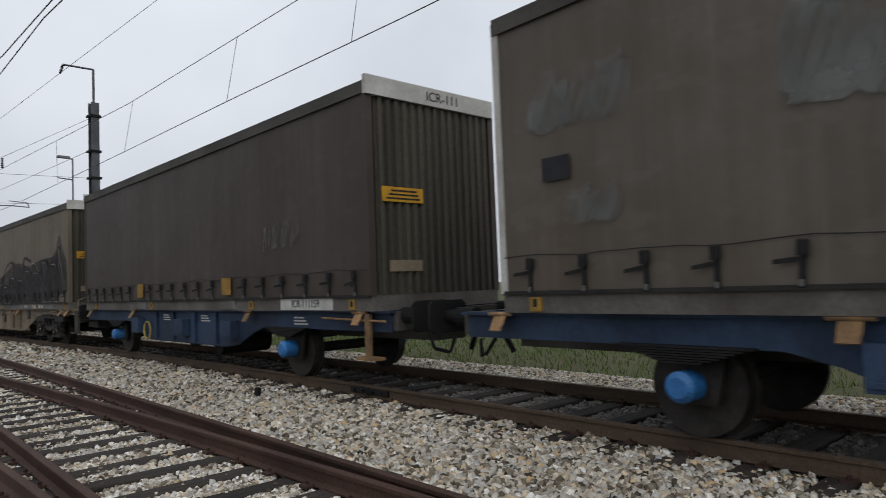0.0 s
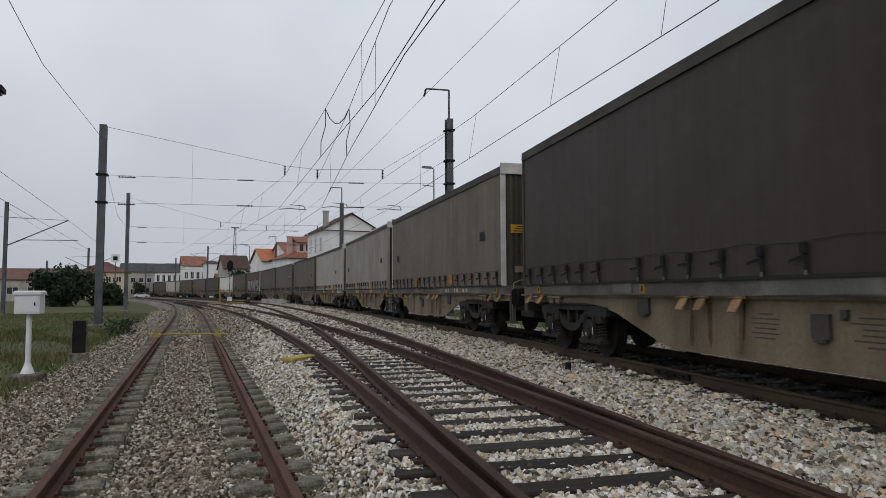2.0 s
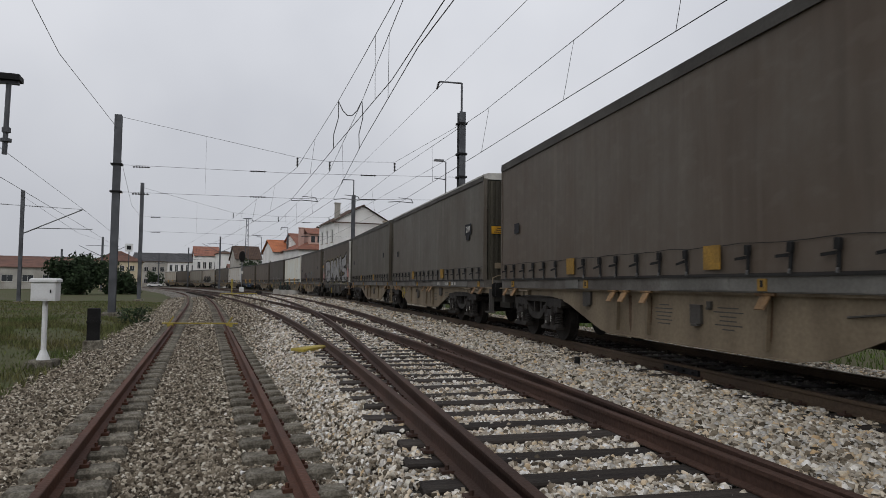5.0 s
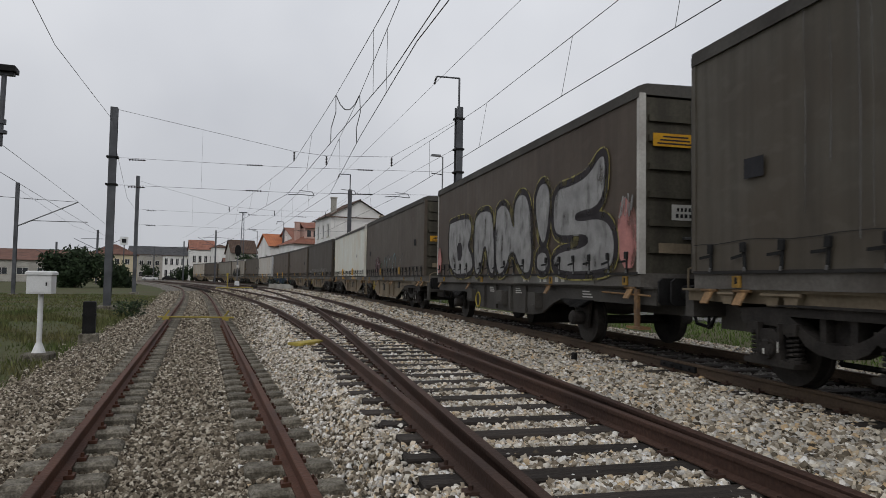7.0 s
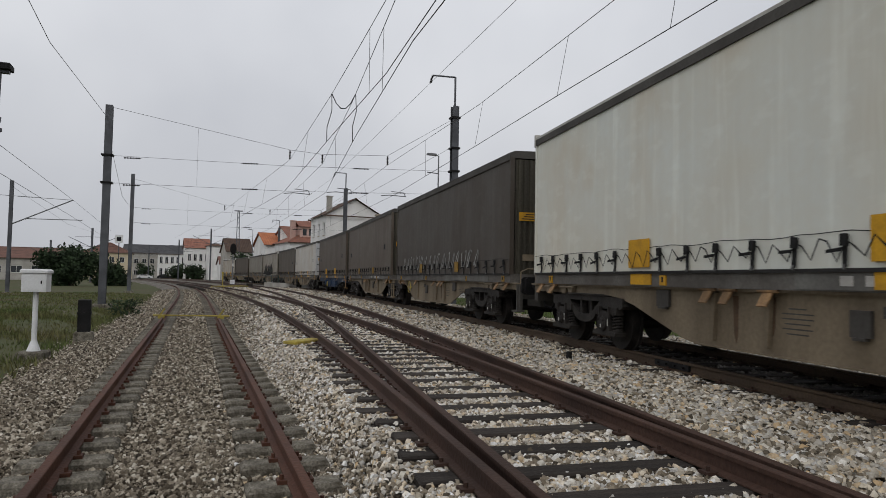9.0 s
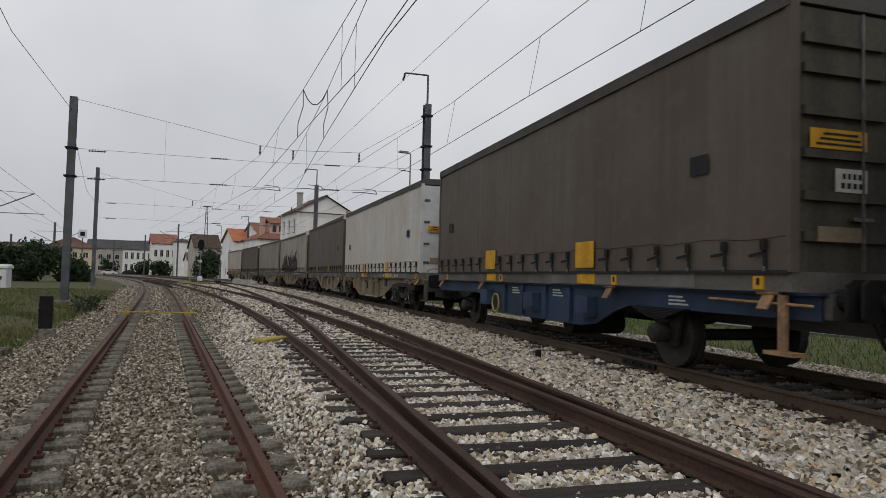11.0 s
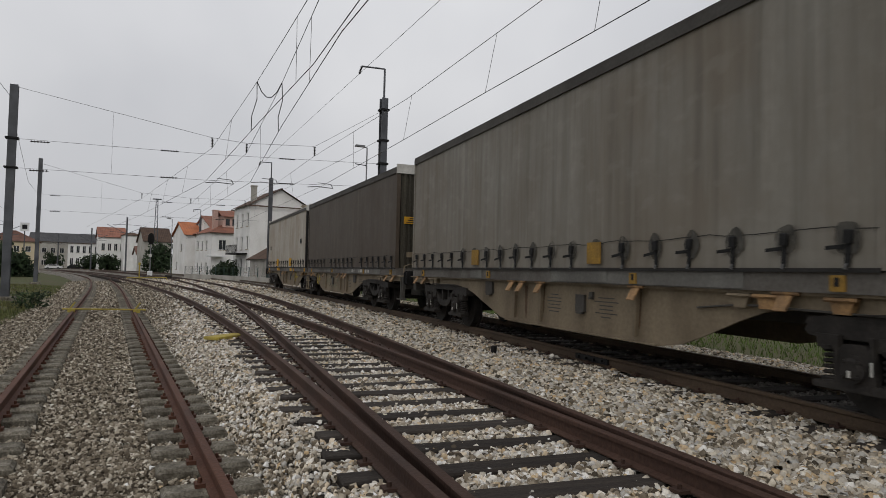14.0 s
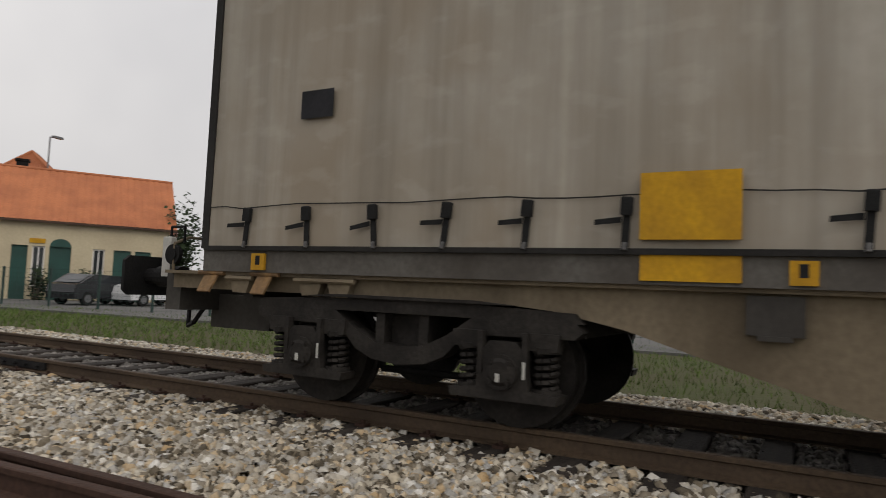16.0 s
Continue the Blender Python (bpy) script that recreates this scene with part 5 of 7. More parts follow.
X = W2 + 0.030
DARK, MID = (0.075, 0.068, 0.062), (0.045, 0.040, 0.037)
tarps = {
    -6: ((0.128, 0.114, 0.096), (0.078, 0.066, 0.054), "sooty brown-grey curtain-sided container with chalky graffiti"),
    -5: ((0.060, 0.048, 0.040), (0.037, 0.030, 0.025), "dark brown curtain-sided container with a pale scrawled tag"),
    -4: ((0.150, 0.128, 0.090), (0.090, 0.075, 0.053), "olive-grey curtain-sided container with faded dark graffiti"),
    -3: ((0.051, 0.043, 0.036), (0.033, 0.027, 0.022), "plain dark brown curtain-sided container"),
    -2: ((0.155, 0.136, 0.105), (0.100, 0.084, 0.062), "dusty grey-brown curtain-sided container"),
    -1: ((0.290, 0.275, 0.245), (0.200, 0.188, 0.165), "worn pale grey curtain-sided container with stained hem"),
    0: ((0.360, 0.352, 0.318), (0.270, 0.262, 0.235), "pale grey-green curtain-sided container with a small patch"),
    1: ((0.120, 0.103, 0.083), (0.081, 0.066, 0.052), "plain brown-grey curtain-sided container"),
    2: ((0.115, 0.106, 0.089), (0.076, 0.068, 0.055), "grey curtain-sided container with a painted number"),
    3: ((0.098, 0.090, 0.072), (0.061, 0.054, 0.042), "streaked dark grey curtain-sided container with pale drips"),
    4: ((0.084, 0.064, 0.047), (0.052, 0.039, 0.029), "brown curtain-sided container with large silver graffiti"),
    5: ((0.095, 0.081, 0.064), (0.059, 0.048, 0.038), "brown-grey curtain-sided container with pink and cyan graffiti"),
    6: ((0.65, 0.675, 0.625), (0.57, 0.59, 0.54), "nearly white curtain-sided container with yellow marks"),
    7: ((0.072, 0.063, 0.052), (0.048, 0.040, 0.032), "dark grey curtain-sided container with grey graffiti letters"),
    8: ((0.115, 0.097, 0.077), (0.076, 0.062, 0.049), "plain brown-grey curtain-sided container"),
    9: ((0.105, 0.087, 0.069), (0.068, 0.055, 0.043), "brown curtain-sided container with a large yellow mark"),
    10: ((0.500, 0.495, 0.465), (0.400, 0.390, 0.360), "pale grey curtain-sided container with white end doors"),
    11: ((0.088, 0.074, 0.057), (0.058, 0.048, 0.036), "dark olive-grey curtain-sided container"),
    12: ((0.33, 0.312, 0.268), (0.195, 0.18, 0.152), "mottled grey curtain-sided container with black and red graffiti"),
    13: ((0.225, 0.215, 0.185), (0.150, 0.140, 0.118), "grey-green mildewed curtain-sided container"),
    14: ((0.082, 0.066, 0.050), (0.054, 0.043, 0.032), "dark brown curtain-sided container"),
    15: ((0.425, 0.397, 0.345), (0.287, 0.265, 0.224), "weathered grey curtain-sided container at the tail of the train"),
}
ENDS = {3: "bars", 4: "bars", 5: "bars", 9: "bars", 13: "bars", 10: "doors"}
HEADERS = {-5, -4, -2, -1, 0, 6, 12, 14, 15, 11}
PALE_ROOF = {-1, 2, 6, 12, 15}
AHEAD = {-3, -1, 1, 3, 6, 8, 11, 13, 15}
grey_a, grey_b = grey_wagon(1), grey_wagon(-1)
blue_w = two_axle_wagon(M["blue"], M["bluehub"], "blue two-axle container wagon with bright axle caps")
blue_dark = two_axle_wagon(M["blue"], M["bogie"], "dirty dark blue two-axle container wagon")
dark_w = two_axle_wagon(M["framedark"], M["bogie"], "dirty grey two-axle container wagon")
used = set()


def take(master):
    if master.name not in used:
        used.add(master.name)
        return master
    return copy_thing(master, Matrix())


TRAINSET = []
for n, (base, dark, label) in tarps.items():
    L2 = {15: 6.44, -6: 6.2}.get(n, 6.65)
    if n in (-6, -5):
        wagon = take(blue_w)
    elif n == 9:
        wagon = take(blue_dark)
    elif n == 4:
        wagon = take(dark_w)
    else:
        wagon = take(grey_a if n in AHEAD else grey_b)
    tm = tarp_mat("tarpaulin", base, dark, {0: 0.12, 6: 0.08, 10: 0.15, 3: 0.65, 12: 0.65, 13: 0.65, 15: 0.55}.get(n, 0.35), (n % 4) * 0.3)
    box, strip = swap_body(n, tm, label, ENDS.get(n, "ribs"), n in HEADERS, n in PALE_ROOF, n not in (-4, -3, 4, 12, 14))
    TRAINSET.append((n, wagon, box))
    if n == 15:
        handwheel(wagon, 3.85)
        r_ = Build()
        r_.chamfer(1.02, 1.08, -7.22, -7.10, 1.02, 1.42, 0.01)
        lamp = part("tail_lamp", r_, M["plate"], wagon, "white tail-lamp plate with a carrying ring")
        r_ = Build()
        r_.rod((1.085, -7.02, 1.24), (1.13, -7.02, 1.24), 0.10, 16)
        r_.rod((1.13, -7.02, 1.24), (1.14, -7.02, 1.24), 0.06, 16)
        r_.tube([(1.05, -7.14, 1.42), (1.05, -7.14, 1.52), (1.05, -6.95, 1.52), (1.05, -6.95, 1.36)], 0.014, 6)
        part("lens_housing", r_, M["iron"], lamp)
    # small dark patches near both ends
    if n not in (-5, -3, 4, 7, 12, 13, 14):
        for y, z in ((5.2, 2.62), (-5.17 if n == 15 else -5.4, 2.52)) if n not in (0, 6) else ((3.9, 2.55),):
            s_ = Build()
            s_.box(X - 0.006, X - 0.004, y - 0.17, y + 0.17, z - 0.12, z + 0.12)
            mark(box, "sewn_patch", s_, M["patch"] if n not in (6,) else M["plate"])
    words = {0: "ICR-111133", -5: "ICR-111159"}.get(n)
    if words:
        number(strip, words, 4.95, 1.19, 0.165, M["ink"], W2 - 0.001)
    elif n % 2 == 0:
        for k in range(8):
            s_ = Build()
            s_.box(W2 - 0.003, W2 - 0.001, 1.6 + 0.3 * k, 1.76 + 0.3 * k, 1.14, 1.24)
            mark(strip, "worn_mark", s_, M["header"])
    if n in (-5, -4, -2, 0, 12, 14):
        me = text_mesh("ICR-111", 0.2, M["ink"])
        part("lettering", me, None, box, at=pose(-0.15, L2 + 0.055, 4.20, 90, 0, 180))
    if n == 2:
        s_ = Build()
        s_.box(X - 0.006, X - 0.004, 4.95, 5.55, 2.65, 2.98)
        pl = mark(box, "number_panel", s_, M["patch"])
        number(pl, "289", 5.25, 2.81, 0.26, M["plate"], X)
    if n == 6:
        number(box, "113", 3.9, 2.55, 0.17, M["ink"], X)
        s_ = Build()
        rl = random.Random(8)
        pts = []
        for k in range(36):
            y0 = -6.2 + 0.33 * k
            pts += [(y0, 1.60 + rl.uniform(-0.03, 0.02)), (y0 + 0.10, 1.55 + rl.uniform(-0.04, 0.04)), (y0 + 0.22, 1.40 + rl.uniform(-0.04, 0.06))]
        ribbon(s_, pts, 0.022, X + 0.012)
        mark(box, "lacing_rope", s_, M["strap"], "black lacing rope")
    # graffiti
    if n == 4:
        letters = (
            [(-5.0, 1.32), (-5.08, 2.95), (-4.6, 3.02), (-3.0, 3.02), (-2.5, 2.85), (-2.6, 2.35), (-2.9, 2.15), (-2.35, 1.85), (-2.35, 1.32)],
            [(-2.15, 1.32), (-2.25, 2.7), (-1.9, 3.05), (-0.8, 3.05), (-0.5, 2.7), (-0.35, 1.32), (-0.8, 1.32), (-1.2, 2.3), (-1.65, 1.32)],
            [(-0.28, 1.32), (-0.36, 2.85), (0.0, 3.08), (0.62, 3.0), (1.1, 2.25), (1.0, 2.95), (1.4, 3.2), (1.9, 3.1), (2.15, 2.5), (2.2, 1.32), (1.6, 1.32), (0.9, 2.0), (0.4, 1.32)],
            [(2.68, 1.95), (2.3, 2.85), (2.6, 3.25), (3.0, 3.25), (3.22, 2.85), (3.0, 1.95)],
            [(2.5, 1.35), (2.45, 1.7), (2.8, 1.82), (3.1, 1.7), (3.1, 1.35)],
            [(3.4, 1.32), (3.35, 1.75), (4.9, 1.8), (4.9, 2.02), (3.6, 2.02), (3.32, 2.3), (3.4, 3.02), (4.2, 3.02), (4.9, 3.1), (5.4, 3.42), (5.6, 3.3), (5.48, 2.45), (4.4, 2.45), (4.4, 2.3),
             (5.5, 2.3), (5.9, 2.0), (5.9, 1.5), (5.5, 1.32)])
        for q in letters:
            mark(box, "graffiti_outline", outline_of(q, 0.30, X - 0.010), M["gyellow"])
        for q in letters:
            mark(box, "graffiti_outline", outline_of(q, 0.24, X - 0.008), M["gdark"])
        for q in letters:
            mark(box, "graffiti_letter", patch_of(q, X - 0.006), M["silver"])
            mark(box, "graffiti_outline", outline_of(q, 0.055, X - 0.003), M["gdark"])
        mark(box, "graffiti_spot", patch_of([(-4.05, 1.75), (-4.05, 2.3), (-3.45, 2.3), (-3.45, 1.75)], X - 0.004, 1), M["gdark"])
        mark(box, "graffiti_spot", patch_of([(5.95, 2.05), (6.12, 2.62), (6.5, 2.35), (6.58, 2.2), (6.58, 1.38), (6.1, 1.38)], X - 0.012, 1), M["gpink"])
        mark(box, "graffiti_spot", patch_of([(-6.58, 1.38), (-6.55, 2.1), (-6.3, 2.35), (-6.0, 1.9), (-6.1, 1.38)], X - 0.012, 1), M["gpink"])
        mark(box, "graffiti_tag", scrawl(61, 6.05, 6.5, 2.2, 2.6, 3, 0.03, X - 0.003, 1.6), M["gpale"])
    if n == -4:
        mark(box, "graffiti_haze", patch_of([(-5.9, 1.32), (-5.7, 1.65), (-5.0, 1.8), (-4.4, 1.95), (-3.8, 1.95), (-3.2, 2.35), (-2.8, 2.05), (-1.9, 2.3), (-1.0, 2.45), (0.0, 2.7), (1.0, 2.75),
                                             (2.0, 2.55), (3.0, 2.65), (4.4, 2.75), (5.2, 2.7), (5.75, 3.5), (6.1, 2.9), (6.5, 2.5), (6.5, 1.32)], X - 0.026, 1), M["gpurple"])
        for q in ([(5.2, 1.5), (5.7, 3.4), (6.3, 2.0)], [(-3.2, 1.9), (-3.0, 2.5), (-2.7, 2.0)], [(1.4, 2.3), (1.6, 2.95), (2.6, 2.7)], [(-1.6, 2.1), (-0.6, 2.85), (0.4, 2.75), (0.9, 2.1)]):
            mark(box, "graffiti_outline", ribbon(Build(), eased(q, 3), 0.10, X - 0.006), M["gdark"])
        for q in ([(-0.9, 2.5), (-0.3, 2.75), (-0.1, 2.72)], [(1.3, 2.6), (1.5, 2.9)], [(2.3, 2.5), (3.0, 2.7), (3.5, 2.35)], [(5.7, 3.1), (5.95, 2.4)], [(-2.6, 1.7), (-2.3, 2.2), (-1.8, 2.2)]):
            mark(box, "graffiti_highlight", ribbon(Build(), eased(q, 3), 0.024, X - 0.002), M["gpale"])
        for k in range(11):
            ya = -5.75 + 1.03 * k
            top = 1.72 + 0.095 * k + (0.10 if k % 2 else -0.10)
            pts = [(X - 0.022 + 0.001 * k, ya + 0.55 + 0.58 * math.copysign(abs(math.cos(q)) ** 0.7, math.cos(q)), 1.36 + (top - 1.36) * max(0.0, math.sin(q)) ** 0.55) for q in np.linspace(0, math.pi, 12)]
            mark(box, "graffiti_letter", Build().add(pts, [tuple(range(12))]), M["gpurple"] if k % 3 else M["gdark"])
            mark(box, "graffiti_outline", ribbon(Build(), [(q[1], q[2]) for q in pts[1:-1]], 0.07, X - 0.010 + 0.0005 * k), M["gdark"])
            arc = [(q[1], q[2] - 0.07) for q in pts[4:7]]
            mark(box, "graffiti_highlight", ribbon(Build(), arc, 0.024, X - 0.003), M["gpale"])
    if n == -5:
        mark(box, "graffiti_tag", scrawl(21, 3.7, 4.9, 2.05, 2.55, 4, 0.022, X - 0.004, 3.1), M["gchalk"])
    if n == -6:
        for sd, ya, yb, za, zb, q in ((31, -5.7, -4.6, 2.9, 3.5, 3), (32, -3.2, -1.2, 2.6, 3.5, 4), (33, -5.3, -4.7, 1.95, 2.3, 2), (34, -0.6, 2.5, 2.2, 3.2, 6)):
            mark(box, "graffiti_haze", blobs(sd + 50, ya, yb, za, zb, q, X - 0.012), M["gmist"])
            mark(box, "graffiti_tag", scrawl(sd, ya, yb, za, zb, q, 0.09, X - 0.004, 2.2), M["gmist"])
    if n == 5:
        mark(box, "graffiti_tag", blobs(41, -3.7, -2.3, 1.5, 2.3, 4, X - 0.006), M["gpinkdull"])
        mark(box, "graffiti_tag", scrawl(46, -3.8, -2.2, 1.55, 2.25, 3, 0.03, X - 0.002, 1.7), M["gdark"])
        for k in range(4):
            arch = [(-0.9 + 0.72 * k + 0.33 * math.cos(q), 1.75 + 0.12 * (k % 2) + 0.42 * math.sin(q)) for q in np.linspace(-0.4, 3.5, 14)]
            mark(box, "graffiti_letter", ribbon(Build(), arch, 0.085, X - 0.003 + 0.001 * k), M["gcyan"])
        mark(box, "graffiti_spot", blobs(44, -2.1, -1.7, 1.7, 2.05, 2, X - 0.004), M["ggreen"])
        mark(box, "graffiti_tag", scrawl(45, 2.1, 3.0, 1.7, 2.3, 3, 0.03, X - 0.004, 1.7), M["gchalk"])
    if n == 7:
        mark(box, "graffiti_letters", scrawl(51, -5.2, 4.4, 1.45, 2.0, 17, 0.05, X - 0.004, 1.5), M["gpale"])
    if n == 12:
        body = [(-5.4, 1.33), (-5.3, 1.9), (-4.85, 1.7), (-4.4, 2.0), (-4.15, 2.5), (-3.4, 2.55), (-3.2, 2.05), (-2.9, 2.75), (-2.6, 2.55), (-2.45, 1.95), (-2.1, 2.1), (-1.9, 2.45), (-1.5, 2.52),
                (-1.2, 2.35), (-0.9, 2.5), (-0.2, 2.52), (0.0, 2.2), (0.3, 2.35), (1.0, 2.65), (1.15, 2.1), (1.5, 2.4), (2.0, 2.45), (2.6, 2.3), (3.0, 1.9), (3.15, 1.33)]
        mark(box, "graffiti_haze", ribbon(Build(), [(y, z + 0.06) for y, z in eased(body[1:-1])], 0.30, X - 0.022), M["gred"])
        mark(box, "graffiti_body", patch_of(body, X - 0.016, 1), M["gblack"])
        mark(box, "graffiti_outline", ribbon(Build(), eased(body[1:-1]), 0.12, X - 0.012), M["ink"])
        for k, q in enumerate(([(-4.0, 1.5), (-3.9, 2.2), (-3.5, 2.3), (-3.4, 1.6)], [(-0.9, 1.75), (-0.8, 2.2), (-0.3, 2.25), (-0.35, 1.85)], [(0.2, 1.6), (0.5, 2.0), (0.9, 2.2), (1.0, 1.7)],
                               [(1.9, 1.6), (2.1, 2.1), (2.8, 2.2), (2.7, 1.7)], [(-2.7, 1.5), (-2.75, 2.2), (-2.6, 2.3), (-2.5, 1.6)], [(-4.9, 1.4), (-4.8, 1.6), (-4.3, 1.7), (-4.2, 1.4)])):
            mark(box, "graffiti_letter", patch_of(q, X - 0.011), (M["gdeep"], M["gpurple"], M["gmist"])[k % 3])
        mark(box, "graffiti_arrow", patch_of([(1.3, 2.4), (1.7, 2.62), (2.3, 2.95), (2.8, 3.0), (2.5, 2.7), (1.9, 2.45)], X - 0.010, 1), M["gpurple"])
        mark(box, "graffiti_outline", outline_of([(1.3, 2.4), (1.7, 2.62), (2.3, 2.95), (2.8, 3.0), (2.5, 2.7), (1.9, 2.45)], 0.07, X - 0.008, 1), M["ink"])
        mark(box, "graffiti_letter", patch_of([(-1.95, 1.85), (-1.88, 2.25), (-1.6, 2.38), (-1.35, 2.25), (-1.28, 1.85)], X - 0.010, 1), M["gochre"])
        for q in ([(-4.2, 1.95), (-3.95, 2.38), (-3.35, 2.42)], [(-3.0, 2.25), (-2.75, 2.5)], [(-1.97, 1.85), (-1.88, 2.25), (-1.6, 2.40), (-1.35, 2.25), (-1.28, 1.8)], [(-1.1, 2.2), (-0.5, 2.36), (-0.1, 2.25), (-0.16, 2.0)],
                  [(0.35, 2.15), (1.0, 2.65)], [(1.2, 2.1), (1.6, 2.15), (1.75, 1.9)], [(-4.7, 1.65), (-4.4, 1.7), (-3.9, 1.4)], [(-3.1, 1.75), (-2.8, 1.8)], [(-0.7, 1.85), (-0.3, 1.78)], [(0.1, 1.75), (0.2, 1.95)],
                  [(0.0, 1.4), (0.3, 1.62), (0.5, 1.6)], [(2.0, 2.0), (2.5, 2.1), (2.7, 1.8)], [(0.7, 1.75), (1.2, 1.72), (1.9, 1.72), (2.1, 1.95)]):
            mark(box, "graffiti_highlight", ribbon(Build(), eased(q), 0.024, X - 0.002), M["gpale"])
        for y, z0, z1 in ((-4.75, 2.0, 2.5), (-4.6, 2.2, 2.6), (-3.25, 2.4, 3.0), (-1.55, 2.55, 3.2), (-1.4, 2.6, 3.1), (0.02, 2.5, 3.25)):
            mark(box, "graffiti_spike", Build().add([(X - 0.009, y - 0.02, z1), (X - 0.009, y + 0.035, z1 - 0.15), (X - 0.009, y + 0.05, z0), (X - 0.009, y + 0.0, z0 - 0.1)], [(0, 3, 2, 1)]), M["gblack"])
        for y, z, q in ((-0.35, 2.95, 0.06), (0.4, 2.95, 0.07), (0.55, 2.9, 0.05), (-0.25, 2.88, 0.03)):
            mark(box, "graffiti_spot", patch_of([(y - q, z - q), (y - q, z + q * 1.4), (y + q, z + q * 1.4), (y + q, z - q)], X - 0.009), M["gdark"])
    if n in (13, 15):
        for k in range(20):
            y = -L2 + 0.42 + 0.66 * k
            if n == 13 and y > -3.0 or y > 4.4:
                oval = [(W2 + 0.020, y + 0.13 * math.cos(q), 1.58 + 0.16 * math.sin(q) + 0.02 * math.sin(3 * q + k)) for q in np.linspace(0, math.tau, 15)[:-1]]
                mark(box, "soot_mark", Build().add(oval, [tuple(range(14))]), M["soot"])
    if n == 3:
        for k, (y, low) in enumerate(((-4.6, 1.9), (-4.25, 2.4), (-3.9, 1.6), (-3.75, 1.7), (-3.3, 2.0), (-2.6, 2.3), (-1.4, 2.6), (1.1, 2.2), (1.18, 2.9), (3.0, 3.0))):
            mark(box, "paint_drip", ribbon(Build(), [(y, 4.1), (y + 0.02, (4.1 + low) / 2), (y, low)], 0.016 + 0.006 * (k % 3), X - 0.006), M["gchalk"])
    if n == 14:
        g = scrawl(71, -3.3, -0.9, 0.50, 0.86, 4, 0.025, 1.149)
        mark(wagon, "graffiti_tag", g, M["ggreen"])
# ---------------- masts, wires and lineside things ----------------
def h_section(b, x, y, z0, z1, w=0.26, t=0.03):
    b.box(x - w / 2, x + w / 2, y - w / 2, y - w / 2 + t, z0, z1)
    b.box(x - w / 2, x + w / 2, y + w / 2 - t, y + w / 2, z0, z1)
    b.box(x - t / 2, x + t / 2, y - w / 2 + t, y + w / 2 - t, z0, z1)
    return b


def insulator(parent, p, q, r=0.06, name="insulator"):
    p, q = Vector(p), Vector(q)
    b = Build()
    n = 6
    for k in range(n):
        a = p.lerp(q, (k + 0.2) / n)
        c = p.lerp(q, (k + 0.6) / n)
        b.rod(a, c, r, 10, r * 0.55)
    b.rod(p, q, r * 0.35, 6)
    return part(name, b, M["insul"], parent, "dark ribbed insulator")


def mast(label, x, y, z0, z1, w=0.26, group="overhead line masts"):
    m = thing("overhead_line_mast", label, "mast", group=group)
    part("post", h_section(Build(), x, y, z0, z1, w), M["pole"], m)
    b = Build()
    b.chamfer(x - w * 1.3, x + w * 1.3, y - w * 1.3, y + w * 1.3, z0 - 0.4, z0 + 0.12, 0.05)
    part("footing", b, M["concrete"], m, "concrete footing")
    return m


def arm_top(m, x, y, z, zt, ax, ay):
    b = Build()
    b.rod((x, y, z - 0.6), (x, y, zt), 0.055, 10)
    b.rod((x, y, zt), (ax, ay, zt + 0.03), 0.045, 10)
    part("feeder_bracket", b, M["pole"], m)
    insulator(m, (ax, ay, zt), (ax - 0.12, ay, zt - 0.42), 0.075)


mast_l = mast("grey steel portal mast with a square head", -4.35, 36.9, -0.5, 9.56, 0.34)
for z in (7.04, 5.66):
    b = Build()
    b.box(-4.62, -4.08, 36.66, 37.14, z - 0.04, z + 0.04)
    part("clamp", b, M["iron"], mast_l)
mast_c = mast("dark steel mast with a feeder bracket on its head", 12.85, 33.35, -0.35, 10.5, 0.36)
arm_top(mast_c, 12.85, 33.35, 10.5, 12.1, 11.62, 33.6)
for z in (6.95, 5.7, 8.2, 9.86):
    b = Build()
    b.box(12.6, 13.1, 33.1, 33.6, z - 0.05, z + 0.05)
    part("clamp", b, M["iron"], mast_c)
b = Build()
h_section(b, 12.5, 32.95, 1.2, 3.4, 0.3)
b.tube([(13.0, 33.3, 6.6), (14.6, 32.4, 3.0)], 0.02, 5)
part("balance_weights", b, M["iron"], mast_c, "dark tensioning weights")
mast_m = mast("dark steel portal mast beside the siding", -5.6, 65.7, -0.5, 10.1, 0.3)
mast_d = mast("dark steel mast with a feeder bracket", 13.55, 64.6, -0.4, 9.9, 0.34)
arm_top(mast_d, 13.55, 64.6, 9.9, 11.4, 12.5, 64.9)
mast_e = mast("dark steel mast with a feeder bracket", 12.3, 109.3, -0.4, 8.9, 0.3)
arm_top(mast_e, 12.3, 109.3, 8.9, 10.1, 11.3, 109.5)
for x, y, z in ((-17.0, 129, 8.9), (2.8, 150, 11.0), (-4.4, 190, 10.4), (-13.4, 219, 10.0), (-27.0, 150, 7.5)):
    mm = mast("distant steel mast with side brackets", x, y, -0.5, z, 0.32)
    for d in (-1, 1):
        for za, dx, zb, q in ((3.4, 3.6, 1.6, 0.05), (1.5, 2.6, 1.6, 0.035), (3.2, 3.4, 3.0, 0.035)):
            part("side_bracket", Build().rod((x, y, z - za), (x + d * dx, y, z - zb), q, 5), M["pole"], mm)

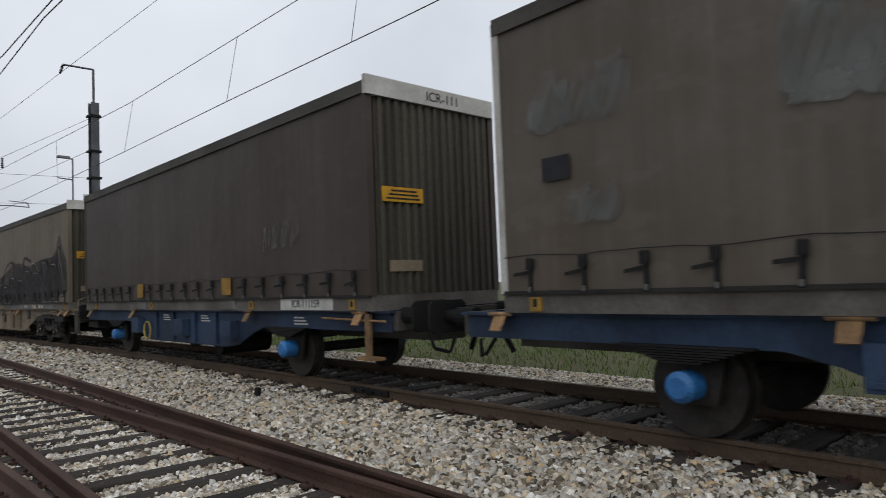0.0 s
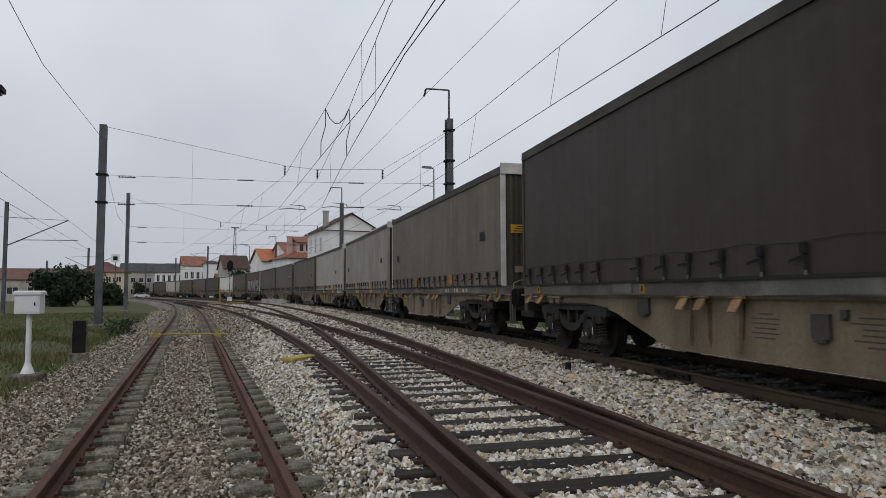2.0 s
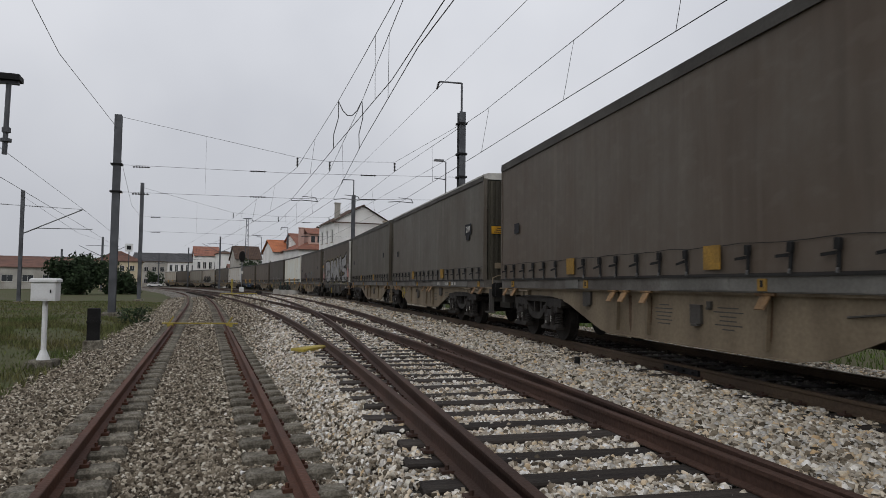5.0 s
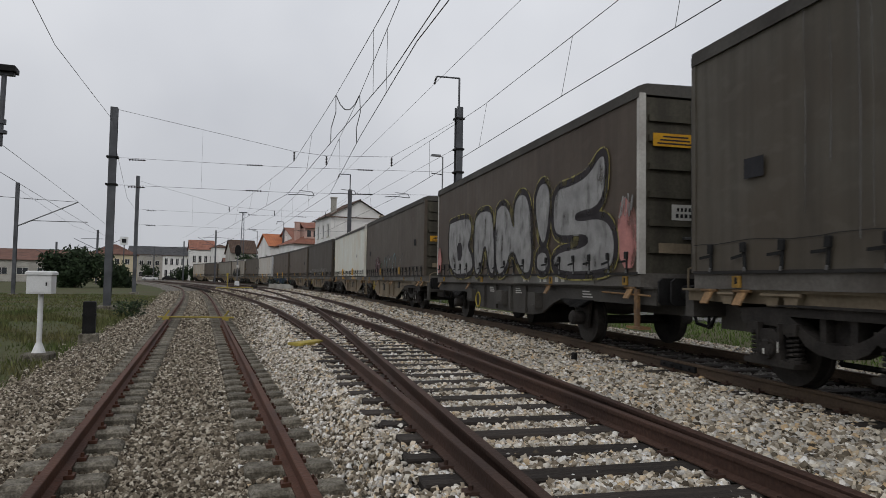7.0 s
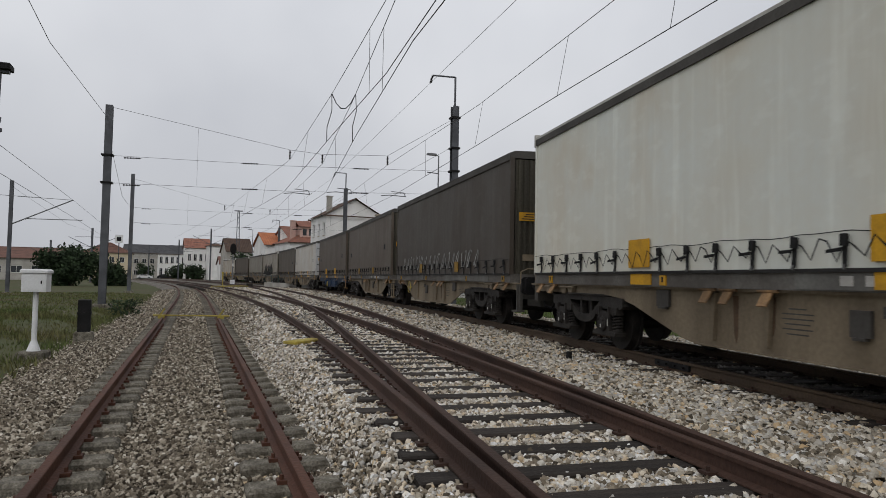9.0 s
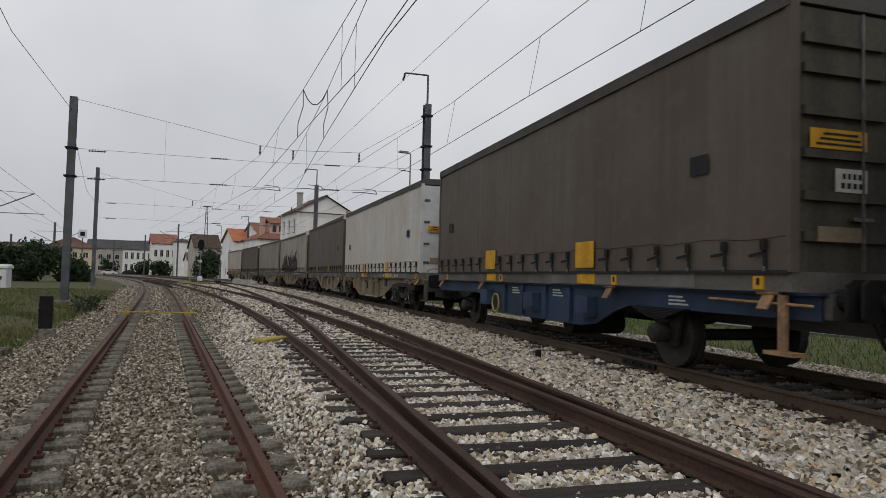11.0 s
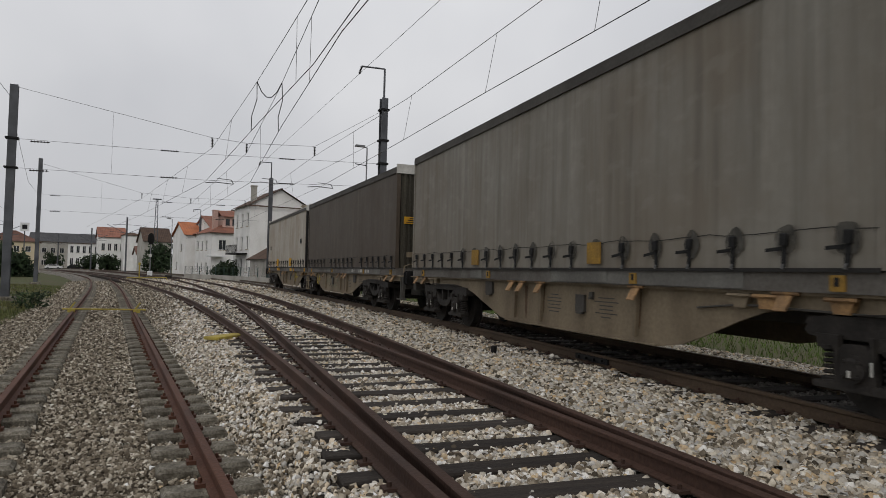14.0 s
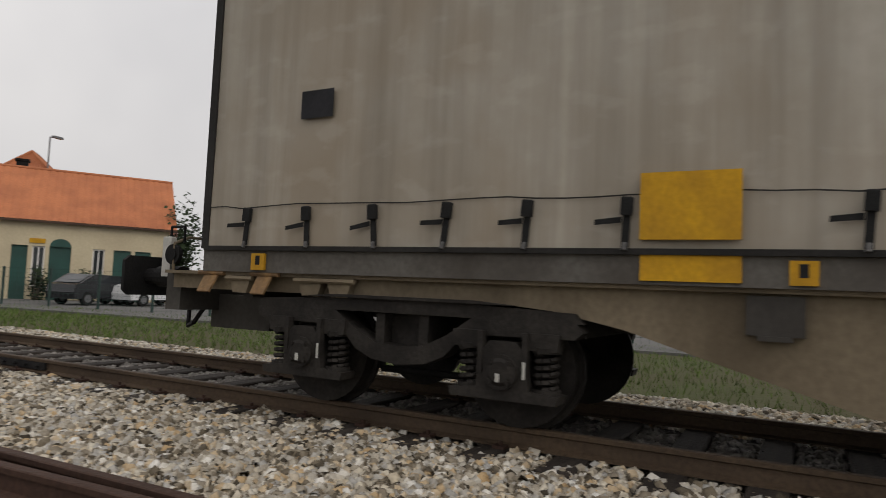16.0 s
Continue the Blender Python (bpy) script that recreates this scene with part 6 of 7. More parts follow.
mast_w = mast("grey steel mast with a tubular cantilever", -13.3, 58.5, -0.5, 8.04, 0.24)
b = Build()
b.tube([(-13.3, 58.5, 4.7), (-9.3, 59.3, 6.85)], 0.045, 6)
b.tube([(-12.4, 58.7, 5.2), (-8.6, 59.4, 5.3)], 0.03, 6)
b.tube([(-15.5, 58.0, 6.9), (-9.4, 59.3, 6.85)], 0.02, 5)
part("cantilever", b, M["polegalv"], mast_w)
insulator(mast_w, (-13.0, 58.55, 4.85), (-12.3, 58.7, 5.22), 0.07)
insulator(mast_w, (-12.9, 58.6, 6.88), (-11.9, 58.8, 6.87), 0.05)
insulator(mast_w, (-14.2, 58.3, 6.9), (-14.9, 58.1, 6.9), 0.05)

hang = thing("hanging_drop_bracket", "dark steel drop tube hanging from a cross arm", "bracket")
b = Build()
b.box(-9.6, -4.6, 19.33, 19.47, 6.12, 6.26)
b.rod((-4.83, 19.4, 6.2), (-4.86, 19.4, 4.32), 0.06, 10)
b.rod((-4.84, 19.4, 5.0), (-4.84, 19.4, 4.88), 0.10, 10)
b.rod((-4.84, 19.4, 4.72), (-4.84, 19.4, 4.64), 0.13, 10)
part("drop_tube", b, M["pole"], hang)
b = Build()
b.chamfer(-5.1, -4.55, 19.2, 19.6, 6.2, 6.36, 0.03)
part("lamp_housing", b, M["iron"], hang)
b = Build()
h_section(b, -9.6, 19.4, -0.6, 8.0, 0.24)
part("post", b, M["pole"], hang)


def wire(label, pts, r=0.009, sag=0.0, group="overhead wires"):
    b = Build()
    out = []
    for p, q in zip(pts, pts[1:]):
        p, q = Vector(p), Vector(q)
        n = 8 if sag else 1
        for k in range(n):
            t = k / n
            v = p.lerp(q, t)
            v.z -= sag * 4 * t * (1 - t) * (q - p).length / 30
            out.append(v)
    out.append(Vector(pts[-1]))
    b.tube(out, r, 5)
    return whole("overhead_wire", b, M["wire"], label, "wire", group=group)


# the two cross spans and what hangs from them
def cross_span(a, c, sag_pts, z_pairs, ins_x, label):
    s_ = thing("cross_span", label, "wire")
    pts = [a] + sag_pts + [c]
    part("span_wire", Build().tube(pts, 0.009, 5), M["wire"], s_)
    along = lambda x: a[1] + (c[1] - a[1]) * (x - a[0]) / (c[0] - a[0])
    for za, zc in z_pairs:
        mid = (a[0] + c[0]) / 2
        part("span_wire", Build().tube([(a[0], a[1], za), (mid, along(mid), (za + zc) / 2 - 0.12), (c[0], c[1], zc)], 0.008, 5), M["wire"], s_)
    x = a[0] + (c[0] - a[0]) * 0.245
    zs = float(np.interp(x, [p[0] for p in pts], [p[2] for p in pts]))
    part("dropper", Build().tube([(x, along(x), zs), (x, along(x), z_pairs[1][0])], 0.006, 4), M["wire"], s_)
    for za, zc in z_pairs:
        for x in ins_x:
            z = za + (zc - za) * (x - a[0]) / (c[0] - a[0]) - 0.09
            insulator(s_, (x - 0.4, along(x - 0.4), z), (x + 0.4, along(x + 0.4), z), 0.055)
    for p in sag_pts:
        insulator(s_, (p[0], p[1], p[2] - 0.03), (p[0], p[1], p[2] - 0.5), 0.07)
    return s_, along


span1, along1 = cross_span((-4.35, 36.9, 9.5), (12.85, 33.35, 9.86), [(4.36, 35.09, 7.72), (5.99, 34.75, 7.56), (9.33, 34.06, 7.64)],
                           [(7.04, 6.95), (5.66, 5.7)], (-3.2, 2.43, 7.98), "steel cross span with hanging insulators over three tracks")
span2, along2 = cross_span((-5.6, 65.7, 9.7), (13.55, 64.6, 9.3), [(2.3, 65.2, 7.7), (6.4, 65.0, 7.5), (11.2, 64.7, 7.6)],
                           [(7.1, 7.1), (5.75, 5.75)], (-4.4, 4.4, 9.0), "steel cross span over the tracks further on")
for x, z, d in ((4.98, 5.62, -0.9), (7.12, 5.75, -0.9), (9.89, 5.68, -0.9)):
    r = thing("registration_arm", "bent tubular registration arm on the cross span", "bracket", group="registration arms")
    b = Build()
    y = along1(x)
    b.tube([(x + 0.35, y, z + 0.02), (x + 0.45, y, z - 0.18), (x - 0.4, y, z - 0.14), (x - 0.9, y, z - 0.2)], 0.022, 6)
    b.tube([(x + 0.35, y, z + 0.02), (x - 0.35, y, z + 0.06)], 0.018, 6)
    part("arm", b, M["polegalv"], r)

MESS = {
    "p": [(2.2, -20, 7.05), (3.5, 12, 7.05), (3.71, 16.7, 7.05), (3.92, 21.5, 7.08), (4.36, 35.1, 7.2), (2.3, 65.2, 7.2), (-3.5, 120, 7.2)],
    "q": [(2.4, -20, 7.05), (3.7, 13, 7.05), (4.73, 21.9, 7.08), (5.99, 34.75, 7.05), (6.4, 65.0, 7.0), (4.0, 110, 7.1)],
    "t": [(5.0, -20, 7.05), (7.6, 6.5, 7.05), (7.99, 11.5, 7.05), (8.8, 20.6, 7.08), (9.33, 34.06, 7.14), (11.2, 64.7, 7.1), (10.3, 110, 7.1)]}
CONT = {
    "p": [(2.0, -20, 5.5), (3.32, 9.3, 5.5), (3.63, 13.6, 5.5), (3.75, 20, 5.5), (4.1, 35.1, 5.5), (2.0, 65.2, 5.55), (-3.5, 120, 5.55)],
    "q": [(2.2, -20, 5.5), (3.46, 9.3, 5.5), (3.56, 11.5, 5.5), (4.43, 19.9, 5.5), (6.2, 34.75, 5.55), (6.3, 65.0, 5.55), (4.0, 110, 5.55)],
    "t": [(4.6, -20, 5.55), (7.42, 8, 5.55), (7.88, 13.6, 5.55), (8.47, 19.9, 5.55), (9.7, 34.0, 5.55), (11.0, 64.7, 5.55), (10.3, 110, 5.55)]}
for k in "pqt":
    wire("dark messenger wire above the track", MESS[k], 0.009)
    wire("dark copper contact wire above the track", CONT[k], 0.010)


def on(pts, y):
    a = np.array(pts)
    return (float(np.interp(y, a[:, 1], a[:, 0])), y, float(np.interp(y, a[:, 1], a[:, 2])))


for k, yy in (("t", (9.3, 13.8, 20.2, 27.0, 41, 49, 57)), ("p", (15.2, 27.5, 42, 50, 58)), ("q", (15.0, 27.8, 42, 50, 58))):
    for y in yy:
        wire("thin dropper wire between messenger and contact wire", [on(MESS[k], y), on(CONT[k], y)], 0.006, group="droppers")
# jumper loops between the two left-hand catenaries
p0, p1 = on(MESS["p"], 21.3), on(MESS["q"], 21.0)
loop = [Vector(p0).lerp(Vector(p1), t) - Vector((0, 0, 0.5 * 4 * t * (1 - t))) for t in (0, 0.2, 0.4, 0.6, 0.8, 1)]
wire("slack jumper loop between two messenger wires", loop, 0.016, group="jumper wires")
for k, y in (("p", 21.3), ("q", 21.0)):
    a, c = Vector(on(MESS[k], y)), Vector(on(CONT[k], y))
    wire("slack jumper wire down to the contact wire", [a, a.lerp(c, 0.35) + Vector((0.06, 0, 0)), a.lerp(c, 0.7) - Vector((0.04, 0, 0)), c], 0.014, group="jumper wires")
# parallel feeder clamps where the contact wires cross
wire("dark feeder wire on the mast brackets", [(9.6, -20, 11.7), (10.94, 21.9, 11.7), (11.5, 33.6, 11.7), (12.4, 64.9, 11.0), (11.2, 109.5, 9.7)], 0.010)
wire("sagging earth wire on the portal mast", [(-4.6, -10, 10.4), (-4.6, 12, 9.3), (-4.72, 24.5, 8.6), (-4.45, 36.8, 8.95)], 0.011)
wire("earth wire to the next mast", [(-4.2, 37, 7.4), (-4.9, 50, 6.4), (-5.6, 65.5, 6.9)], 0.009)
wire("messenger wire of the yard track", [(-7.9, 10, 6.95), (-8.61, 35.3, 6.9), (-9.35, 59.3, 6.9), (-11, 100, 6.9)], 0.012)
wire("contact wire of the yard track", [(-7.5, 10, 5.5), (-8.27, 32.7, 5.5), (-9.0, 59.3, 5.35), (-11, 100, 5.5)], 0.012)
wire("sagging wire between distant masts", [(-13.3, 58.5, 7.6), (-14.5, 90, 6.9), (-17, 129, 8.2)], 0.010)
wire("wire along the far side masts", [(12.6, 33.3, 8.2), (13.3, 64.6, 8.0), (12.1, 109.3, 7.6)], 0.010)

# street lamps along the far side
def street_lamp(x, y, z0, z1, ax, ay):
    l = thing("street_lamp", "slim grey street lamp with a flat head", "lamp", group="street lamps")
    b = Build()
    b.rod((x, y, z0), (x, y, z1), 0.07, 8, 0.045)
    b.rod((x, y, z1 - 0.02), (x + ax * 0.5, y + ay * 0.5, z1 + 0.04), 0.035, 8)
    part("post", b, M["polegalv"], l)
    b = Build()
    b.chamfer(x + ax - 0.32, x + ax + 0.32, y + ay - 0.14, y + ay + 0.14, z1, z1 + 0.13, 0.03)
    part("head", b, M["polegalv"], l)
    return l


street_lamp(15.0, 41.8, -0.4, 9.4, -0.5, 0)
b = Build()
b.tube([(15.0, 41.8, 8.2), (14.2, 41.8, 8.25)], 0.03, 5)
whole("lamp_bracket", b, M["iron"], "small dark bracket clamped to a lamp post", "bracket")
street_lamp(29.9, 37.6, -0.4, 9.4, 0.5, 0)
street_lamp(26.0, 55.0, -0.4, 8.2, -0.5, 0)
street_lamp(8.9, 118.0, -0.4, 9.0, -0.5, 0)
lat = thing("lattice_mast", "tall lattice floodlight mast far down the line", "mast")
b = Build()
for d in ((-0.5, -0.5), (0.5, -0.5), (0.5, 0.5), (-0.5, 0.5)):
    b.rod((8.8 + d[0], 160 + d[1], -0.4), (8.8 + d[0] * 0.35, 160 + d[1] * 0.35, 16), 0.06, 5)
for k in range(14):
    z, w, w2 = k * 1.15, 0.5 - 0.023 * k, 0.5 - 0.023 * (k + 1)
    b.rod((8.8 - w, 159.5, z), (8.8 + w2, 159.5, z + 1.15), 0.035, 4)
    b.rod((8.8 + w, 159.5, z), (8.8 - w2, 159.5, z + 1.15), 0.035, 4)
b.box(7.9, 9.7, 159.7, 160.3, 15.9, 16.1)
part("lattice", b, M["pole"], lat)

# signal, square board, yellow and white things by the line
sig = thing("colour_light_signal", "black oval signal head on a white-footed post", "signal")
b = Build()
b.rod((4.65, 94.9, -0.3), (4.65, 94.9, 4.2), 0.075, 10)
part("post", b, M["polegalv"], sig)
b = Build()
b.prism([(4.65 + 0.42 * math.cos(a), 4.75 + 0.75 * math.sin(a)) for a in (math.tau * k / 20 for k in range(20))], 94.7, 94.78, "y")
head = part("backboard", b, M["iron"], sig, "black oval backboard")
for z in (4.45, 4.8, 5.1):
    b = Build()
    b.rod((4.65, 94.7, z), (4.65, 94.5, z), 0.12, 12, 0.13)
    part("lamp_hood", b, M["iron"], head)
b = Build()
b.chamfer(4.35, 4.95, 94.6, 95.2, -0.4, 0.55, 0.06)
part("foot", b, M["white"], sig, "white-painted foot")
b = Build()
b.box(4.5, 4.8, 94.5, 94.6, 2.4, 2.75)
part("number_board", b, M["plate"], sig)
sq = thing("square_board", "white square board with a black dot on a post", "sign")
b = Build()
b.rod((-14.8, 149.3, -0.5), (-14.8, 149.3, 7.6), 0.1, 8)
part("post", b, M["pole"], sq)
b = Build()
b.box(-15.55, -14.05, 149.0, 149.1, 7.3, 8.9)
face = part("board", b, M["white"], sq)
b = Build()
b.box(-15.2, -14.4, 148.95, 148.99, 7.7, 8.5)
part("dot", b, M["ink"], face)

cab = thing("trackside_cabinet", "white metal cabinet on a flared post in the grass", "cabinet", at=pose(-3.06, 15.55, -0.5, 0, 0, -6))
b = Build()
b.chamfer(-0.225, 0.225, -0.16, 0.16, 1.24, 1.62, 0.01)
body = part("body", b, M["white"], cab)
b = Build()
b.chamfer(-0.25, 0.25, -0.19, 0.19, 1.62, 1.70, 0.03)
part("lid", b, M["white"], cab)
b = Build()
b.box(-0.20, 0.20, -0.168, -0.160, 1.27, 1.59)
door = part("door", b, M["white"], body)
b = Build()
b.box(0.13, 0.15, -0.185, -0.168, 1.40, 1.47)
part("handle", b, M["iron"], door)
b = Build()
b.rod((0, 0, 0.1), (0, 0, 1.24), 0.05, 14)
b.rod((0, 0, 0.02), (0, 0, 0.25), 0.14, 14, 0.055)
part("post", b, M["white"], cab)
b = Build()
b.chamfer(-0.25, 0.25, -0.25, 0.25, -0.2, 0.05, 0.03)
part("footing", b, M["concrete"], cab)

blk = thing("black_marker_post", "black box marker standing on a pale concrete block", "marker", at=pose(-2.62, 18.85, -0.5, 0, 0, 4))
b = Build()
b.chamfer(-0.145, 0.145, -0.12, 0.12, 0.16, 0.97, 0.02)
b.box(-0.16, 0.16, -0.14, 0.14, 0.60, 0.66)
part("box", b, M["iron"], blk)
b = Build()
b.chamfer(-0.22, 0.22, -0.2, 0.2, -0.2, 0.17, 0.03)
part("block", b, M["concrete"], blk)

b = Build()
b.chamfer(-0.43, 0.43, -0.16, 0.16, 0.0, 0.06, 0.012)
b.box(-0.38, -0.33, -0.19, 0.19, 0.0, 0.045)
whole("cable_pit_lid", b, M["yellowdull"], "faded yellow cover plate lying on the ballast", "cover", pose(2.02, 13.4, -0.165, 0, 0, 42))
b = Build()
b.chamfer(-0.035, 0.035, -0.035, 0.035, -0.15, 0.16, 0.01)
whole("marker_stub", b, M["iron"], "short dark stub post standing in the ballast", "marker", pose(5.92, 9.88, -0.2, 2, 3, 10))

der = thing("yellow_rail_bar", "thin yellow bar lying across the siding with rail clamps", "track barrier")
b = Build()
b.rod((-1.3, 23.75, -0.2), (1.05, 23.15, -0.2), 0.025, 8)
part("bar", b, M["yellowdull"], der)
for x, y in ((-1.05, 23.7), (0.78, 23.2)):
    b = Build()
    b.box(x - 0.1, x + 0.1, y - 0.12, y + 0.12, -0.3, -0.18)
    b.rod((x - 0.05, y, -0.2), (x + 0.1, y, 0.02), 0.025, 6)
    part("clamp", b, M["yellowdull"], der)
frm = thing("yellow_point_frame", "low yellow tubular frame round point machinery", "frame")
b = Build()
pts = [(1.4, 66.8, 0.1), (4.1, 71.6, 0.1), (4.9, 69.5, 0.1), (2.4, 64.8, 0.1), (1.4, 66.8, 0.1)]
b.tube(pts, 0.03, 6)
for p in pts[:4]:
    b.rod((p[0], p[1], -0.3), (p[0], p[1], 0.12), 0.03, 6)
part("frame_tube", b, M["yellowdull"], frm)
b = Build()
b.chamfer(5.6, 6.3, 81.4, 82.1, -0.25, 0.2, 0.04)
whole("point_machine", b, M["bogie"], "small dark point machine box", "box")
b = Build()
b.rod((3.3, 91.8, -0.3), (3.3, 91.8, 1.3), 0.08, 8)
b.rod((3.3, 91.8, 1.3), (3.3, 91.8, 1.6), 0.14, 8)
whole("yellow_marker_post", b, M["yellowdull"], "short yellow marker post by the points", "marker")

# ---------------- houses beyond the line ----------------
def panel(b, w, h, holes, depth):
    """An upright wall in the x-z plane with its outer face at y = 0, its openings cut through, reveals included."""
    xs = sorted({0.0, w, *[v for o in holes for v in (o[0], o[0] + o[2])]})
    zs = sorted({0.0, h, *[v for o in holes for v in (o[1], o[1] + o[3])]})
    for i in range(len(xs) - 1):
        for j in range(len(zs) - 1):
            cx, cz = (xs[i] + xs[i + 1]) / 2, (zs[j] + zs[j + 1]) / 2
            if any(o[0] < cx < o[0] + o[2] and o[1] < cz < o[1] + o[3] for o in holes):
                continue
            for y, flip in ((0.0, False), (depth, True)):
                q = [(xs[i], y, zs[j]), (xs[i + 1], y, zs[j]), (xs[i + 1], y, zs[j + 1]), (xs[i], y, zs[j + 1])]
                b.add(q, [(3, 2, 1, 0) if flip else (0, 1, 2, 3)])
    for x, z, a, c in holes:
        for q in ([(x, 0, z), (x + a, 0, z), (x + a, depth, z), (x, depth, z)], [(x, 0, z + c), (x, depth, z + c), (x + a, depth, z + c), (x + a, 0, z + c)],
                  [(x, 0, z), (x, depth, z), (x, depth, z + c), (x, 0, z + c)], [(x + a, 0, z), (x + a, 0, z + c), (x + a, depth, z + c), (x + a, depth, z)]):
            b.add(q, [(0, 1, 2, 3)])
    return b


def turned(b, m):
    b.v = [tuple(m @ Vector(p)) for p in b.v]
    return b


def tiled(b, corners, n_u, n_v):
    """A roof slope with rolls of tile running down it; corners: eave left, eave right, ridge right, ridge left."""
    a, c, d, e = (Vector(p) for p in corners)
    nrm = (c - a).cross(e - a).normalized()
    cols = n_u * 4
    for j in range(n_v + 1):
        for i in range(cols + 1):
            u, v = i / cols, j / n_v
            p = a.lerp(c, u).lerp(e.lerp(d, u), v)
            p = p + nrm * 0.045 * (0, 0.7, 1, 0.7)[i % 4]
            b.v.append(tuple(p))
    o = len(b.v) - (n_v + 1) * (cols + 1)
    for j in range(n_v):
        for i in range(cols):
            k = o + j * (cols + 1) + i
            b.f.append((k, k + 1, k + cols + 2, k + cols + 1))
    return b


def house(label, x, y, yaw, w, d, h, ridge, wall, tile, roof="gable_x", front=(), left=(), shut=False, z=-0.45, chimney=None, frame_mat=None, category="house"):
    """w along the front (local x), d deep (local y); the front faces local -y and the left end local -x. roof: gable_x (ridge along the front), gable_y or hip."""
    hs = thing("house", label, category, at=pose(x, y, z, 0, 0, yaw), group="houses beside the railway")
    sides = (("front", w, front, Matrix()), ("left", d, left, pose(0, d, 0, 0, 0, -90)), ("back", w, (), pose(w, d, 0, 0, 0, 180)), ("right", d, (), pose(w, 0, 0, 0, 0, 90)))
    for name, ln, holes, m in sides:
        b = turned(panel(Build(), ln, h, [o[:4] for o in holes], 0.25), m)
        part("wall", b, wall, hs)
        for o in holes:
            hx, hz, hw, hh = o[:4]
            kind = o[4] if len(o) > 4 else "window"
            fr = Build()
            t = 0.07
            fr.box(hx, hx + t, 0.10, 0.16, hz, hz + hh)
            fr.box(hx + hw - t, hx + hw, 0.10, 0.16, hz, hz + hh)
            fr.box(hx + t, hx + hw - t, 0.10, 0.16, hz, hz + t)
            fr.box(hx + t, hx + hw - t, 0.10, 0.16, hz + hh - t, hz + hh)
            fr.box(hx + hw / 2 - 0.03, hx + hw / 2 + 0.03, 0.10, 0.16, hz + t, hz + hh - t)
            win = part("door" if kind == "door" else "window", turned(fr, m), M["doorgreen"] if kind == "door" else M["render"], hs)
            g = Build()
            g.box(hx + t, hx + hw - t, 0.12, 0.14, hz + t, hz + hh - t)
            part("leaf" if kind == "door" else "pane", turned(g, m), M["doorgreen"] if kind == "door" else M["glass"], win)
            if kind == "shut":
                g = Build()
                g.box(hx + t, hx + hw - t, 0.05, 0.09, hz + hh * 0.45, hz + hh)
                part("roller_shutter", turned(g, m), M["shutter"], win)
            if kind == "window":
                g = Build()
                g.box(hx - 0.08, hx + hw + 0.08, -0.06, 0.08, hz - 0.08, hz)
                part("sill", turned(g, m), M["granite"], win)
    e = 0.35
    nu, nv = max(6, int(w / 0.35)), 4
    lo = h - 0.1
    c = [(-e, -e, lo), (w + e, -e, lo), (w + e, d + e, lo), (-e, d + e, lo)]
    if roof == "hip":
        k = min(d, w) / 2
        r0, r1 = ((k, d / 2, ridge), (w - k, d / 2, ridge)) if w >= d else ((w / 2, k, ridge), (w / 2, d - k, ridge))
        caps = [(r0, r1)] + [(c[i], (r0, r1, r1, r0)[i] if w >= d else (r0, r0, r1, r1)[i]) for i in range(4)]
        if w >= d:
            slopes = ((c[0], c[1], r1, r0), (c[1], c[2], r1, r1), (c[2], c[3], r0, r1), (c[3], c[0], r0, r0))
        else:
            slopes = ((c[0], c[1], r0, r0), (c[1], c[2], r1, r0), (c[2], c[3], r1, r1), (c[3], c[0], r0, r1))
    elif roof == "gable_x":
        r0, r1 = (-e, d / 2, ridge), (w + e, d / 2, ridge)
        caps = [(r0, r1)]
        slopes = ((c[0], c[1], r1, r0), (c[2], c[3], r0, r1))
        for xx in (0.0, w - 0.25):
            g = Build()
            g.prism([(0, h), (d, h), (d / 2, ridge - 0.1)], xx, xx + 0.25)
            part("gable", g, wall, hs)
    else:
        nu = max(6, int(d / 0.35))
        r0, r1 = (w / 2, -e, ridge), (w / 2, d + e, ridge)
        caps = [(r0, r1)]
        slopes = ((c[3], c[0], r0, r1), (c[1], c[2], r1, r0))
        for yy in (0.0, d - 0.25):
            g = Build()
            g.prism([(0, h), (w, h), (w / 2, ridge - 0.1)], yy, yy + 0.25, "y")
            part("gable", g, wall, hs)
    rb = Build()
    for q0, q1 in caps:
        if (Vector(q1) - Vector(q0)).length > 0.05:
            rb.rod(q0, q1, 0.11, 8)
    rf = part("roof", rb, tile, hs, "clay tile roof")
    for q in slopes:
        part("slope", tiled(Build(), q, nu, nv), tile, rf)
    for q in ((-e, w + e, -e, -e + 0.08), (-e, w + e, d + e - 0.08, d + e)):
        eb = Build()
        eb.box(q[0], q[1], q[2], q[3], h - 0.2, h - 0.06)
        part("eave", eb, frame_mat or M["tilebrown"], hs)
    if chimney:
        for cx, cy, cz, cw, ch, cm in chimney:
            g = Build()
            g.box(cx - cw / 2, cx + cw / 2, cy - cw / 2, cy + cw / 2, cz, cz + ch)
            g.box(cx - cw / 2 - 0.08, cx + cw / 2 + 0.08, cy - cw / 2 - 0.08, cy + cw / 2 + 0.08, cz + ch, cz + ch + 0.12)
            part("chimney", g, cm, rf)
    return hs


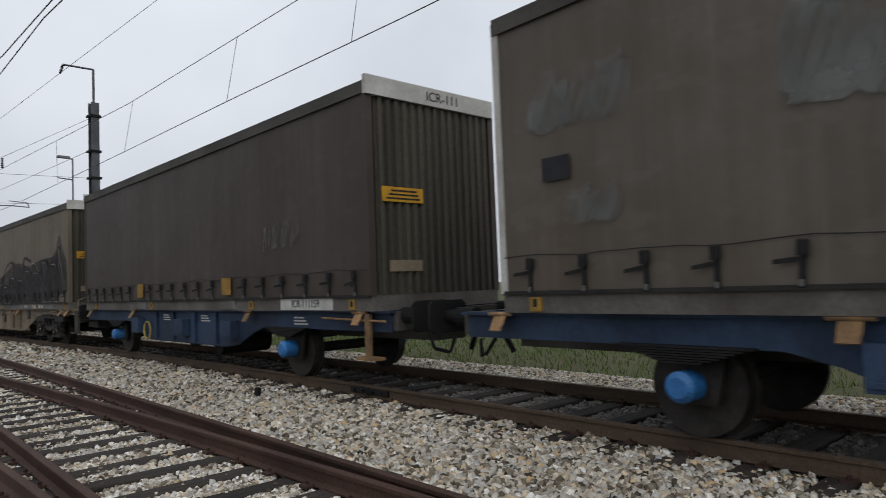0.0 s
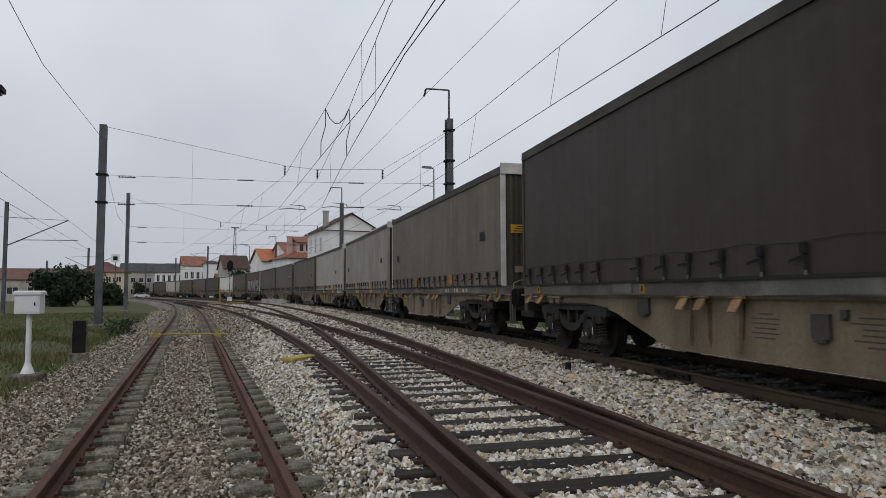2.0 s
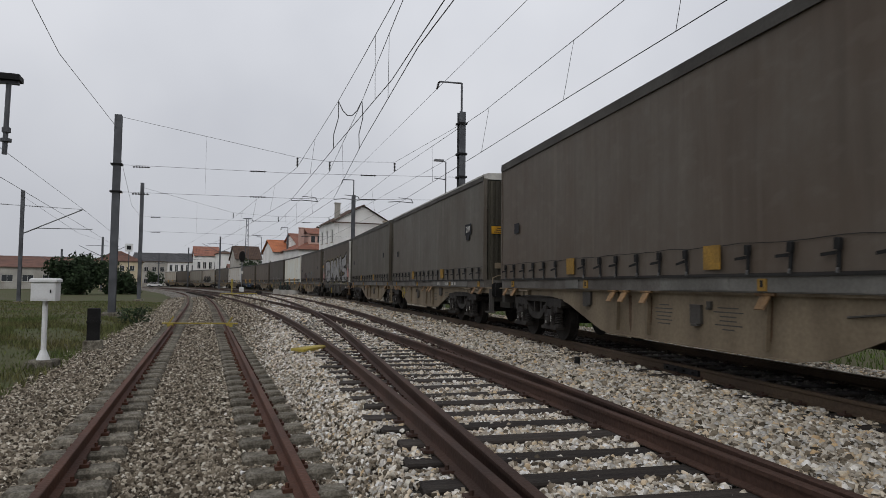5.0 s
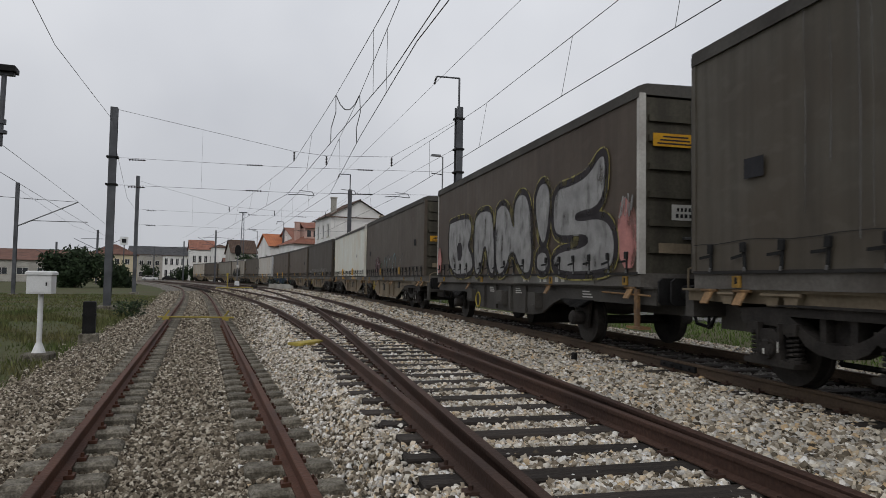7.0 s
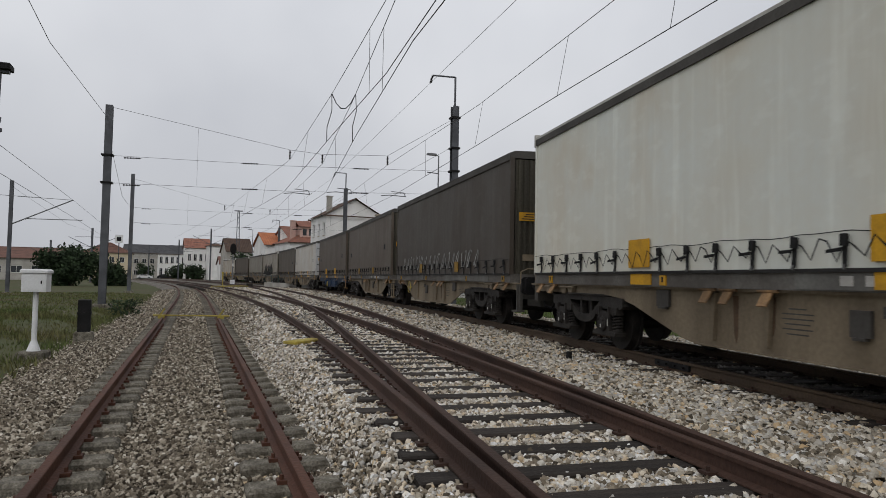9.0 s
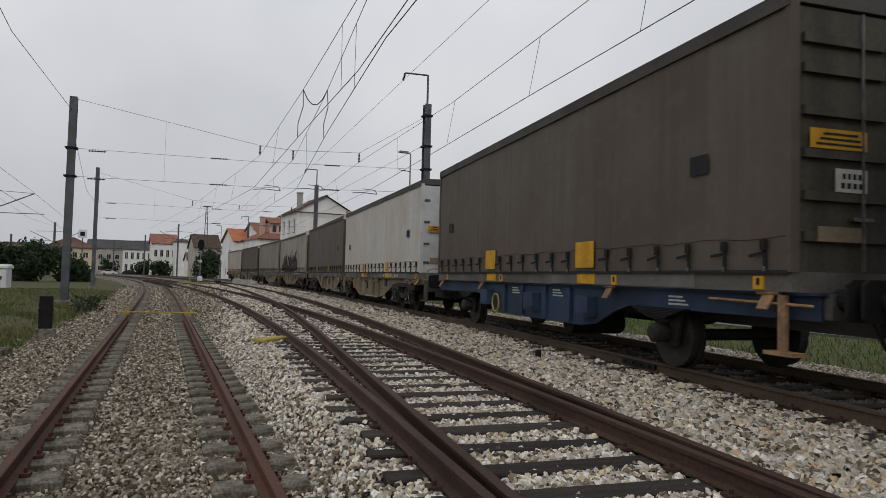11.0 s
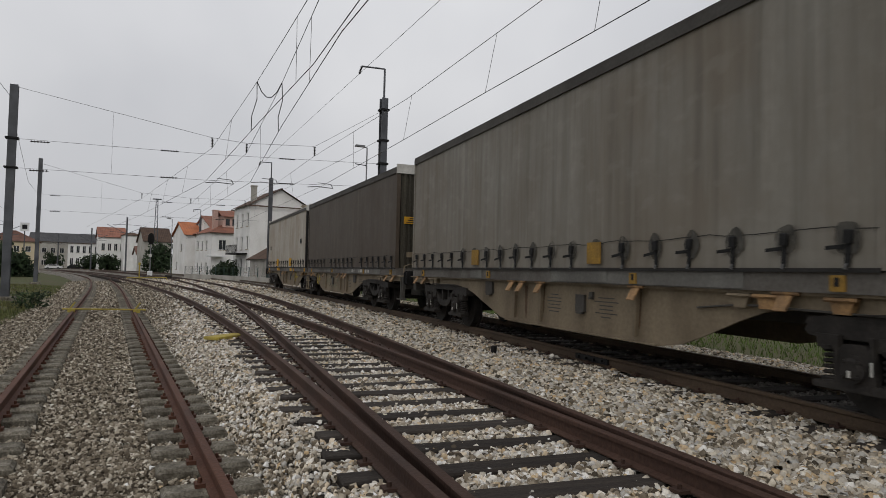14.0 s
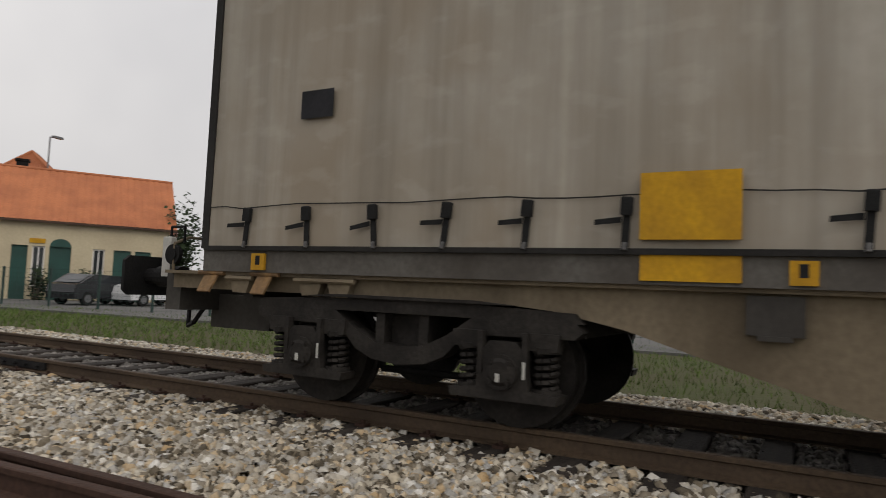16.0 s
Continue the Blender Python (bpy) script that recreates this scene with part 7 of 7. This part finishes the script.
# stone house with the brown hipped roof
hk = house("two-storey stone house with a brown hipped roof", 14.6, 55.6, -6, 6.2, 8.5, 5.3, 7.4, M["renderstain"], M["tilebrown"], "hip",
           front=((1.4, 3.1, 1.0, 1.25, "window"), (3.9, 3.1, 1.0, 1.25, "window")),
           left=((1.0, 3.0, 0.7, 1.5, "window"), (3.6, 2.9, 0.6, 1.7, "window"), (6.0, 2.9, 0.6, 1.7, "window")), chimney=((0.9, 5.0, 5.6, 0.8, 1.8, M["granite"]),))
b = Build()
b.box(-0.1, 2.2, -0.9, 0.0, 2.1, 2.3)
for k in range(10):
    b.rod((0.0 + 0.23 * k, -0.85, 2.3), (0.0 + 0.23 * k, -0.85, 3.0), 0.02, 5)
b.rod((-0.05, -0.85, 3.0), (2.15, -0.85, 3.0), 0.025, 5)
part("balcony", b, M["granite"], hk, "small stone balcony with an iron rail")
sb_ = Build()
rs = random.Random(6)
zc = 0.0
while zc < 5.2:
    yy = -0.3 if int(zc / 0.42) % 2 else 0.0
    while yy < 8.4:
        L = rs.uniform(0.6, 1.0)
        y0, y1 = max(yy, 0.02), min(yy + L - 0.03, 8.45)
        if y1 - y0 > 0.15 and not any(8.5 - o[0] - o[2] - 0.05 < (y0 + y1) / 2 < 8.5 - o[0] + 0.05 and o[1] - 0.3 < zc < o[1] + o[3] for o in ((1.0, 3.0, 0.7, 1.5), (3.6, 2.9, 0.6, 1.7), (6.0, 2.9, 0.6, 1.7))):
            sb_.box(-0.03, 0.0, y0, y1, zc + 0.015, zc + 0.405)
        yy += L
    zc += 0.42
part("stone_facing", sb_, M["granite"], hk, "buff granite blocks")

# tall white house, gable to the camera
hw = house("tall white house with a low gable and dark eaves", 14.6, 80.5, 4, 7.2, 8.0, 9.2, 11.3, M["render"], M["tilebrown"], "gable_y",
           left=tuple((1.2 + 2.6 * k, zz, 0.95, 1.6, "window") for k in range(3) for zz in (1.2, 3.9, 6.7)), chimney=((0.9, 2.2, 9.6, 0.6, 2.0, M["rendergrey"]),))
b = Build()
b.box(-1.3, 0.0, 1.0, 6.5, 3.3, 3.45)
for k in range(24):
    b.rod((-1.25, 1.0 + 0.24 * k, 3.45), (-1.25, 1.0 + 0.24 * k, 4.4), 0.02, 4)
b.rod((-1.25, 1.0, 4.4), (-1.25, 6.5, 4.4), 0.03, 4)
part("balcony", b, M["iron"], hw)
house("low lean-to with a dark tiled roof", 14.2, 66.0, 3, 4.0, 9.0, 2.7, 4.0, M["rendergrey"], M["tilebrown"], "gable_y", left=((2, 0.9, 0.9, 1.1, "window"),))
terr = house("white terraced house with a stepped pink attic and red roof", 13.0, 101.0, 8, 5.4, 9.0, 6.8, 8.3, M["render"], M["tilered"], "hip",
             left=tuple((1.0 + 2.4 * k, zz, 1.0, 1.4, "window") for k in range(3) for zz in (1.0, 4.2)), front=((1.0, 4.2, 1.1, 1.5, "window"), (3.4, 4.2, 1.1, 1.5, "window")),
             chimney=((1.2, 3.0, 7.2, 0.7, 2.9, M["pinkwall"]), (4.4, 6.0, 7.4, 0.5, 3.0, M["pinkwall"])))
b = Build()
b.box(1.9, 5.2, 1.4, 5.2, 6.9, 9.3)
attic = part("attic_storey", b, M["pinkwall"], terr, "pale pink attic storey")
for x in (2.3, 3.3, 4.3):
    g = Build()
    g.box(x, x + 0.6, 1.37, 1.40, 7.9, 8.9)
    part("attic_window", g, M["glass"], attic)
b = Build()
tiled(b, ((1.6, 1.0, 9.2), (5.5, 1.0, 9.2), (5.5, 3.3, 10.2), (1.6, 3.3, 10.2)), 10, 2)
tiled(b, ((5.5, 5.6, 9.2), (1.6, 5.6, 9.2), (1.6, 3.3, 10.2), (5.5, 3.3, 10.2)), 10, 2)
part("attic_roof", b, M["tilered"], terr, "red tile roof of the attic")
b = Build()
b.box(-0.9, 1.6, -1.0, 0.0, 3.2, 3.35)
for k in range(11):
    b.rod((-0.85 + 0.24 * k, -0.95, 3.35), (-0.85 + 0.24 * k, -0.95, 4.2), 0.025, 4)
b.rod((-0.9, -0.95, 4.2), (1.6, -0.95, 4.2), 0.03, 4)
part("balcony", b, M["white"], terr, "white railed balcony")
house("white house with an orange gabled roof", 11.0, 117.0, 8, 4.3, 9.0, 7.0, 9.2, M["render"], M["tileorange"], "gable_x",
      front=((2.6, 4.4, 1.0, 1.3, "window"),), left=((2.5, 1.2, 1.2, 1.3, "window"), (5.5, 4.2, 1.2, 1.3, "window")))
house("white and pink terraced house", 14.4, 113.0, 8, 6.0, 10.0, 8.2, 10.2, M["render"], M["tilered"], "gable_x",
      left=tuple((1.0 + 2.6 * k, zz, 1.0, 1.4, "window") for k in range(3) for zz in (1.2, 4.6)), front=((2, 5.6, 1.1, 1.4, "window"),), chimney=((4.5, 3.0, 9.2, 0.8, 2.0, M["tilered"]),))
house("white house with a red roof", -3.0, 205.0, 4, 6.6, 10.0, 9.4, 12.2, M["render"], M["tilered"], "gable_x",
      front=tuple((0.7 + 1.55 * k, zz, 0.9, 2.0, "window") for k in range(4) for zz in (1.6, 5.6)))
house("plain white block with a flat dark roof", 3.1, 190.0, 4, 3.7, 9.0, 9.6, 10.2, M["render"], M["tilebrown"], "hip")
house("grey house with a dark slate-coloured roof", 6.6, 161.0, 6, 5.6, 10.0, 7.2, 10.3, M["rendergrey"], M["tilebrown"], "gable_x", front=((1.2, 4.4, 1.1, 1.5, "window"), (3.4, 4.4, 1.1, 1.5, "window")))
house("small white house with a pale red roof", 5.6, 172.0, 6, 3.4, 6.0, 4.4, 6.2, M["render"], M["tiledull"], "gable_x")
house("long beige block with a dark grey roof", -22.5, 240.0, 0, 10.5, 12.0, 8.6, 11.4, M["rendergrey"], M["slate"], "gable_x",
      front=tuple((1.0 + 2.4 * k, zz, 1.3, 1.6, "window") for k in range(4) for zz in (1.2, 5.0)))
house("long white school-like block with a dark grey roof", -11.9, 238.0, 0, 10.5, 12.0, 8.4, 11.3, M["render"], M["slate"], "gable_x",
      front=tuple((0.6 + 1.7 * k, zz, 0.95, 2.2, "window") for k in range(6) for zz in (1.4, 5.2)))
house("low yard building with a dull red tiled roof", -64.0, 150.0, 3, 38.0, 14.0, 4.4, 6.6, M["rendergrey"], M["tiledull"], "gable_x",
      front=tuple((2.0 + 3.5 * k, 1.4, 2.0, 1.4, "window") for k in range(10)))
house("two-storey house with a dull red roof beyond the yard", -27.0, 190.0, 2, 11.0, 10.0, 7.0, 9.6, M["cream"], M["tiledull"], "hip",
      front=tuple((1.2 + 2.4 * k, zz, 1.2, 1.4, "window") for k in range(4) for zz in (1.0, 4.4)))
house("long shed with a dull red roof", -62.0, 212.0, 4, 34.0, 14.0, 5.0, 8.0, M["rendergrey"], M["tiledull"], "gable_x")
# low white houses with orange roofs
house("low white house with an orange tiled roof", 18.6, 57.8, -66, 9.5, 6.5, 2.6, 4.8, M["render"], M["tileorange"], "gable_x", front=((2.0, 0.9, 1.0, 1.1, "window"), (6.0, 0.9, 1.0, 1.1, "window")), z=-0.55,
      chimney=((5.5, 2.0, 3.6, 0.7, 1.9, M["render"]),))
ho = house("low white house with an orange hipped roof and white chimney", 22.4, 49.2, -64, 9.4, 7.0, 2.6, 4.7, M["render"], M["tileorange"], "hip", front=((1.5, 0.8, 1.6, 1.2, "window"), (8.2, 0.6, 1.1, 1.2, "window")), z=-0.55,
           chimney=((5.5, 1.6, 3.0, 0.8, 2.6, M["render"]),))
b = Build()
for k in range(3):
    b.rod((4.6, 1.0, 4.2), (4.6 + 0.001, 0.85 - 0.02 * k, 4.25), 0.42 - 0.08 * k, 14, 0.36 - 0.08 * k)
b.rod((4.6, 1.2, 3.3), (4.6, 1.0, 4.2), 0.03, 6)
part("satellite_dish", b, M["white"], ho, "white satellite dish")
b = Build()
b.rod((2.2, 2.6, 4.0), (2.2, 2.6, 10.0), 0.04, 6)
for z, w in ((9.9, 0.5), (8.6, 0.7), (8.3, 0.5)):
    b.rod((2.2 - w, 2.6, z), (2.2 + w, 2.6, z), 0.02, 5)
    for k in range(5):
        b.rod((2.2 - w + 0.5 * w * k, 2.4, z), (2.2 - w + 0.5 * w * k, 2.8, z), 0.012, 4)
part("tv_aerial", b, M["polegalv"], ho)
# terrace with the pink wall, stone house with shutters
house("pink terraced house with a brown roof", 24.5, 56.5, -52, 9.0, 8.0, 4.8, 7.8, M["pinkwall"], M["tilebrown"], "gable_x", front=((2, 2.8, 1.0, 1.2, "window"),), z=-0.5)
house("grey stone house with roller shutters and an orange roof", 30.9, 47.3, -50, 7.0, 9.0, 6.8, 10.6, M["granite"], M["tileorange"], "hip",
      front=((0.7, 3.4, 1.1, 1.5, "shut"), (2.9, 2.9, 1.2, 2.0, "shut"), (5.2, 3.4, 1.1, 1.5, "shut"), (0.9, 0.5, 1.0, 2.0, "window"), (2.8, 0.05, 1.4, 2.2, "window"), (5.2, 0.5, 1.0, 1.8, "window")), z=-0.5)
station = house("low cream station building with orange roof and green doors", 24.9, 35.7, -41, 9.2, 8.0, 4.45, 7.7, M["cream"], M["tileorange"], "gable_x",
                front=((1.4, 0.1, 0.75, 2.9, "door"), (2.35, 0.8, 0.6, 2.2, "window"), (3.15, 0.1, 1.05, 2.9, "door"), (5.25, 0.7, 0.6, 2.3, "window"), (6.3, 0.1, 0.9, 2.9, "door"), (7.4, 0.1, 0.85, 2.9, "door")),
                z=-0.45, chimney=((1.2, 5.0, 6.2, 0.6, 2.0, M["iron"]),), category="station")
b = Build()
for k in range(9):
    a0, a1 = math.pi * k / 9, math.pi * (k + 1) / 9
    b.add([(3.675, -0.02, 3.0), (3.675 + 0.525 * math.cos(a0), -0.02, 3.0 + 0.45 * math.sin(a0)), (3.675 + 0.525 * math.cos(a1), -0.02, 3.0 + 0.45 * math.sin(a1))], [(0, 2, 1)])
part("door_arch", b, M["doorgreen"], station)
b = Build()
b.box(2.2, 2.95, -0.06, -0.01, 3.15, 3.4)
part("yellow_sign", b, M["yellow"], station)
house("white house with a red roof behind the station", 38.0, 46.0, -40, 8.0, 8.0, 5.2, 6.9, M["render"], M["tilered"], "gable_x")

# forecourt paving
b = Build()
b.box(19.5, 60, -30, 37.0, -0.6, -0.34)
whole("forecourt", b, M["asphalt"], "pale paved station forecourt beyond the fence", "paving", kind="structure")

# green wire fence
fen = thing("wire_fence", "green wire fence on slim posts beyond the line", "fence")
line_pts = [(8.3, 88), (11.8, 74), (13.6, 61), (14.9, 54), (16.4, 48), (17.9, 41.0), (20.0, 36.0), (21.2, 31.5), (22.0, 24.0), (22.5, 10.0), (22.5, -10.0)]
post_b = Build()
post_b.chamfer(-0.04, 0.04, -0.04, 0.04, -0.1, 1.75, 0.01)
post_me = post_b.mesh("fence_post", M["fence"])
for (xa, ya), (xb, yb) in zip(line_pts, line_pts[1:]):
    ln = math.hypot(xb - xa, yb - ya)
    k = max(2, int(ln / 2.4))
    for i in range(k):
        t = i / k
        part("fence_post", post_me, None, fen, at=pose(xa + (xb - xa) * t, ya + (yb - ya) * t, -0.45))
    w = Build()
    for j in range(9):
        w.rod((xa, ya, -0.35 + 0.2 * j), (xb, yb, -0.35 + 0.2 * j), 0.006, 4)
    for i in range(int(ln / 0.25)):
        t = i * 0.25 / ln
        w.rod((xa + (xb - xa) * t, ya + (yb - ya) * t, -0.4), (xa + (xb - xa) * t, ya + (yb - ya) * t, 1.28), 0.004, 3)
    part("wire_mesh", w, M["fence"], fen)

# heap under green netting behind the fence
b = Build()
for i in range(13):
    for j in range(7):
        x, y = 19.9 + 0.36 * i, 38.6 + 0.4 * j - 0.45 * i
        h_ = 0.85 * math.sin(math.pi * i / 12) ** 0.6 * math.sin(math.pi * j / 6) ** 0.6
        b.v.append((x, y, -0.45 + h_ * (1 + 0.3 * noise.noise(Vector((x * 1.5, y * 1.5, 0))))))
for i in range(12):
    for j in range(6):
        a = i * 7 + j
        b.f.append((a, a + 7, a + 8, a + 1))
whole("netted_heap", b, M["greennet"], "low heap covered by green netting", "heap", smooth=True)


def car(label, x, y, yaw, paint):
    c = thing("parked_car", label, "car", at=pose(x, y, -0.34, 0, 0, yaw), group="parked cars")
    b = Build()
    b.prism([(-2.1, 0.35), (-2.05, 0.75), (-1.95, 0.92), (-1.1, 1.0), (-0.6, 1.42), (1.0, 1.46), (1.75, 1.02), (2.0, 0.95), (2.1, 0.6), (2.05, 0.3)], -0.85, 0.85)
    part("body", b, paint, c)
    for sx in (-0.855, 0.845):
        part("side_window", Build().prism([(-1.0, 1.0), (-0.55, 1.37), (0.9, 1.40), (1.5, 1.03)], sx, sx + 0.01), M["glass"], c)
    part("windscreen", Build().add([(-0.72, -1.06, 1.03), (0.72, -1.06, 1.03), (0.68, -0.66, 1.40), (-0.68, -0.66, 1.40)], [(0, 1, 2, 3)]), M["glass"], c)
    part("rear_window", Build().add([(-0.70, 1.74, 1.06), (0.70, 1.74, 1.06), (0.66, 1.08, 1.44), (-0.66, 1.08, 1.44)], [(3, 2, 1, 0)]), M["glass"], c)
    for sx in (-0.86, 0.66):
        for sy in (-1.3, 1.3):
            b = Build()
            b.rod((sx, sy, 0.32), (sx + 0.2, sy, 0.32), 0.32, 18)
            wheel = part("wheel", b, M["tyre"], c)
            b = Build()
            b.rod((sx - 0.004, sy, 0.32), (sx + 0.204, sy, 0.32), 0.19, 12)
            part("rim", b, M["polegalv"], wheel)
    return c


car("dark car parked on the station forecourt", 25.4, 27.9, 92, M["carblack"])
car("white car parked on the station forecourt", 27.6, 26.6, 88, M["carwhite"])


# ---------------- bushes and trees ----------------
def bush(name, label, x, y, z, rx, ry, rz, n, seed, size, category="bush"):
    r = random.Random(seed)
    t = thing(name, label, category)
    for k in range(5):
        a = r.uniform(0, math.tau)
        b = Build()
        b.rod((x + r.uniform(-0.2, 0.2), y, z - 0.1), (x + math.cos(a) * rx * 0.5, y + math.sin(a) * ry * 0.5, z + rz * r.uniform(0.5, 0.9)), 0.05 * rz * 0.4, 6, 0.015)
        part("branch", b, M["bark"], t)
    b = Build()
    clumps = [(r.gauss(0, 0.5), r.gauss(0, 0.5), r.uniform(0.05, 0.85), r.uniform(0.25, 0.5)) for _ in range(26)]
    for _ in range(n):
        cx, cy, cz, cr = r.choice(clumps)
        d = Vector((r.gauss(0, 1), r.gauss(0, 1), r.gauss(0, 1))).normalized() * cr * r.uniform(0.4, 1.0)
        px, py, pz = x + (max(-1, min(1, cx)) * 0.75 + d.x) * rx, y + (max(-1, min(1, cy)) * 0.75 + d.y) * ry, z + max(0.0, (cz + d.z * 0.8)) * rz
        u = Vector((r.gauss(0, 1), r.gauss(0, 1), r.gauss(0, 1))).normalized() * size * r.uniform(0.6, 1.4)
        w = u.orthogonal().normalized() * size * r.uniform(0.3, 0.7)
        p = Vector((px, py, pz))
        b.add([p - u, p + w, p + u, p - w], [(0, 1, 2, 3)])
    part("foliage", b, M["leaf"], t)
    return t


bush("large_bush", "large dark rounded evergreen bush in the yard", -14.6, 94.0, -0.5, 3.9, 2.8, 4.6, 7000, 1, 0.24)
bush("large_bush", "dark evergreen bush beside a larger one", -10.8, 96.0, -0.5, 2.6, 2.0, 3.0, 2500, 2, 0.22)
bush("shrub", "low scrubby plant at the grass edge by the siding", -2.75, 30.5, -0.55, 0.7, 0.6, 0.6, 500, 3, 0.06)
bush("shrub", "dark overgrown shrub against the stone house", 17.2, 52.6, -0.5, 2.0, 1.2, 2.4, 2600, 4, 0.14)
bush("shrub", "rounded shrub before the white house", 20.6, 47.0, -0.5, 0.9, 0.7, 1.5, 900, 5, 0.10)
bush("shrub", "creeper-covered mound below the white houses", 13.2, 88.0, -0.4, 1.6, 5.0, 2.4, 2200, 6, 0.18)
bush("garden_tree", "small round tree beside the station", 32.6, 29.6, -0.4, 1.3, 1.3, 5.6, 2600, 7, 0.16, "tree")
for k, (x, y, sx, h_) in enumerate(((-15, 226, 3, 4.5), (-5, 214, 4, 4.5), (-0.5, 198, 3.0, 4.4), (8.9, 150, 3.2, 6.2), (-27, 180, 3, 4), (-44, 172, 5, 4.5), (-38, 205, 5, 5))):
    bush("distant_tree", "dark distant tree among the houses", x, y, -0.4, sx, 3.0, h_, 1300, 20 + k, 0.4, "tree")
for x, y, sz in ((26.3, 33.1, 0.7), (28.1, 31.4, 0.7)):
    bush("potted_shrub", "clipped round shrub by the station door", x, y, -0.4, sz, sz, 1.7, 700, int(x), 0.1)

# parked vehicles far down the line, seen below the distant block
for k, (x, y) in enumerate(((-20, 214), (-14, 215), (-8.5, 214), (-26, 216))):
    car("small distant car parked below the white block", x, y, 80, M["carwhite"] if k % 2 else M["carblack"])

# concrete edging and low wall behind the main line
b = Build()
for (xa, ya), (xb, yb) in zip(line_pts[:4], line_pts[1:5]):
    d = Vector((xb - xa, yb - ya)).normalized() * 0.1
    n_ = Vector((-d.y, d.x))
    b.add([(xa + n_.x, ya + n_.y, -0.6), (xa - n_.x, ya - n_.y, -0.6), (xb - n_.x, yb - n_.y, -0.6), (xb + n_.x, yb + n_.y, -0.6),
           (xa + n_.x, ya + n_.y, 0.35), (xa - n_.x, ya - n_.y, 0.35), (xb - n_.x, yb - n_.y, 0.35), (xb + n_.x, yb + n_.y, 0.35)],
          [(4, 5, 6, 7), (0, 1, 5, 4), (1, 2, 6, 5), (2, 3, 7, 6), (3, 0, 4, 7)])
whole("boundary_wall", b, M["rendergrey"], "low grey boundary wall under the fence", "wall", kind="structure")
# ---------------- movement ----------------
# where each container's middle stands ahead of its even place in the train: joints of articulated pairs are shorter
AHEAD_BY = {-6: -0.08, -5: -0.75, -4: -0.77, -3: -0.56, -2: -0.72, -1: -0.35, 0: -0.64, 1: -0.30, 2: -0.45, 3: -0.05, 4: -0.19, 5: -0.63, 6: -0.18,
            7: -0.54, 8: -0.45, 9: -0.69, 10: -1.15, 11: -0.55, 12: -0.91, 13: -0.75, 14: -0.90, 15: 0.0}
# small surges of the train, in metres
SURGE = {0.0: 0.20, 1.0: -0.12, 2.0: -0.18, 3.0: -0.18, 3.5: 0.15, 4.0: 0.40, 6.5: 0.15, 7.5: -0.14, 8.0: -0.12, 8.5: 0.14, 9.0: 0.10, 11.5: 0.13, 12.0: -0.12, 12.5: -0.2,
         13.0: 0.15, 13.5: -0.15, 14.0: -0.10, 14.5: 0.12, 15.0: 0.1, 15.5: 0.06, 16.0: 0.33}


def travelled(t):
    """Metres run since 3.5 s: a freight train at about 19 m/s, gaining a little speed."""
    return ((((-8.424e-05 * t + 0.0026177) * t - 0.0229667) * t + 0.0966446) * t + 18.389281) * t - 64.888578


def on_track(s):
    x0, y0, _ = TRAIN.at(s - 4.5)
    x1, y1, _ = TRAIN.at(s + 4.5)
    h = math.atan2(x1 - x0, y1 - y0)
    return pose((x0 + x1) / 2, (y0 + y1) / 2, 0, 0, 0, 180 - math.degrees(h))


def motions():
    times = [0.5 * k for k in range(33)]
    for n, wagon, box in TRAINSET:
        rows = [(t, on_track(7.85 + 6.28 + 14.66 * n - travelled(t) - SURGE.get(t, 0.0) - AHEAD_BY[n])) for t in times]
        walk(wagon, rows)
        walk(box, rows)


motions()
